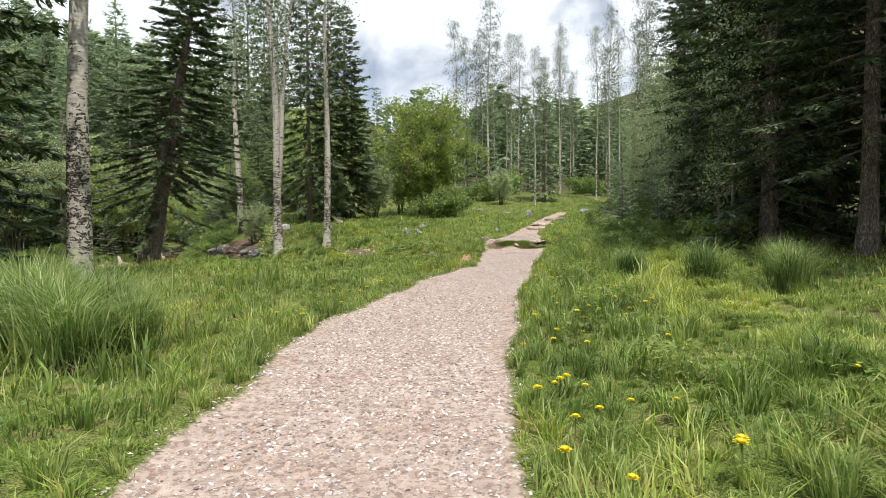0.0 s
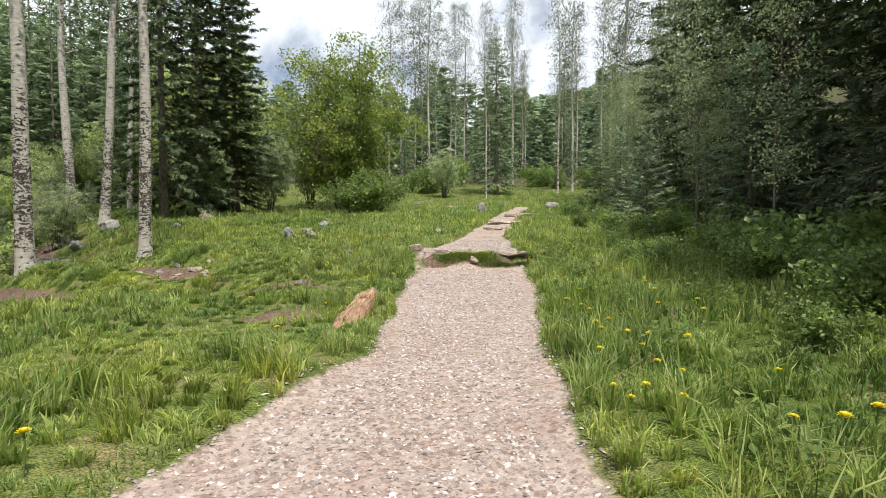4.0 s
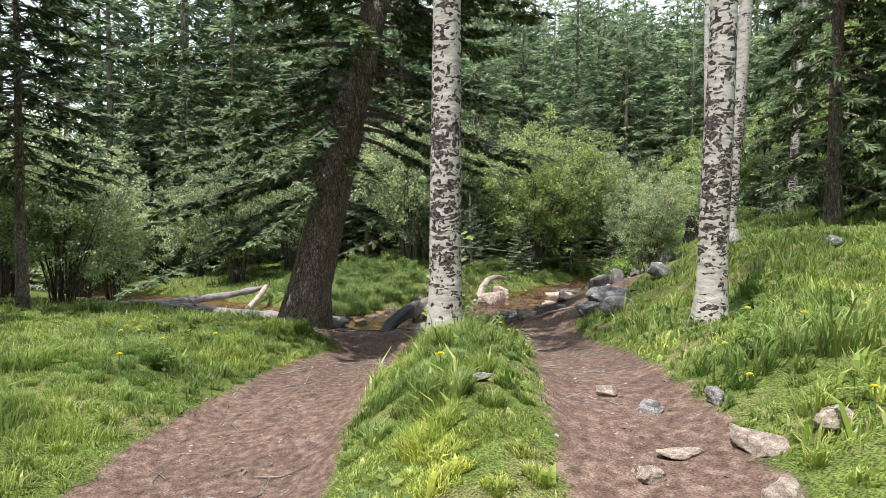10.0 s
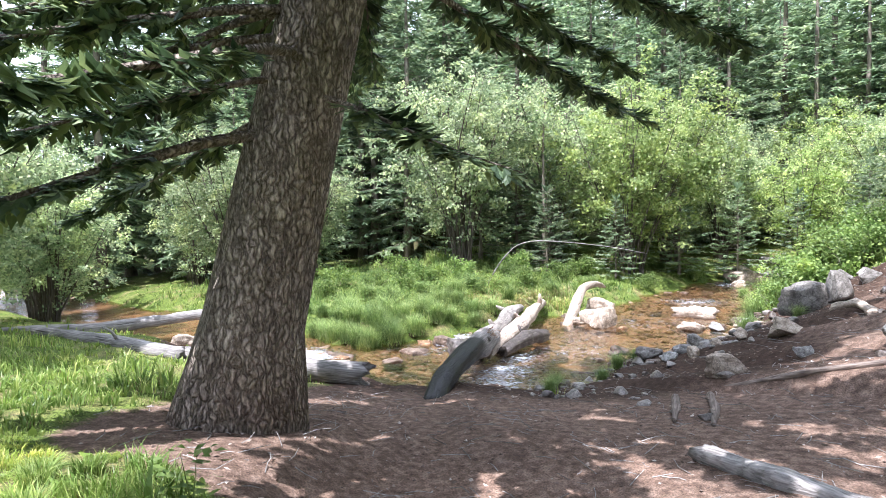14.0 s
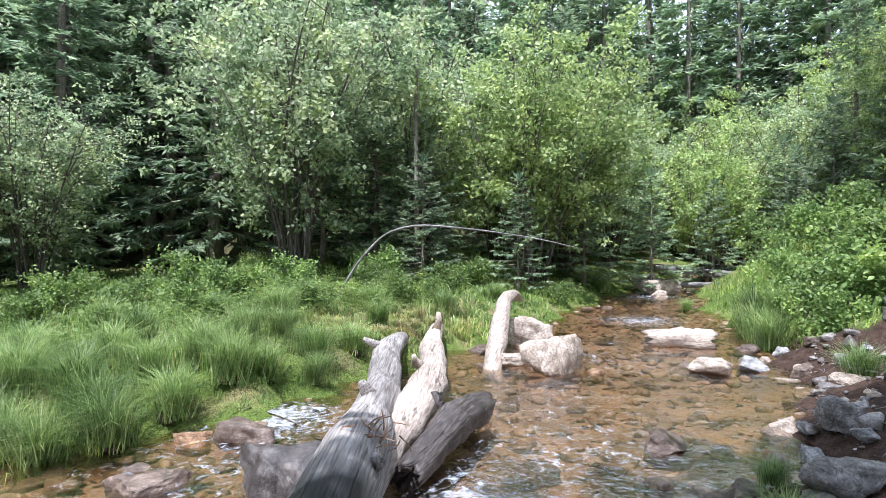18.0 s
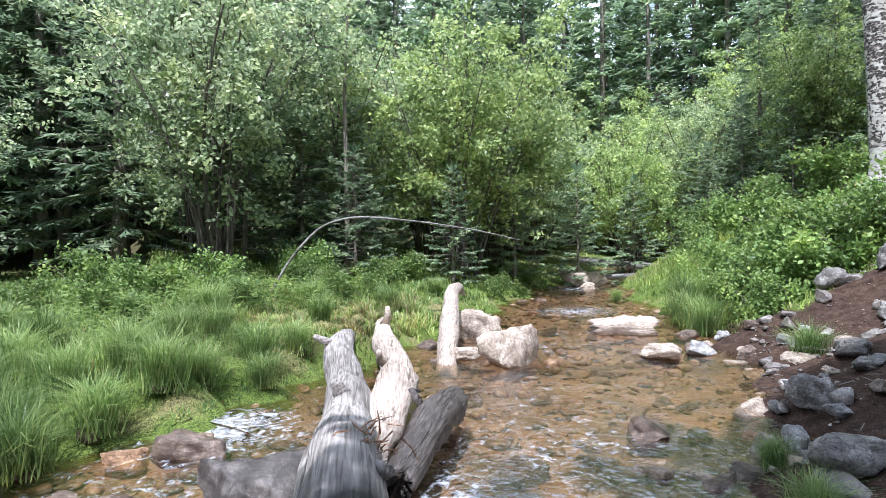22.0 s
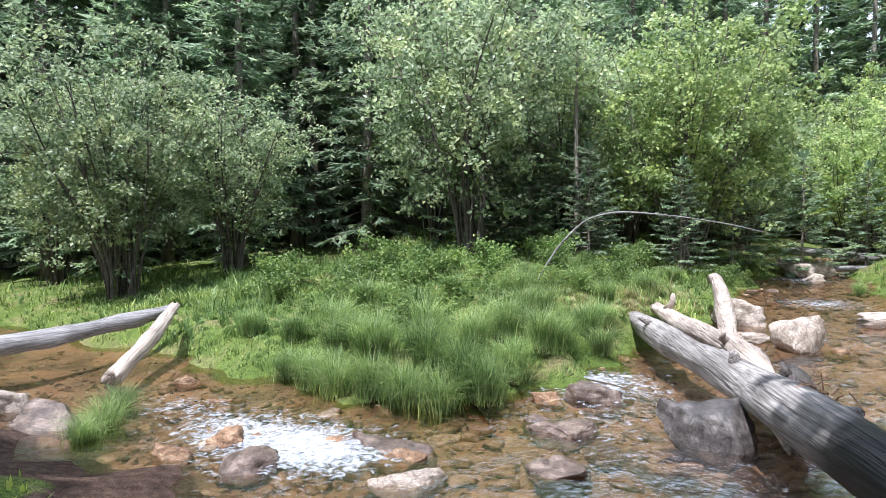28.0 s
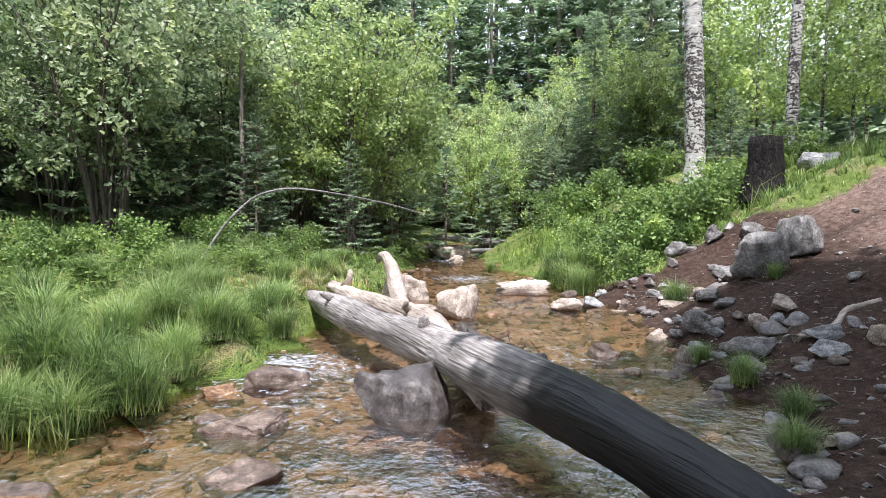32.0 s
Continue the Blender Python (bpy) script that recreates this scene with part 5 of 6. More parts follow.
log_thing("rotten_log", "crumbling reddish rotten log beside the gravel trail", [(0.80, 18.85, 0.13), (0.74, 18.0, 0.16), (0.66, 17.1, 0.14), (0.56, 16.25, 0.08)], [0.11, 0.13, 0.14, 0.10], M_ROTTEN, 16, 0.13, 44, [(0.5, 1.2, 0.10, 0.04)])
log_thing("bank_log", "grey log lying on the edge of the downstream bank", [(-17.0, 23.9, -0.98), (-18.5, 22.9, -0.92), (-20.2, 21.7, -0.88)], [0.14, 0.12, 0.08], M_LOG, 12, 0.05, 21, [(0.4, 0.9, 0.3, 0.03)])
log_thing("stream_log", "bare grey log spanning the stream below the pool", [(-21.8, 19.9, -1.10), (-22.5, 22.6, -1.25), (-23.2, 25.0, -1.15), (-23.6, 26.3, -0.98)], [0.15, 0.14, 0.12, 0.09], M_LOG, 12, 0.05, 24)
log_thing("leaning_log", "short bleached log leaning on the downstream bank", [(-21.7, 25.3, -1.45), (-22.6, 25.9, -1.15), (-23.3, 26.3, -0.90)], [0.10, 0.10, 0.07], M_LOG_PALE, 12, 0.05, 27)
log_thing("upstream_log", "bare log fallen across the upper stream", [(-22.8, 46.8, -0.42), (-20.5, 46.0, -0.55), (-18.2, 45.2, -0.62)], [0.13, 0.12, 0.10], M_LOG, 10, 0.05, 30)
log_thing("upper_log", "second bare log in the upper stream", [(-21.6, 44.2, -0.86), (-19.6, 43.6, -0.80), (-18.4, 43.1, -0.78)], [0.08, 0.09, 0.06], M_LOG, 10, 0.05, 31)
# leaf litter and twigs caught behind the log
litter = Geo()
caught = np.random.default_rng(52)
for k in range(70):
    p = np.array([-15.66, 28.46, -0.85]) + caught.normal(0, 1, 3) * [0.08, 0.08, 0.04]
    d = unit(caught.standard_normal(3) * [1, 1, 0.5]) * caught.uniform(0.05, 0.16)
    tube(litter, [p, p + d * 0.5 + caught.normal(0, 0.012, 3), p + d], [0.005, 0.005, 0.002], 3, False)
tagged(new("litter_clump", litter.mesh("litter_clump", M_ROTTEN, False)), "clump of brown twigs and dead leaves caught on the log", "litter", kind="stuff")
# bent willow pole over the far bank
log_thing("bent_branch", "bare grey branch arching over the far bank", [(-21.6, 32.2, -0.75), (-21.3, 32.4, -0.1), (-20.9, 32.7, 0.45), (-20.4, 33.0, 0.60), (-19.9, 34.0, 0.52), (-19.4, 35.0, 0.38), (-19.0, 35.8, 0.20)], [0.022, 0.02, 0.018, 0.017, 0.014, 0.01, 0.005], M_LOG, 6, 0.02, 36, category="branch")


def on_ground(pts, lift):
    return [(x, y, ground_z(x, y) + lift) for x, y in pts]


log_thing("wood_edge_log", "pale fallen log under the trees beside the trail", on_ground([(9.9, 21.6), (8.8, 19.8), (7.9, 18.4)], 0.10), [0.12, 0.11, 0.08], M_LOG, 10, 0.05, 33)
for pts, rad, mat, label in (
        ([(-11.75, 28.35), (-11.4, 27.95), (-11.0, 27.45)], 0.04, M_ROOT, "weathered root stub on the bare bank"),
        ([(-11.4, 28.45), (-11.0, 28.0), (-10.65, 27.5)], 0.038, M_ROOT, "weathered root stub beside another on the bank"),
        ([(-11.6, 28.9), (-10.7, 29.0), (-9.7, 29.4)], 0.036, M_ROOT, "long straight root across the bare bank"),
        ([(-10.1, 26.7), (-9.5, 26.6), (-8.8, 26.75)], 0.07, M_LOG, "half-buried log at the edge of the bare soil"),
        ([(-13.5, 30.4), (-13.1, 30.9), (-12.9, 31.3), (-12.6, 31.4)], 0.035, M_LOG_PALE, "forked pale driftwood branch beside the boulder"),
        ([(-12.2, 32.2), (-11.8, 32.0), (-11.3, 31.3), (-11.1, 30.8)], 0.06, M_LOG_PALE, "bleached root running down the bank"),
        ([(-11.6, 33.2), (-11.0, 32.2), (-10.3, 31.6)], 0.05, M_ROOT, "grey root above the boulder"),
        ([(-10.6, 30.4), (-10.0, 30.0), (-9.2, 29.9)], 0.03, M_ROOT, "thin root on the upper bank")):
    log_thing("root", label, on_ground(pts, rad * 0.45), [rad] * (len(pts) - 1) + [rad * 0.5], mat, 9, 0.08, len(label), category="root")

ROCKS = []
for i in range(7):
    g = Geo()
    lump(g, (1, 1, 1), 300 + i, 4, 0.40)
    ROCKS.append(g)
ROCK_MESH = {}


def rock(x, y, sx, sy, sz, mat=None, turn=0.0, sink=0.35, kind=0, label="", group="", z=None, name="rock", tip=0.0):
    mat = mat or M_ROCK
    key = (kind, mat.name)
    if key not in ROCK_MESH:
        ROCK_MESH[key] = ROCKS[kind].mesh("rock", mat)
    ob = tagged(new(name, ROCK_MESH[key]), label or "grey lichened granite stone half sunk in the ground", "rock", group)
    zz = (ground_z(x, y) if z is None else z) + sz * (1 - 2 * sink)
    ob.matrix_basis = pose(x, y, zz, tip, 0, turn) @ Matrix.Diagonal((sx, sy, sz, 1))
    return ob


M_ROCK_BED = rock_mat("bed_stone", (0.12, 0.07, 0.04), (0.25, 0.15, 0.085), (0.40, 0.28, 0.18))
# in the stream
rock(-18.64, 33.75, 0.42, 0.40, 0.30, M_ROCK_WARM, 20, 0.3, 0, "pale pinkish boulder standing in the stream", z=-1.30)
rock(-17.2, 32.35, 0.38, 0.30, 0.36, M_ROCK_WARM, 60, 0.2, 1, "pale slab-like stone standing in the stream", z=-1.36)
rock(-17.75, 32.35, 0.28, 0.20, 0.10, M_ROCK_WARM, 30, 0.3, 2, "flat pale stone beside the slab in the stream", z=-1.26)
rock(-16.35, 28.4, 0.31, 0.28, 0.33, M_BOULDER_WET, 40, 0.25, 3, "dark wet speckled boulder under the long log", z=-1.42)
rock(-15.9, 33.75, 0.38, 0.30, 0.14, M_ROCK_WARM, 10, 0.35, 4, "flat pale stone at the water's edge", z=-1.28)
rock(-15.55, 34.1, 0.2, 0.18, 0.12, M_ROCK, 10, 0.35, 5, "small grey stone at the water's edge", z=-1.25)
rock(-15.15, 30.9, 0.30, 0.22, 0.12, M_ROCK_WET, 100, 0.3, 5, "dark wet stone in the riffle", z=-1.36)
rock(-17.6, 28.7, 0.30, 0.22, 0.16, M_ROCK_WET, 30, 0.3, 0, "dark wet stone in the rapids", z=-1.44)
rock(-17.15, 27.9, 0.32, 0.26, 0.14, M_ROCK_WET, 70, 0.3, 2, "brown wet stone below the log", z=-1.46)
rock(-17.9, 26.6, 0.36, 0.26, 0.16, M_ROCK_WET, 20, 0.3, 3, "dark wet stone beside the white water", z=-1.55)
rock(-17.3, 26.4, 0.24, 0.22, 0.12, M_ROCK_WARM, 60, 0.3, 1, "pale brown stone below the white water", z=-1.52)
rock(-18.3, 25.6, 0.34, 0.26, 0.14, M_ROCK_WET, 140, 0.3, 4, "wet stone at the lip of the little fall", z=-1.56)
rock(-16.7, 27.3, 0.26, 0.22, 0.12, M_ROCK_WET, 10, 0.3, 6, "mossy wet stone in the shallows", z=-1.46)
rock(-20.4, 24.6, 0.40, 0.30, 0.22, M_ROCK_WET, 40, 0.3, 5, "dark stone beside the pool", z=-1.60)
rock(-21.2, 24.2, 0.30, 0.22, 0.18, M_ROCK_WARM, 80, 0.3, 0, "brown stone beside the pool", z=-1.58)
rock(-20.7, 42.4, 0.55, 0.42, 0.34, M_ROCK_WARM, 20, 0.3, 1, "pale boulder on the upper stream bank", z=-1.05)
rock(-21.5, 43.2, 0.60, 0.45, 0.40, M_ROCK_WARM, 80, 0.3, 3, "large pale boulder on the upper stream bank", z=-0.95)
rock(-20.3, 41.6, 0.30, 0.25, 0.18, M_ROCK_WARM, 120, 0.3, 2, "small pale stone in the upper stream", z=-1.10)
# along the bare bank
BANK = "stones on the stream bank"
EDGE_STONES = [
    (-14.2, 31.75, 0.18, 0.17, 0.15, M_ROCK_SHADED, "round grey stone on the bank"),
    (-14.62, 31.9, 0.15, 0.12, 0.11, M_ROCK_WARM, "small brown stone on the bank"),
    (-14.38, 30.85, 0.08, 0.10, 0.17, M_ROCK_WARM, "upright pale stone at the water's edge"),
    (-13.85, 30.3, 0.19, 0.25, 0.14, M_ROCK_SHADED, "long pale grey stone on the bank"),
    (-13.58, 31.55, 0.15, 0.13, 0.12, M_ROCK_WARM, "brown stone on the bank"),
    (-13.35, 31.75, 0.15, 0.13, 0.12, M_ROCK_WARM, "reddish stone on the bank"),
    (-13.85, 32.4, 0.18, 0.11, 0.07, M_ROCK_SHADED, "flat grey stone on the bank"),
    (-14.0, 33.0, 0.26, 0.2, 0.10, M_ROCK_SHADED, "flat grey stone on the bank"),
    (-14.4, 33.2, 0.16, 0.13, 0.08, M_ROCK_WARM, "small flat stone on the bank"),
    (-14.9, 33.6, 0.17, 0.12, 0.07, M_ROCK_WARM, "small flat stone on the bank"),
    (-13.65, 34.1, 0.24, 0.2, 0.14, M_ROCK_SHADED, "grey stone under the herbs"),
    (-14.3, 35.3, 0.26, 0.22, 0.2, M_ROCK_SHADED, "grey stone under the herbs"),
    (-13.7, 35.3, 0.24, 0.2, 0.18, M_ROCK_SHADED, "grey stone under the herbs"),
    (-13.2, 35.1, 0.2, 0.2, 0.18, M_ROCK_SHADED, "grey stone under the herbs"),
    (-13.25, 33.35, 0.42, 0.36, 0.34, M_ROCK_SHADED, "large pale grey boulder on the bank"),
    (-12.85, 33.55, 0.30, 0.28, 0.42, M_ROCK_SHADED, "grey boulder leaning on another"),
    (-11.72, 29.12, 0.27, 0.22, 0.20, M_ROCK_WARM, "pale speckled stone half sunk in bare soil"),
]
BANK_STONES = [
    (-11.24, 29.75, 0.11, 0.10, 0.10, M_ROCK, "round stone in bare soil"),
    (-12.15, 29.7, 0.16, 0.10, 0.05, M_ROCK, "flat stone sunk in bare soil"),
    (-13.3, 30.35, 0.20, 0.14, 0.09, M_ROCK, "long flat stone at the edge of the soil"),
    (-14.0, 31.6, 0.11, 0.09, 0.07, M_ROCK, "grey stone at the edge of the soil"),
    (-12.95, 30.15, 0.14, 0.12, 0.1, M_ROCK_WARM, "reddish stone at the edge of the soil"),
    (-14.3, 29.4, 0.2, 0.14, 0.1, M_ROCK_WET, "wet stone at the water's edge"),
    (-13.9, 28.6, 0.24, 0.16, 0.1, M_ROCK_WET, "wet stone at the water's edge"),
    (-11.75, 37.2, 0.30, 0.27, 0.26, M_ROCK, "rounded grey boulder beside the stump"),
    (-10.7, 32.9, 0.3, 0.25, 0.2, M_ROCK, "grey stone on the upper bank"),
    (-11.2, 33.8, 0.36, 0.22, 0.18, M_ROCK, "grey slab on the upper bank"),
    (-9.46, 28.96, 0.34, 0.26, 0.2, M_ROCK, "grey stone beside the upper path"),
    (-8.28, 28.18, 0.36, 0.24, 0.2, M_ROCK, "pale grey stone beside the upper path"),
    (-8.9, 28.7, 0.24, 0.2, 0.16, M_ROCK, "grey stone beside the upper path"),
    (-9.6, 29.6, 0.38, 0.28, 0.22, M_ROCK, "grey boulder beside the upper path"),
    (-10.3, 30.0, 0.3, 0.26, 0.2, M_ROCK, "grey boulder beside the upper path"),
    (-9.0, 30.3, 0.34, 0.24, 0.2, M_ROCK, "grey boulder above the upper path"),
    (-11.9, 30.5, 0.24, 0.2, 0.16, M_ROCK_WARM, "pinkish stone at the top of the bank"),
]
for k, (x, y, sx, sy, sz, mat, lab) in enumerate(EDGE_STONES + BANK_STONES):
    rock(x, y, sx, sy, sz, mat, (k * 67) % 360, 0.32, k % 7, lab, BANK)
# small stones along the water's edge
for k in range(46):
    y = r0.uniform(28.6, 35.0)
    x = np.interp(y, [28.6, 31.5, 34.8], [-14.0, -14.3, -15.3]) + r0.uniform(-0.5, 0.9)
    q = land(np.array([x]), np.array([y]))
    if q[4][0] < -0.15:
        continue
    sz = r0.uniform(0.045, 0.13)
    rock(x, y, sz * 1.3, sz, sz * r0.uniform(0.5, 0.9), (M_ROCK, M_ROCK_WARM, M_ROCK_WET)[k % 3], r0.uniform(0, 360), 0.3, k % 7, "small stone at the muddy edge of the stream", BANK)
M_BANK_STONE = rock_mat("bank_stone", (0.09, 0.076, 0.066), (0.16, 0.14, 0.125), (0.29, 0.262, 0.24))
BANK_RNG = np.random.default_rng(91)
BANK_SHAPES = []
for i in range(5):
    g = Geo()
    lump(g, (1, 1, 1), 350 + i, 3, 0.3)
    BANK_SHAPES.append((np.concatenate(g.v), np.concatenate(g.t)))
pressed = Geo()
for k in range(190):
    y = BANK_RNG.uniform(27.6, 35.6)
    x = np.interp(y, [27.6, 31.5, 35.6], [-13.8, -14.2, -15.1]) + BANK_RNG.exponential(1.0) - 0.2
    q = land(np.array([x]), np.array([y]))
    if q[4][0] < -0.1 or q[2][0] < 0.3:
        continue
    sz = 0.025 + 0.095 * BANK_RNG.uniform(0, 1) ** 3
    a = BANK_RNG.uniform(0, 6.28)
    v, t = BANK_SHAPES[k % 5]
    v = v * np.array([sz * 1.35, sz, sz * BANK_RNG.uniform(0.5, 0.9)])
    pressed.add(np.stack([v[:, 0] * math.cos(a) - v[:, 1] * math.sin(a) + x, v[:, 0] * math.sin(a) + v[:, 1] * math.cos(a) + y, v[:, 2] + q[0][0] + sz * 0.15], -1), t)
tagged(new("bank_stones", pressed.mesh("bank_stones", M_BANK_STONE)), "small grey-brown stones pressed into the dark bank", "stones", kind="stuff")
# beside the paths
PATH_STONES = [
    (-3.1, 23.3, 0.20, 0.14, 0.10, M_ROCK_WARM, "cream stone beside the dirt path"),
    (-2.85, 23.5, 0.19, 0.13, 0.10, M_ROCK_WARM, "cream stone beside the dirt path"),
    (-3.9, 23.5, 0.17, 0.13, 0.08, M_ROCK, "grey stone sunk in the dirt path"),
    (-4.35, 23.6, 0.15, 0.12, 0.07, M_ROCK_WARM, "pale stone sunk in the dirt path"),
    (-3.6, 23.75, 0.12, 0.11, 0.07, M_ROCK, "grey stone sunk in the dirt path"),
    (-3.35, 23.05, 0.16, 0.12, 0.04, M_ROCK_WARM, "flat pale stone in the dirt path"),
    (-3.3, 22.75, 0.12, 0.1, 0.05, M_ROCK_WARM, "small pale stone in the dirt path"),
    (-4.55, 22.6, 0.14, 0.10, 0.06, M_ROCK, "pale stone in the grass"),
    (-1.69, 27.0, 0.20, 0.16, 0.24, M_ROCK, "upright grey stone in the grass"),
    (-1.16, 27.35, 0.24, 0.18, 0.20, M_ROCK, "grey stone in the grass"),
    (-1.14, 30.75, 0.22, 0.18, 0.16, M_ROCK, "grey stone in the grass"),
    (-8.8, 32.2, 0.35, 0.3, 0.25, M_ROCK, "grey stone at the foot of the slope"),
    (-5.9, 30.5, 0.2, 0.17, 0.14, M_ROCK, "grey stone in the grass"),
]
MEADOW_STONES = [
    (-6.2, 34.5, 0.3, 0.25, 0.2, M_ROCK_WARM, "pale stone in dry grass"),
    (-2.6, 22.3, 0.16, 0.12, 0.10, M_ROCK_WARM, "cream stone on the worn slope"),
    (-2.75, 22.9, 0.15, 0.12, 0.09, M_ROCK_WARM, "cream stone on the worn slope"),
    (-0.42, 20.2, 0.12, 0.09, 0.06, M_ROCK, "pale stone at the bare patch"),
    (-2.1, 11.1, 0.16, 0.12, 0.07, M_ROCK_WARM, "pale stone in the grass"),
    (5.75, 38.9, 0.36, 0.30, 0.34, M_ROCK, "pale grey boulder beside the upper trail"),
    (10.4, 42.5, 0.32, 0.3, 0.28, M_ROCK, "grey boulder beside the upper trail"),
    (2.65, 28.3, 0.18, 0.15, 0.1, M_ROCK, "grey stone in the grass"),
    (9.4, 32.6, 0.4, 0.3, 0.3, M_ROCK, "grey boulder in the tall grass"),
    (-4.4, 6.5, 0.35, 0.16, 0.12, M_ROCK, "pale stone hidden in tall grass"),
    (3.0, 47.5, 0.6, 0.25, 0.12, M_ROCK_WARM, "pale flat stone on the upper meadow"),
    (5.0, 46.0, 0.5, 0.25, 0.12, M_ROCK_WARM, "pale flat stone on the upper meadow"),
    (8.2, 45.0, 0.7, 0.25, 0.12, M_ROCK_WARM, "pale flat stone on the upper meadow"),
    (-0.6, 23.2, 0.12, 0.1, 0.05, M_ROCK, "small stone in the thin grass"),
    (0.15, 23.9, 0.14, 0.1, 0.05, M_ROCK, "small stone in the thin grass"),
]
for k, (x, y, sx, sy, sz, mat, lab) in enumerate(PATH_STONES + MEADOW_STONES):
    if y < 24 and x < -2.4:
        sx, sy, sz = sx * 0.72, sy * 0.72, sz * 0.8
    rock(x, y, sx, sy, sz, mat, (k * 83) % 360, 0.28, (k + 3) % 7, lab, "stones in the meadow")
# the step in the trail
STEP = "stones of the trail step"
rock(1.68, 22.5, 0.17, 0.12, 0.11, M_ROCK_WARM, 30, 0.3, 2, "rounded pink stone at the end of the trail step", STEP)
rock(2.78, 22.0, 0.11, 0.09, 0.10, M_ROCK_WARM, 0, 0.3, 5, "small pale stone at the foot of the trail step", STEP)
for k, (x, y, sx) in enumerate([(2.2, 22.42, 0.22), (2.6, 22.40, 0.26), (3.05, 22.38, 0.28), (3.5, 22.35, 0.26), (3.85, 22.34, 0.2)]):
    rock(x, y, sx, 0.15, 0.07, M_ROCK_WARM, (k * 31) % 40 - 20, 0.62, k % 7, "flat pale stone along the top of the trail step", STEP)
for k, (x, y, sx) in enumerate([(4.5, 29.2, 0.35), (4.9, 29.5, 0.3), (5.0, 31.6, 0.4), (5.5, 31.9, 0.35), (5.9, 31.7, 0.3), (6.6, 35.9, 0.4), (7.2, 36.4, 0.45), (6.9, 36.9, 0.35)]):
    rock(x, y, sx, 0.2, 0.10, M_ROCK_WARM, (k * 41) % 60 - 30, 0.3, (k + 2) % 7, "flat brown stone forming a step of the upper trail", "steps of the upper trail")
# loose stones of the bed: the largest singly, the cobbles between them as one bed
cobbles = Geo()
ii_ = np.arange(len(STREAM))
SHAPES = []
for i in range(6):
    g = Geo()
    lump(g, (1, 1, 1), 330 + i, 2, 0.25)
    SHAPES.append((np.concatenate(g.v), np.concatenate(g.t)))
for k in range(900):
    s = r0.uniform(6.5, 12.4) if k % 6 else r0.uniform(4.5, 7)
    cx, cy, hw, lv = (np.interp(s, ii_, STREAM[:, c]) for c in range(4))
    x, y = cx + r0.uniform(-1, 1) * hw, cy + r0.uniform(-0.6, 0.6) * hw
    q = land(np.array([x]), np.array([y]))
    if q[4][0] > -0.02:
        continue
    if k < 84:
        sz = r0.uniform(0.09, 0.20)
        rock(x, y, sz * 1.2, sz, sz * r0.uniform(0.45, 0.75), (M_ROCK_WET, M_ROCK_WET, M_ROCK_BED)[k % 3], r0.uniform(0, 360), 0.3, k % 7, "wet stone lying on the stream bed", "stones of the stream bed")
    else:
        sz = r0.uniform(0.04, 0.12)
        a = r0.uniform(0, 6.28)
        v, t = SHAPES[k % 6]
        v = v * np.array([sz * 1.2, sz, sz * 0.6])
        cobbles.add(np.stack([v[:, 0] * math.cos(a) - v[:, 1] * math.sin(a) + x, v[:, 0] * math.sin(a) + v[:, 1] * math.cos(a) + y, v[:, 2] + q[0][0] + sz * 0.2], -1), t)
M_COBBLE = rock_mat("bed_cobble", (0.10, 0.072, 0.05), (0.19, 0.135, 0.09), (0.32, 0.25, 0.18))
tagged(new("cobbles", cobbles.mesh("cobbles", M_COBBLE)), "brown and rust-coloured cobbles of the stream bed", "cobbles", kind="stuff")

# charred stump
g = Geo()
zz = np.array([-0.15, 0.0, 0.1, 0.3, 0.55, 0.8, 0.95])
tube(g, np.stack([0.02 * zz, 0.03 * zz, zz], -1), [0.50, 0.44, 0.38, 0.33, 0.30, 0.30, 0.27], 22, True, 0.09, 5)
M_CHAR = bark_mat("charred_wood", (0.012, 0.011, 0.010), (0.05, 0.043, 0.038), 9, (1.4, 1.4, 0.35), 0.05)
stump = tagged(new("stump"), "charred black tree stump above the bank", "stump")
char = part("trunk", g, M_CHAR, stump)
g = Geo()
tube(g, [(0.02, 0.02, 0.90), (0.02, 0.03, 0.955)], [0.2, 0.16], 14, True, 0.2, 6)
part("broken_top", g, M_CHAR, char)
stump.matrix_basis = pose(-12.73, 36.9, ground_z(-12.73, 36.9) - 0.02) @ Matrix.Diagonal((1, 1, 1.15, 1))


# ---- grass, herbs and litter ----
def blades(geo, r, x, y, h, w, lean, z=None, curl=0.5, away=None):
    """Grass blades: narrow, bent, each with a middle joint."""
    n = len(x)
    z = land(x, y)[0] if z is None else z
    a = r.uniform(0, 2 * np.pi, n)
    if away is not None:
        a = away + r.normal(0, 0.9, n)
    out = np.stack([np.cos(a), np.sin(a), np.zeros(n)], -1)
    b = a + np.pi / 2 + r.uniform(-0.6, 0.6, n)
    side = np.stack([np.cos(b), np.sin(b), np.zeros(n)], -1) * w[:, None]
    p = np.stack([x, y, z - 0.01], -1)
    up = np.array([0, 0, 1.0])
    m = p + up * (h * 0.55)[:, None] + out * (h * lean * 0.3)[:, None]
    t = p + up * (h * (1 - curl * lean * 0.5))[:, None] + out * (h * lean)[:, None]
    v = np.stack([p - side, p + side, m + side * 0.75, m - side * 0.75, t], 1).reshape(-1, 3)
    o = np.arange(n)[:, None] * 5
    geo.add(v, o + np.array([[3, 2, 4]]), o + np.array([[0, 1, 2, 3]]))


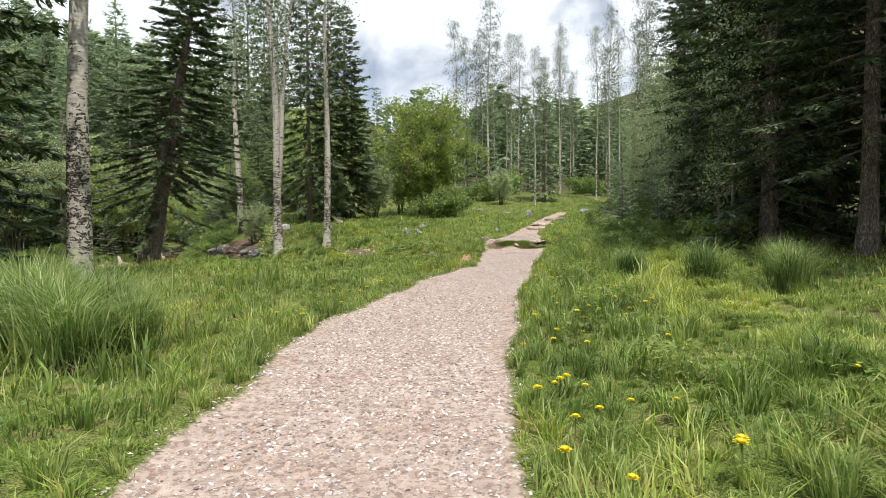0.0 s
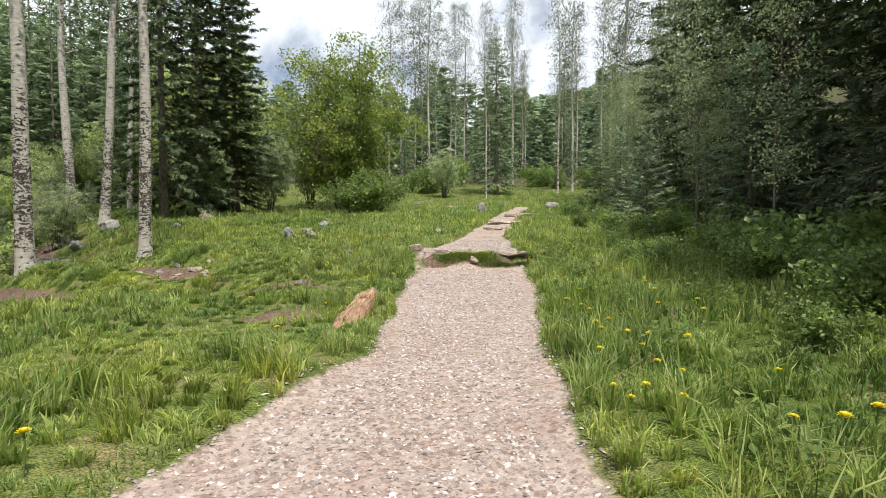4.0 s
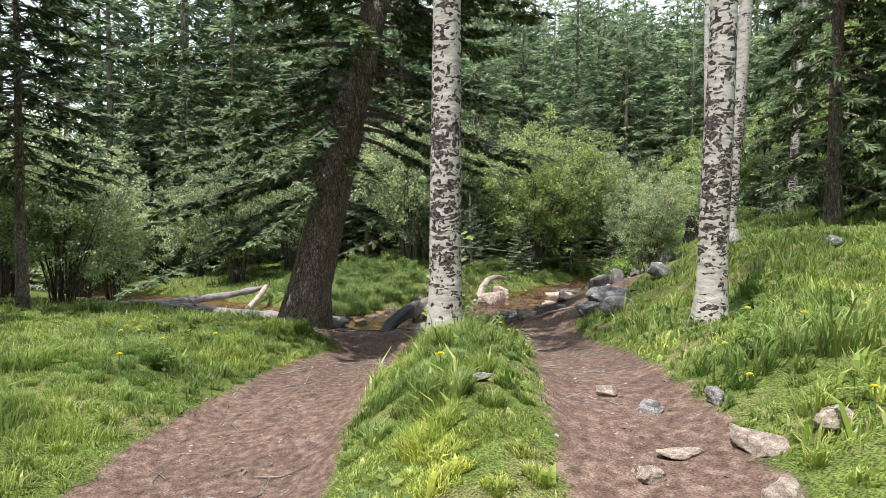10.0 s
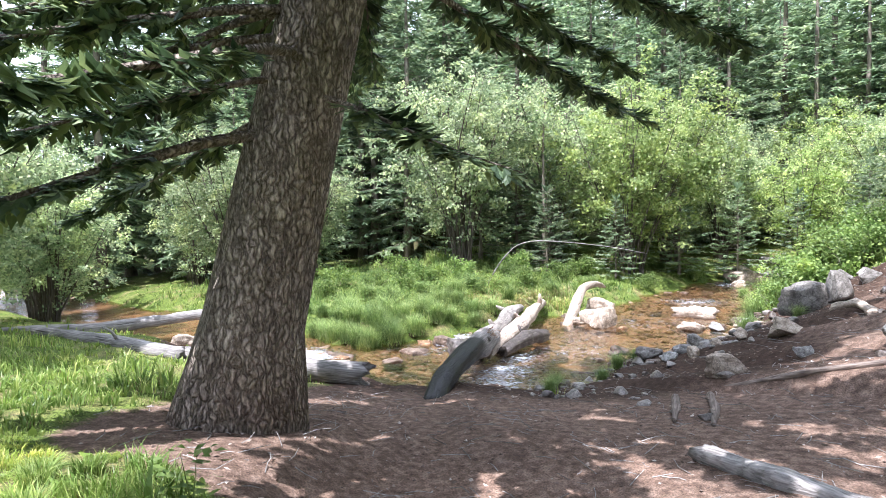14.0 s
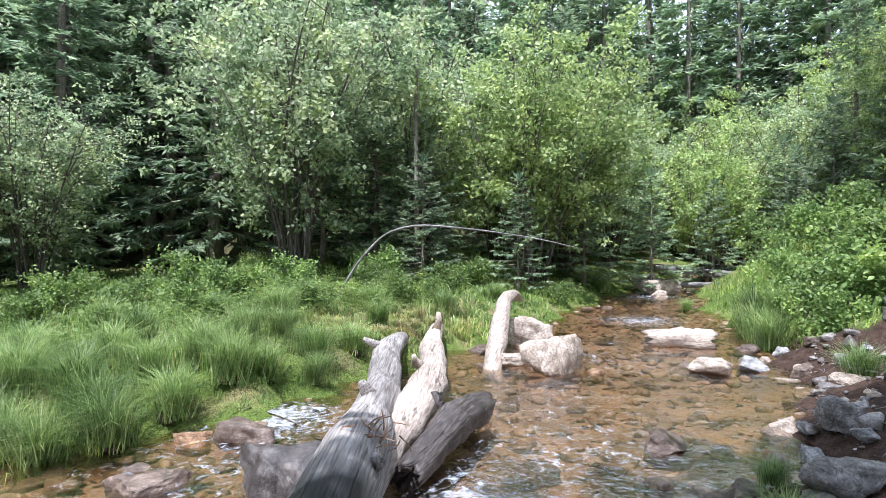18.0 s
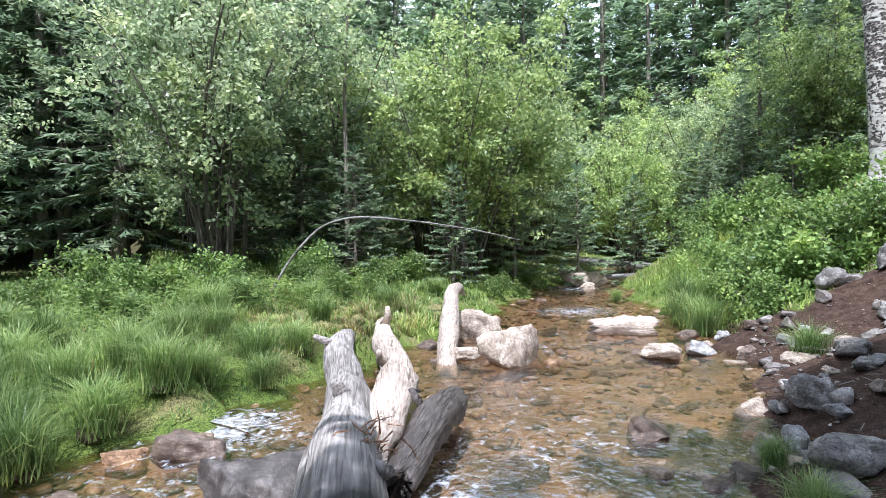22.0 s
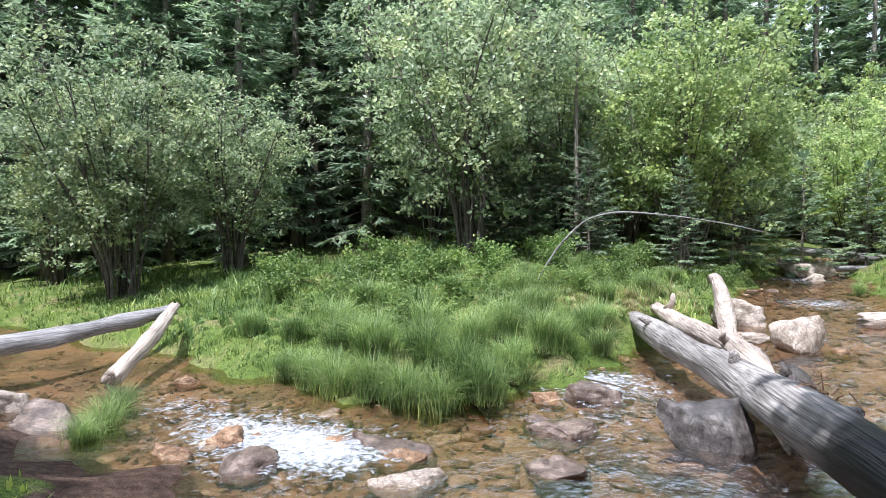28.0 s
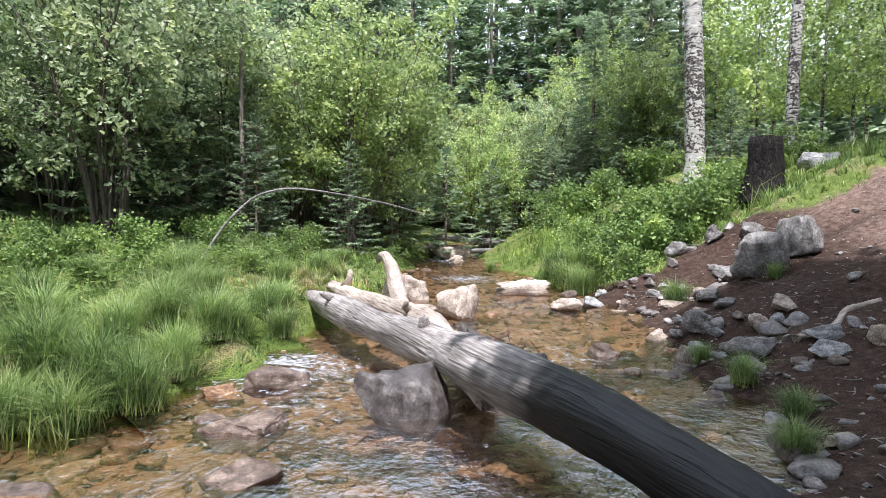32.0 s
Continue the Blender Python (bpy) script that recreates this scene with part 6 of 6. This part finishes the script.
def along(r, pts, n, off):
    pts = np.asarray(pts, float)
    seg = np.linalg.norm(np.diff(pts, axis=0), axis=1)
    c = np.concatenate([[0], np.cumsum(seg)])
    s = r.uniform(0, c[-1], n)
    x, y = np.interp(s, c, pts[:, 0]), np.interp(s, c, pts[:, 1])
    a = r.uniform(0, 2 * np.pi, n)
    d = off(n)
    return x + np.cos(a) * d, y + np.sin(a) * d, d


def tone(x, y):
    return 0.5 + 0.5 * np.sin(x * 0.8 + 1.3 * np.sin(y * 0.6 + 1)) * np.sin(y * 0.9 + 0.7 * np.sin(x * 1.1))


def meadow(name, label, r, pts, n, off, hmin, hmax, mat, zones=0.35, wide=1.0, keep=None, patches=1.0):
    x, y, d = along(r, pts, n, off)
    # blades gather in tufts
    kx, ky = np.floor(x / 0.24), np.floor(y / 0.24)
    rnd = lambda a_, b_: np.modf(np.abs(np.sin(kx * a_ + ky * b_) * 43758.5))[0]
    tx_, ty_ = (kx + rnd(12.99, 78.23)) * 0.24, (ky + rnd(39.35, 11.13)) * 0.24
    pull = 0.5 * (rnd(7.31, 3.77) > 0.35)
    away = np.arctan2(y - ty_, x - tx_)
    x, y = x + (tx_ - x) * pull, y + (ty_ - y) * pull
    lush = 0.55 + 0.9 * rnd(5.17, 9.41) ** 1.5
    z, gr, so, bd, sd_, ss, lv = land(x, y)
    ok = (gr < zones) & (so < zones * 0.9 + 0.25 * r.uniform(0, 1, n)) & (bd < 0.2) & (sd_ > 0.02)
    if keep is not None:
        ok &= keep(x, y, sd_, ss)
    x, y, d, z, away, lush = x[ok], y[ok], d[ok], z[ok], away[ok], lush[ok]
    f = tone(x, y)
    edge = np.clip((gr[ok] + so[ok]) * 2.0, 0, 1)
    f = f * (0.45 + 0.55 * (0.5 + 0.5 * np.sin(x * 4.1 + 2 * np.sin(y * 2.9)) * np.sin(y * 3.7 + np.sin(x * 2.2))))
    h = (hmin + (hmax - hmin) * f * r.uniform(0.3, 1.2, len(x))) * (1 - 0.55 * edge) * r.uniform(0.55, 1.15, len(x)) * lush
    left = np.interp(y, TRAIL_Y, TRAIL_X) - x
    h = h * np.where((left > 0.9) & (y > 11) & (x > -3.2), 0.78, 1.0)
    h = h * (1 + patches * 0.9 * (np.sin(x * 2.3 + 3 * np.sin(y * 0.9)) * np.sin(y * 2.7 + 2 * np.sin(x * 1.3)) > 0.62))
    w = (0.0026 + 0.00085 * np.clip(d, 0, 14)) * wide * r.uniform(0.7, 1.4, len(x))
    g = Geo()
    blades(g, r, x, y, h, w, r.uniform(0.15, 0.95, len(x)), z, 0.6, away)
    return tagged(new(name, g.mesh(name, mat, False)), label, "grass", kind="stuff")


M_DRY = leaf_mat("dry_grass", (0.20, 0.16, 0.07), (0.30, 0.25, 0.12), (0.42, 0.36, 0.19), 0.3, 0.6, 0.1)
rg = np.random.default_rng(11)
near_trail = [(-1.0, -2.0), (-0.6, 3), (0.2, 10), (1.6, 17), (2.7, 22), (3.6, 26)]
far_trail = [(3.0, 23), (5, 31), (7.5, 39), (9.5, 45), (13, 53)]
bend = [(1.8, 19.5), (-1.5, 21.5), (-4.5, 22.0), (-7.0, 22.8), (-9.0, 23.2), (-12, 22.5)]
meadow("meadow_grass", "lush green meadow grass along the gravel trail", rg, near_trail, 150000, lambda n: 0.9 + rg.exponential(2.6, n), 0.07, 0.42, M_GRASS)
meadow("upper_meadow_grass", "green meadow grass beside the upper trail", rg, far_trail, 50000, lambda n: 0.7 + rg.exponential(5.0, n), 0.14, 0.38, M_GRASS, wide=1.7)
meadow("path_grass", "short green grass between the dirt paths", rg, bend, 150000, lambda n: rg.exponential(2.7, n), 0.06, 0.26, M_GRASS, wide=1.0)
meadow("hill_grass", "grass on the rise beyond the dirt path", rg, [(-1, 25), (-5, 28), (-3, 34), (1, 36)], 45000, lambda n: rg.exponential(3.4, n), 0.10, 0.28, M_GRASS, wide=1.8)
meadow("dry_grass", "straw-coloured dead grass among the green", rg, near_trail + bend, 52000, lambda n: 0.5 + rg.exponential(2.4, n), 0.04, 0.19, M_DRY, zones=0.6)
meadow("glade_grass", "grass of the shaded glade by the slim fir", rg, [(-10, 20.5), (-15, 20), (-18, 21)], 36000, lambda n: rg.exponential(2.4, n), 0.08, 0.24, M_GRASS, wide=1.6)
far_bank = [(-24.5, 27.0), (-21.3, 27.6), (-19.6, 29.6), (-19.4, 32.0), (-20.8, 34.8), (-22.2, 38), (-23.0, 42)]
meadow("stream_bank_grass", "lush grass on the far stream bank", rg, far_bank, 64000, lambda n: rg.exponential(2.2, n), 0.06, 0.24, M_SEDGE, wide=1.6, patches=0.3, keep=lambda x, y, d, s: s < 0)
meadow("tall_bank_grass", "tall bright grass standing above the far bank turf", rg, far_bank, 12000, lambda n: rg.exponential(2.2, n), 0.15, 0.45, M_GRASS, wide=1.3, patches=0.3, keep=lambda x, y, d, s: (s < 0) & (d > 0.7) & (tone(x * 2.1, y * 2.3) > 0.52))
meadow("dead_bank_grass", "dry straw-coloured grass by the log tips", rg, [(-19.6, 30.6), (-19.3, 31.8), (-20.2, 33.2)], 7000, lambda n: rg.exponential(0.7, n), 0.08, 0.24, M_DRY, wide=1.5, keep=lambda x, y, d, s: s < 0)
meadow("near_bank_grass", "grass under the herbs on the near bank", rg, [(-17.0, 37.6), (-15.9, 36.2), (-14.5, 36.5), (-13, 38), (-11, 40)], 16000, lambda n: rg.exponential(1.0, n), 0.15, 0.42, M_GRASS, zones=0.7, wide=1.8, keep=lambda x, y, d, s: (s > 0) & (y > 34.6))

meadow("slope_grass", "thin grass and herbs on the slope by the stump", rg, [(-14.0, 38.5), (-12.5, 36.5), (-10.5, 36.5), (-9.0, 33.5)], 26000, lambda n: rg.exponential(1.6, n), 0.06, 0.26, M_SEDGE, zones=0.5, wide=1.7, keep=lambda x, y, d, s: s > 0)
meadow("verge_grass", "fine green grass beside the dirt path", rg, [(-4.0, 18.8), (-7, 20.2), (-9.5, 21.9), (-11.0, 23.0)], 60000, lambda n: rg.exponential(1.3, n), 0.08, 0.30, M_GRASS, wide=0.9)
meadow("island_grass", "fine green grass between the two dirt paths", rg, [(-3.8, 21.8), (-5.2, 22.6), (-6.3, 23.4), (-7.3, 24.2)], 24000, lambda n: rg.exponential(0.6, n), 0.06, 0.22, M_GRASS, wide=0.9)
meadow("short_turf", "short dense turf left of the trail", rg, [(-0.6, 14), (-0.5, 18), (-0.9, 22), (-1.5, 25)], 190000, lambda n: rg.exponential(1.9, n), 0.05, 0.16, M_GRASS, wide=0.95, patches=0.4)
meadow("clearing_grass", "rough grass of the clearing behind the willows", rg, [(-24.5, 27.8), (-29, 27.2), (-27, 31), (-25, 34.5)], 30000, lambda n: rg.exponential(1.9, n), 0.10, 0.36, M_SEDGE, wide=2.2, keep=lambda x, y, d, s: s < 0)
meadow("upper_bank_grass", "grass on the near bank of the upper stream", rg, [(-17.3, 39.5), (-17.2, 42.5), (-18.2, 46)], 13000, lambda n: rg.exponential(0.9, n), 0.10, 0.36, M_GRASS, zones=0.6, wide=2.0, keep=lambda x, y, d, s: s > 0)
meadow("right_meadow_grass", "tall lush grass right of the gravel trail", rg, [(2.2, 1.5), (3.0, 5), (3.8, 9), (5.0, 14)], 60000, lambda n: rg.exponential(1.5, n), 0.10, 0.36, M_GRASS, wide=1.2)
n = 6500
x, y = rg.uniform(1.95, 3.95, n), rg.normal(22.10, 0.05, n)
g = Geo()
lush_ = 0.5 + 0.5 * np.sin(x * 6.1 + 1.0) * np.sin(x * 2.3)
blades(g, rg, x, y, rg.uniform(0.05, 0.15, n) * (0.45 + lush_), np.full(n, 0.004), rg.uniform(0.4, 1.3, n))
tagged(new("step_grass", g.mesh("step_grass", M_GRASS, False)), "grass growing on the face of the trail step", "grass", kind="stuff")

# sedge tufts
tufts = []
for i in range(3):
    r = np.random.default_rng(400 + i)
    n = 620
    g = Geo()
    rad = np.abs(r.normal(0, 0.10, n))
    a = r.uniform(0, 6.28, n)
    h = r.uniform(0.34, 0.80, n)
    blades(g, r, rad * np.cos(a), rad * np.sin(a), h, np.full(n, 0.0045), r.uniform(0.2, 1.1, n), np.zeros(n), 0.75)
    t_ = tagged(new("sedge_tuft"), "arching tuft of long bright green sedge", "grass tuft", "sedge tufts")
    part("foliage", g, (M_TUFT, M_SEDGE, M_TUFT)[i], t_, smooth=False)
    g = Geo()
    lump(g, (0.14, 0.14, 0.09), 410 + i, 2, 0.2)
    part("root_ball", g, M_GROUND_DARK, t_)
    tufts.append(t_)
EDGE_TUFTS = [
    (-18.35, 27.45, 1.15), (-18.15, 27.85, 1.1), (-18.7, 27.3, 1.2), (-19.1, 27.2, 1.1),
    (-18.6, 27.9, 1.25), (-18.35, 28.4, 1.1), (-18.45, 28.95, 1.2), (-19.0, 27.8, 1.2),
    (-19.5, 27.0, 1.1), (-20.0, 26.95, 1.0), (-20.6, 26.95, 1.0), (-18.95, 28.4, 1.1),
    (-19.6, 27.5, 1.3), (-20.2, 27.6, 1.1), (-20.9, 27.8, 1.2), (-19.7, 28.3, 1.2),
    (-20.6, 28.8, 1.2), (-19.4, 30.0, 1.0), (-20.2, 30.4, 1.2), (-21.0, 31.3, 1.1),
    (-20.6, 32.3, 1.1),
]
BANK_TUFTS = [
    (-21.6, 33.5, 1.2), (-21.3, 30.0, 1.1), (-22.0, 28.8, 1.2), (-19.55, 27.45, 1.0),
    (-19.2, 27.9, 1.15), (-19.0, 28.9, 1.2), (-18.55, 29.35, 1.0), (-18.75, 30.05, 1.15),
    (-18.95, 30.7, 1.0), (-19.9, 27.2, 0.9), (-20.3, 27.4, 1.0), (-19.3, 29.5, 1.1),
    (-19.6, 31.6, 1.0), (-20.0, 33.3, 1.0), (-20.7, 35.4, 0.9), (-16.3, 36.6, 1.2),
    (-16.6, 37.4, 1.2), (-15.9, 35.9, 1.1), (-16.1, 37.0, 1.0), (-14.35, 33.35, 0.7),
    (-18.6, 39.4, 0.8),
]
OTHER_TUFTS = [
    (-14.0, 29.75, 0.45), (-13.75, 29.2, 0.4), (-13.9, 28.5, 0.45), (-13.4, 28.0, 0.4), (-14.25, 30.4, 0.35), (-13.2, 33.0, 0.4),
    (-20.1, 25.0, 0.9), (-20.7, 25.2, 0.8), (-19.7, 24.8, 0.7), (-21.6, 41.0, 1.0),
    (-21.2, 27.3, 0.9), (-18.3, 29.8, 0.8), (-22.0, 27.0, 0.9), (-22.6, 39.5, 1.1),
    (-3.0, 4.6, 1.3), (-3.5, 5.1, 1.5), (-3.3, 5.7, 1.4), (-4.1, 5.6, 1.5),
    (-4.6, 6.4, 1.5), (-3.9, 6.3, 1.3), (-2.8, 5.2, 1.1), (-5.0, 7.4, 1.4),
    (3.9, 8.6, 1.2), (4.6, 7.6, 1.2), (5.2, 8.8, 1.1), (3.4, 10.6, 1.0),
]
for k, (x, y, s) in enumerate(EDGE_TUFTS + BANK_TUFTS + OTHER_TUFTS):
    plant(tufts[k % 3], x, y, s * (0.74 if x < -17 else 1.0), k * 50, sink=0.0)

# broad-leaved herbs, too many to count
g = Geo()
k = 0
while k < 520:
    if k < 210:
        y = rg.uniform(0.5, 24)
        x = np.interp(y, TRAIL_Y, TRAIL_X) + 1.6 + rg.exponential(2.2)
    elif k < 260:
        x, y = rg.uniform(-11, 0), rg.uniform(20.5, 27)
    else:
        y = rg.uniform(27.8, 41)
        x = np.interp(y, [29, 32, 35, 41], [-20.2, -20.2, -21.6, -23]) - rg.exponential(1.5)
    q = land(np.array([x]), np.array([y]))
    k += 1
    if q[1][0] > 0.2 or q[2][0] > 0.3 or q[3][0] > 0.1:
        continue
    n, s_ = 40, rg.uniform(0.35, 1.0) * (1.3 if k > 260 else 1.0)
    a = rg.uniform(0, 6.28, n)
    p = np.stack([x + 0.11 * s_ * rg.standard_normal(n), y + 0.11 * s_ * rg.standard_normal(n), q[0][0] + rg.uniform(0.03, 0.34, n) * s_], -1)
    w = unit(np.stack([np.cos(a), np.sin(a), rg.uniform(-0.3, 0.5, n)], -1))
    kites(g, p, w, unit(np.cross(w, [0.1, 0.2, 1.0])), rg.uniform(0.05, 0.11, n) * s_, rg.uniform(0.016, 0.036, n) * s_, 0.3)
    for j in range(5):
        e = rg.standard_normal(3) * [0.09, 0.09, 0] * s_ + [0, 0, 0.3 * s_]
        b0 = np.array([x, y, q[0][0] - 0.02])
        tube(g, [b0, b0 + e * 0.55, b0 + e], [0.003, 0.0025, 0.0015], 3, False)
tagged(new("meadow_herbs", g.mesh("meadow_herbs", M_HERB, False)), "broad-leaved green herbs among the meadow grass", "herbs", kind="stuff")

# dandelions
M_YELLOW = leaf_mat("dandelion_petals", (0.80, 0.62, 0.015), (0.88, 0.74, 0.025), (0.92, 0.82, 0.05), 0.25, 0.6, 0.05)
flower = tagged(new("dandelion"), "yellow dandelion in the grass", "flower", "dandelions")
g = Geo()
tube(g, [(0, 0, -0.02), (0.01, 0, 0.07), (0.012, 0.004, 0.15)], [0.003, 0.0025, 0.0025], 5, False)
part("stalk", g, M_HERB, flower)
g = Geo()
n = 52
a = np.arange(n) * 2.4
w = unit(np.stack([np.cos(a), np.sin(a), np.linspace(0.15, 1.6, n)], -1))
kites(g, np.tile([0.012, 0.004, 0.148], (n, 1)), w, unit(np.cross(w, [0.05, 0.02, 1.0])), np.linspace(0.025, 0.018, n), 0.0055, 0.1)
part("flower_head", g, M_YELLOW, flower, smooth=False)
k = 0
while k < 230:
    k += 1
    if k > 150:
        y = rg.uniform(2.5, 17)
        x = np.interp(y, TRAIL_Y, TRAIL_X) + 1.1 + rg.exponential(0.9)
    elif k < 50:
        y = rg.uniform(1.5, 24)
        x = np.interp(y, TRAIL_Y, TRAIL_X) + 1.15 + rg.exponential(0.7)
    elif k < 75:
        y = rg.uniform(5, 22)
        x = np.interp(y, TRAIL_Y, TRAIL_X) - 1.2 - rg.exponential(0.5)
    elif k < 84:
        x, y = 4.0 + rg.uniform(-0.15, 0.25), 22.1 + rg.uniform(-0.2, 0.4)
    elif k < 95:
        x, y = rg.normal(1.2, 0.5), rg.normal(25.5, 0.5)
    else:
        x, y = rg.uniform(-10, 0.5), rg.uniform(20.5, 26)
    q = land(np.array([x]), np.array([y]))
    if q[1][0] > 0.3 or q[2][0] > 0.5:
        continue
    plant(flower, x, y, rg.uniform(1.1, 1.6), rg.uniform(0, 360), sink=0.0, tall=0.85)


# gravel chips and soil litter
def chips(name, label, x, y, z, size, mat, r, flat=0.5, category="gravel"):
    n = len(x)
    oct_v = np.array([(1, 0, 0), (0, 1, 0), (-1, 0, 0), (0, -1, 0), (0, 0, 1), (0, 0, -1)], float)
    oct_t = np.array([(0, 1, 4), (1, 2, 4), (2, 3, 4), (3, 0, 4), (1, 0, 5), (2, 1, 5), (3, 2, 5), (0, 3, 5)])
    a = r.uniform(0, 6.28, n)
    c, s = np.cos(a), np.sin(a)
    sc = size[:, None] * np.stack([r.uniform(0.7, 1.5, n), r.uniform(0.5, 1.0, n), r.uniform(0.25, 0.6, n) * flat * 2], -1)
    v = oct_v[None] * sc[:, None, :] * r.uniform(0.7, 1.2, (n, 6, 1))
    tilt = r.uniform(-0.5, 0.5, n)[:, None]
    v = np.stack([v[..., 0] * c[:, None] - v[..., 1] * s[:, None], v[..., 0] * s[:, None] + v[..., 1] * c[:, None], v[..., 2] + tilt * v[..., 0]], -1)
    v += np.stack([x, y, z], -1)[:, None]
    g = Geo()
    g.add(v.reshape(-1, 3), (np.arange(n)[:, None, None] * 6 + oct_t[None]).reshape(-1, 3))
    return tagged(new(name, g.mesh(name, mat, False)), label, category, kind="stuff")


def chip_mat(name, stops):
    m, n, l, b, out = node_mat(name)
    geo_ = n.new("ShaderNodeNewGeometry")
    c = ramp_of(n, l, geo_.outputs["Random Per Island"], stops)
    f = tex(n, l, "ShaderNodeTexNoise", scale=90, detail=3)
    l.new(mixed(n, l, 0.4, c, ramp_of(n, l, f.outputs["Fac"], [(0.35, (0.6, 0.6, 0.6)), (0.65, (1.3, 1.3, 1.3))]), "MULTIPLY"), b.inputs["Base Color"])
    b.inputs["Roughness"].default_value = 0.9
    return m


M_CHIP = chip_mat("gravel_chips", [(0.0, (0.17, 0.135, 0.12)), (0.35, (0.29, 0.24, 0.218)), (0.7, (0.41, 0.36, 0.338)), (1.0, (0.64, 0.60, 0.575))])
M_PEB = chip_mat("soil_litter", [(0.0, (0.06, 0.04, 0.03)), (0.5, (0.15, 0.105, 0.08)), (0.85, (0.26, 0.2, 0.16)), (1.0, (0.45, 0.40, 0.36))])
M_BEDPEB = chip_mat("bed_pebbles", [(0.0, (0.05, 0.034, 0.023)), (0.4, (0.15, 0.10, 0.06)), (0.75, (0.28, 0.195, 0.12)), (1.0, (0.38, 0.33, 0.28))])
n = 84000
y = rg.uniform(0, 1, n) ** 1.0 * 27 - 1.0
x = np.interp(y, TRAIL_Y, TRAIL_X) + rg.uniform(-1.45, 1.45, n)
z, gr = land(x, y)[:2]
ok = gr > rg.uniform(0.05, 0.9, n)
chips("trail_gravel", "loose pinkish grey gravel chips on the trail", x[ok], y[ok], z[ok], (0.007 + 0.016 * rg.uniform(0, 1, ok.sum()) ** 1.4), M_CHIP, rg)
n = 24000
x, y = rg.uniform(-15.5, -3.0, n), rg.uniform(20, 37, n)
z, gr, so, bd = land(x, y)[:4]
ok = (so > rg.uniform(0.2, 1.0, n)) & (bd < 0.5)
chips("bank_pebbles", "small stones and crumbs of soil on the bare bank", x[ok], y[ok], z[ok], rg.uniform(0.004, 0.03, ok.sum()) * rg.uniform(0.4, 1, ok.sum()), M_PEB, rg, category="pebbles")
n = 16000
s = rg.uniform(4.5, 13, n)
ii_ = np.arange(len(STREAM))
cx, cy, hw, lv = (np.interp(s, ii_, STREAM[:, c]) for c in range(4))
x, y = cx + rg.uniform(-1.1, 1.1, n) * hw, cy + rg.uniform(-1, 1, n) * hw
z, gr, so, bd = land(x, y)[:4]
ok = bd > 0.3
chips("bed_pebbles", "orange-brown pebbles of the stream bed", x[ok], y[ok], z[ok], rg.uniform(0.012, 0.075, ok.sum()) * rg.uniform(0.5, 1, ok.sum()), M_BEDPEB, rg, category="pebbles")
# twigs on the soil
n = 3400
x, y = rg.uniform(-15.0, -4.0, n), rg.uniform(20, 37, n)
z, gr, so, bd = land(x, y)[:4]
ok = (so > 0.4) & (bd < 0.3)
g = Geo()
for X_, Y_, Z_ in zip(x[ok], y[ok], z[ok]):
    a, L = rg.uniform(0, 6.28), rg.uniform(0.05, 0.3)
    e = np.array([math.cos(a), math.sin(a), rg.uniform(-0.02, 0.08)]) * L
    p = np.array([X_, Y_, Z_ + 0.006])
    tube(g, [p, p + e * 0.5 + rg.normal(0, 0.01, 3), p + e], [0.004, 0.0035, 0.002], 3, False)
tagged(new("twigs", g.mesh("twigs", M_LOG, False)), "fine twigs and roots scattered on the bare soil", "twigs", kind="stuff")

# sapling with lobed leaves beside the aspen
maple = tagged(new("maple_sapling"), "leafy bright green maple sapling beside the aspen", "sapling")
r = np.random.default_rng(77)
lobes = []
for k in range(11):
    a = -2.2 + 4.4 * k / 10
    rad = (0.55, 0.38, 0.85, 0.5, 0.95, 0.62)[min(k, 10 - k)]
    lobes.append((math.sin(a) * rad, math.cos(a) * rad + 0.15, 0.06 * abs(math.sin(a))))
g = Geo()
g.add([(0, 0, 0)] + lobes, [(0, k + 1, k + 2) for k in range(10)])
leaf_mesh = g.mesh("leaf", M_LEAF_BRIGHT, False)
for st in range(15):
    tipv = np.array([r.uniform(-0.3, 0.5), r.uniform(-0.1, 0.4), r.uniform(0.35, 1.35)])
    pts = stem_curve(r, np.array([0.03 * st - 0.1, 0, -0.05]), tipv, 0.2)
    g = Geo()
    tube(g, pts, np.linspace(0.008, 0.002, 7), 5, False)
    twig = part("stem", g, M_GREYBARK, maple)
    for j in range(25):
        p = pts[r.integers(1, 7)] + r.normal(0, 0.11, 3)
        p[0], p[1] = max(p[0], -0.34 + 0.06 * (j % 3)), min(max(p[1], -0.1), 0.42)
        ob = new("leaf", leaf_mesh)
        ob.parent = twig
        s_ = r.uniform(0.05, 0.11)
        ob.matrix_basis = pose(*p, r.uniform(-55, 35), r.uniform(-40, 40), r.uniform(0, 360)) @ Matrix.Diagonal((s_, s_, s_, 1))
maple.matrix_basis = pose(-7.42, 24.08, ground_z(-7.42, 24.08))
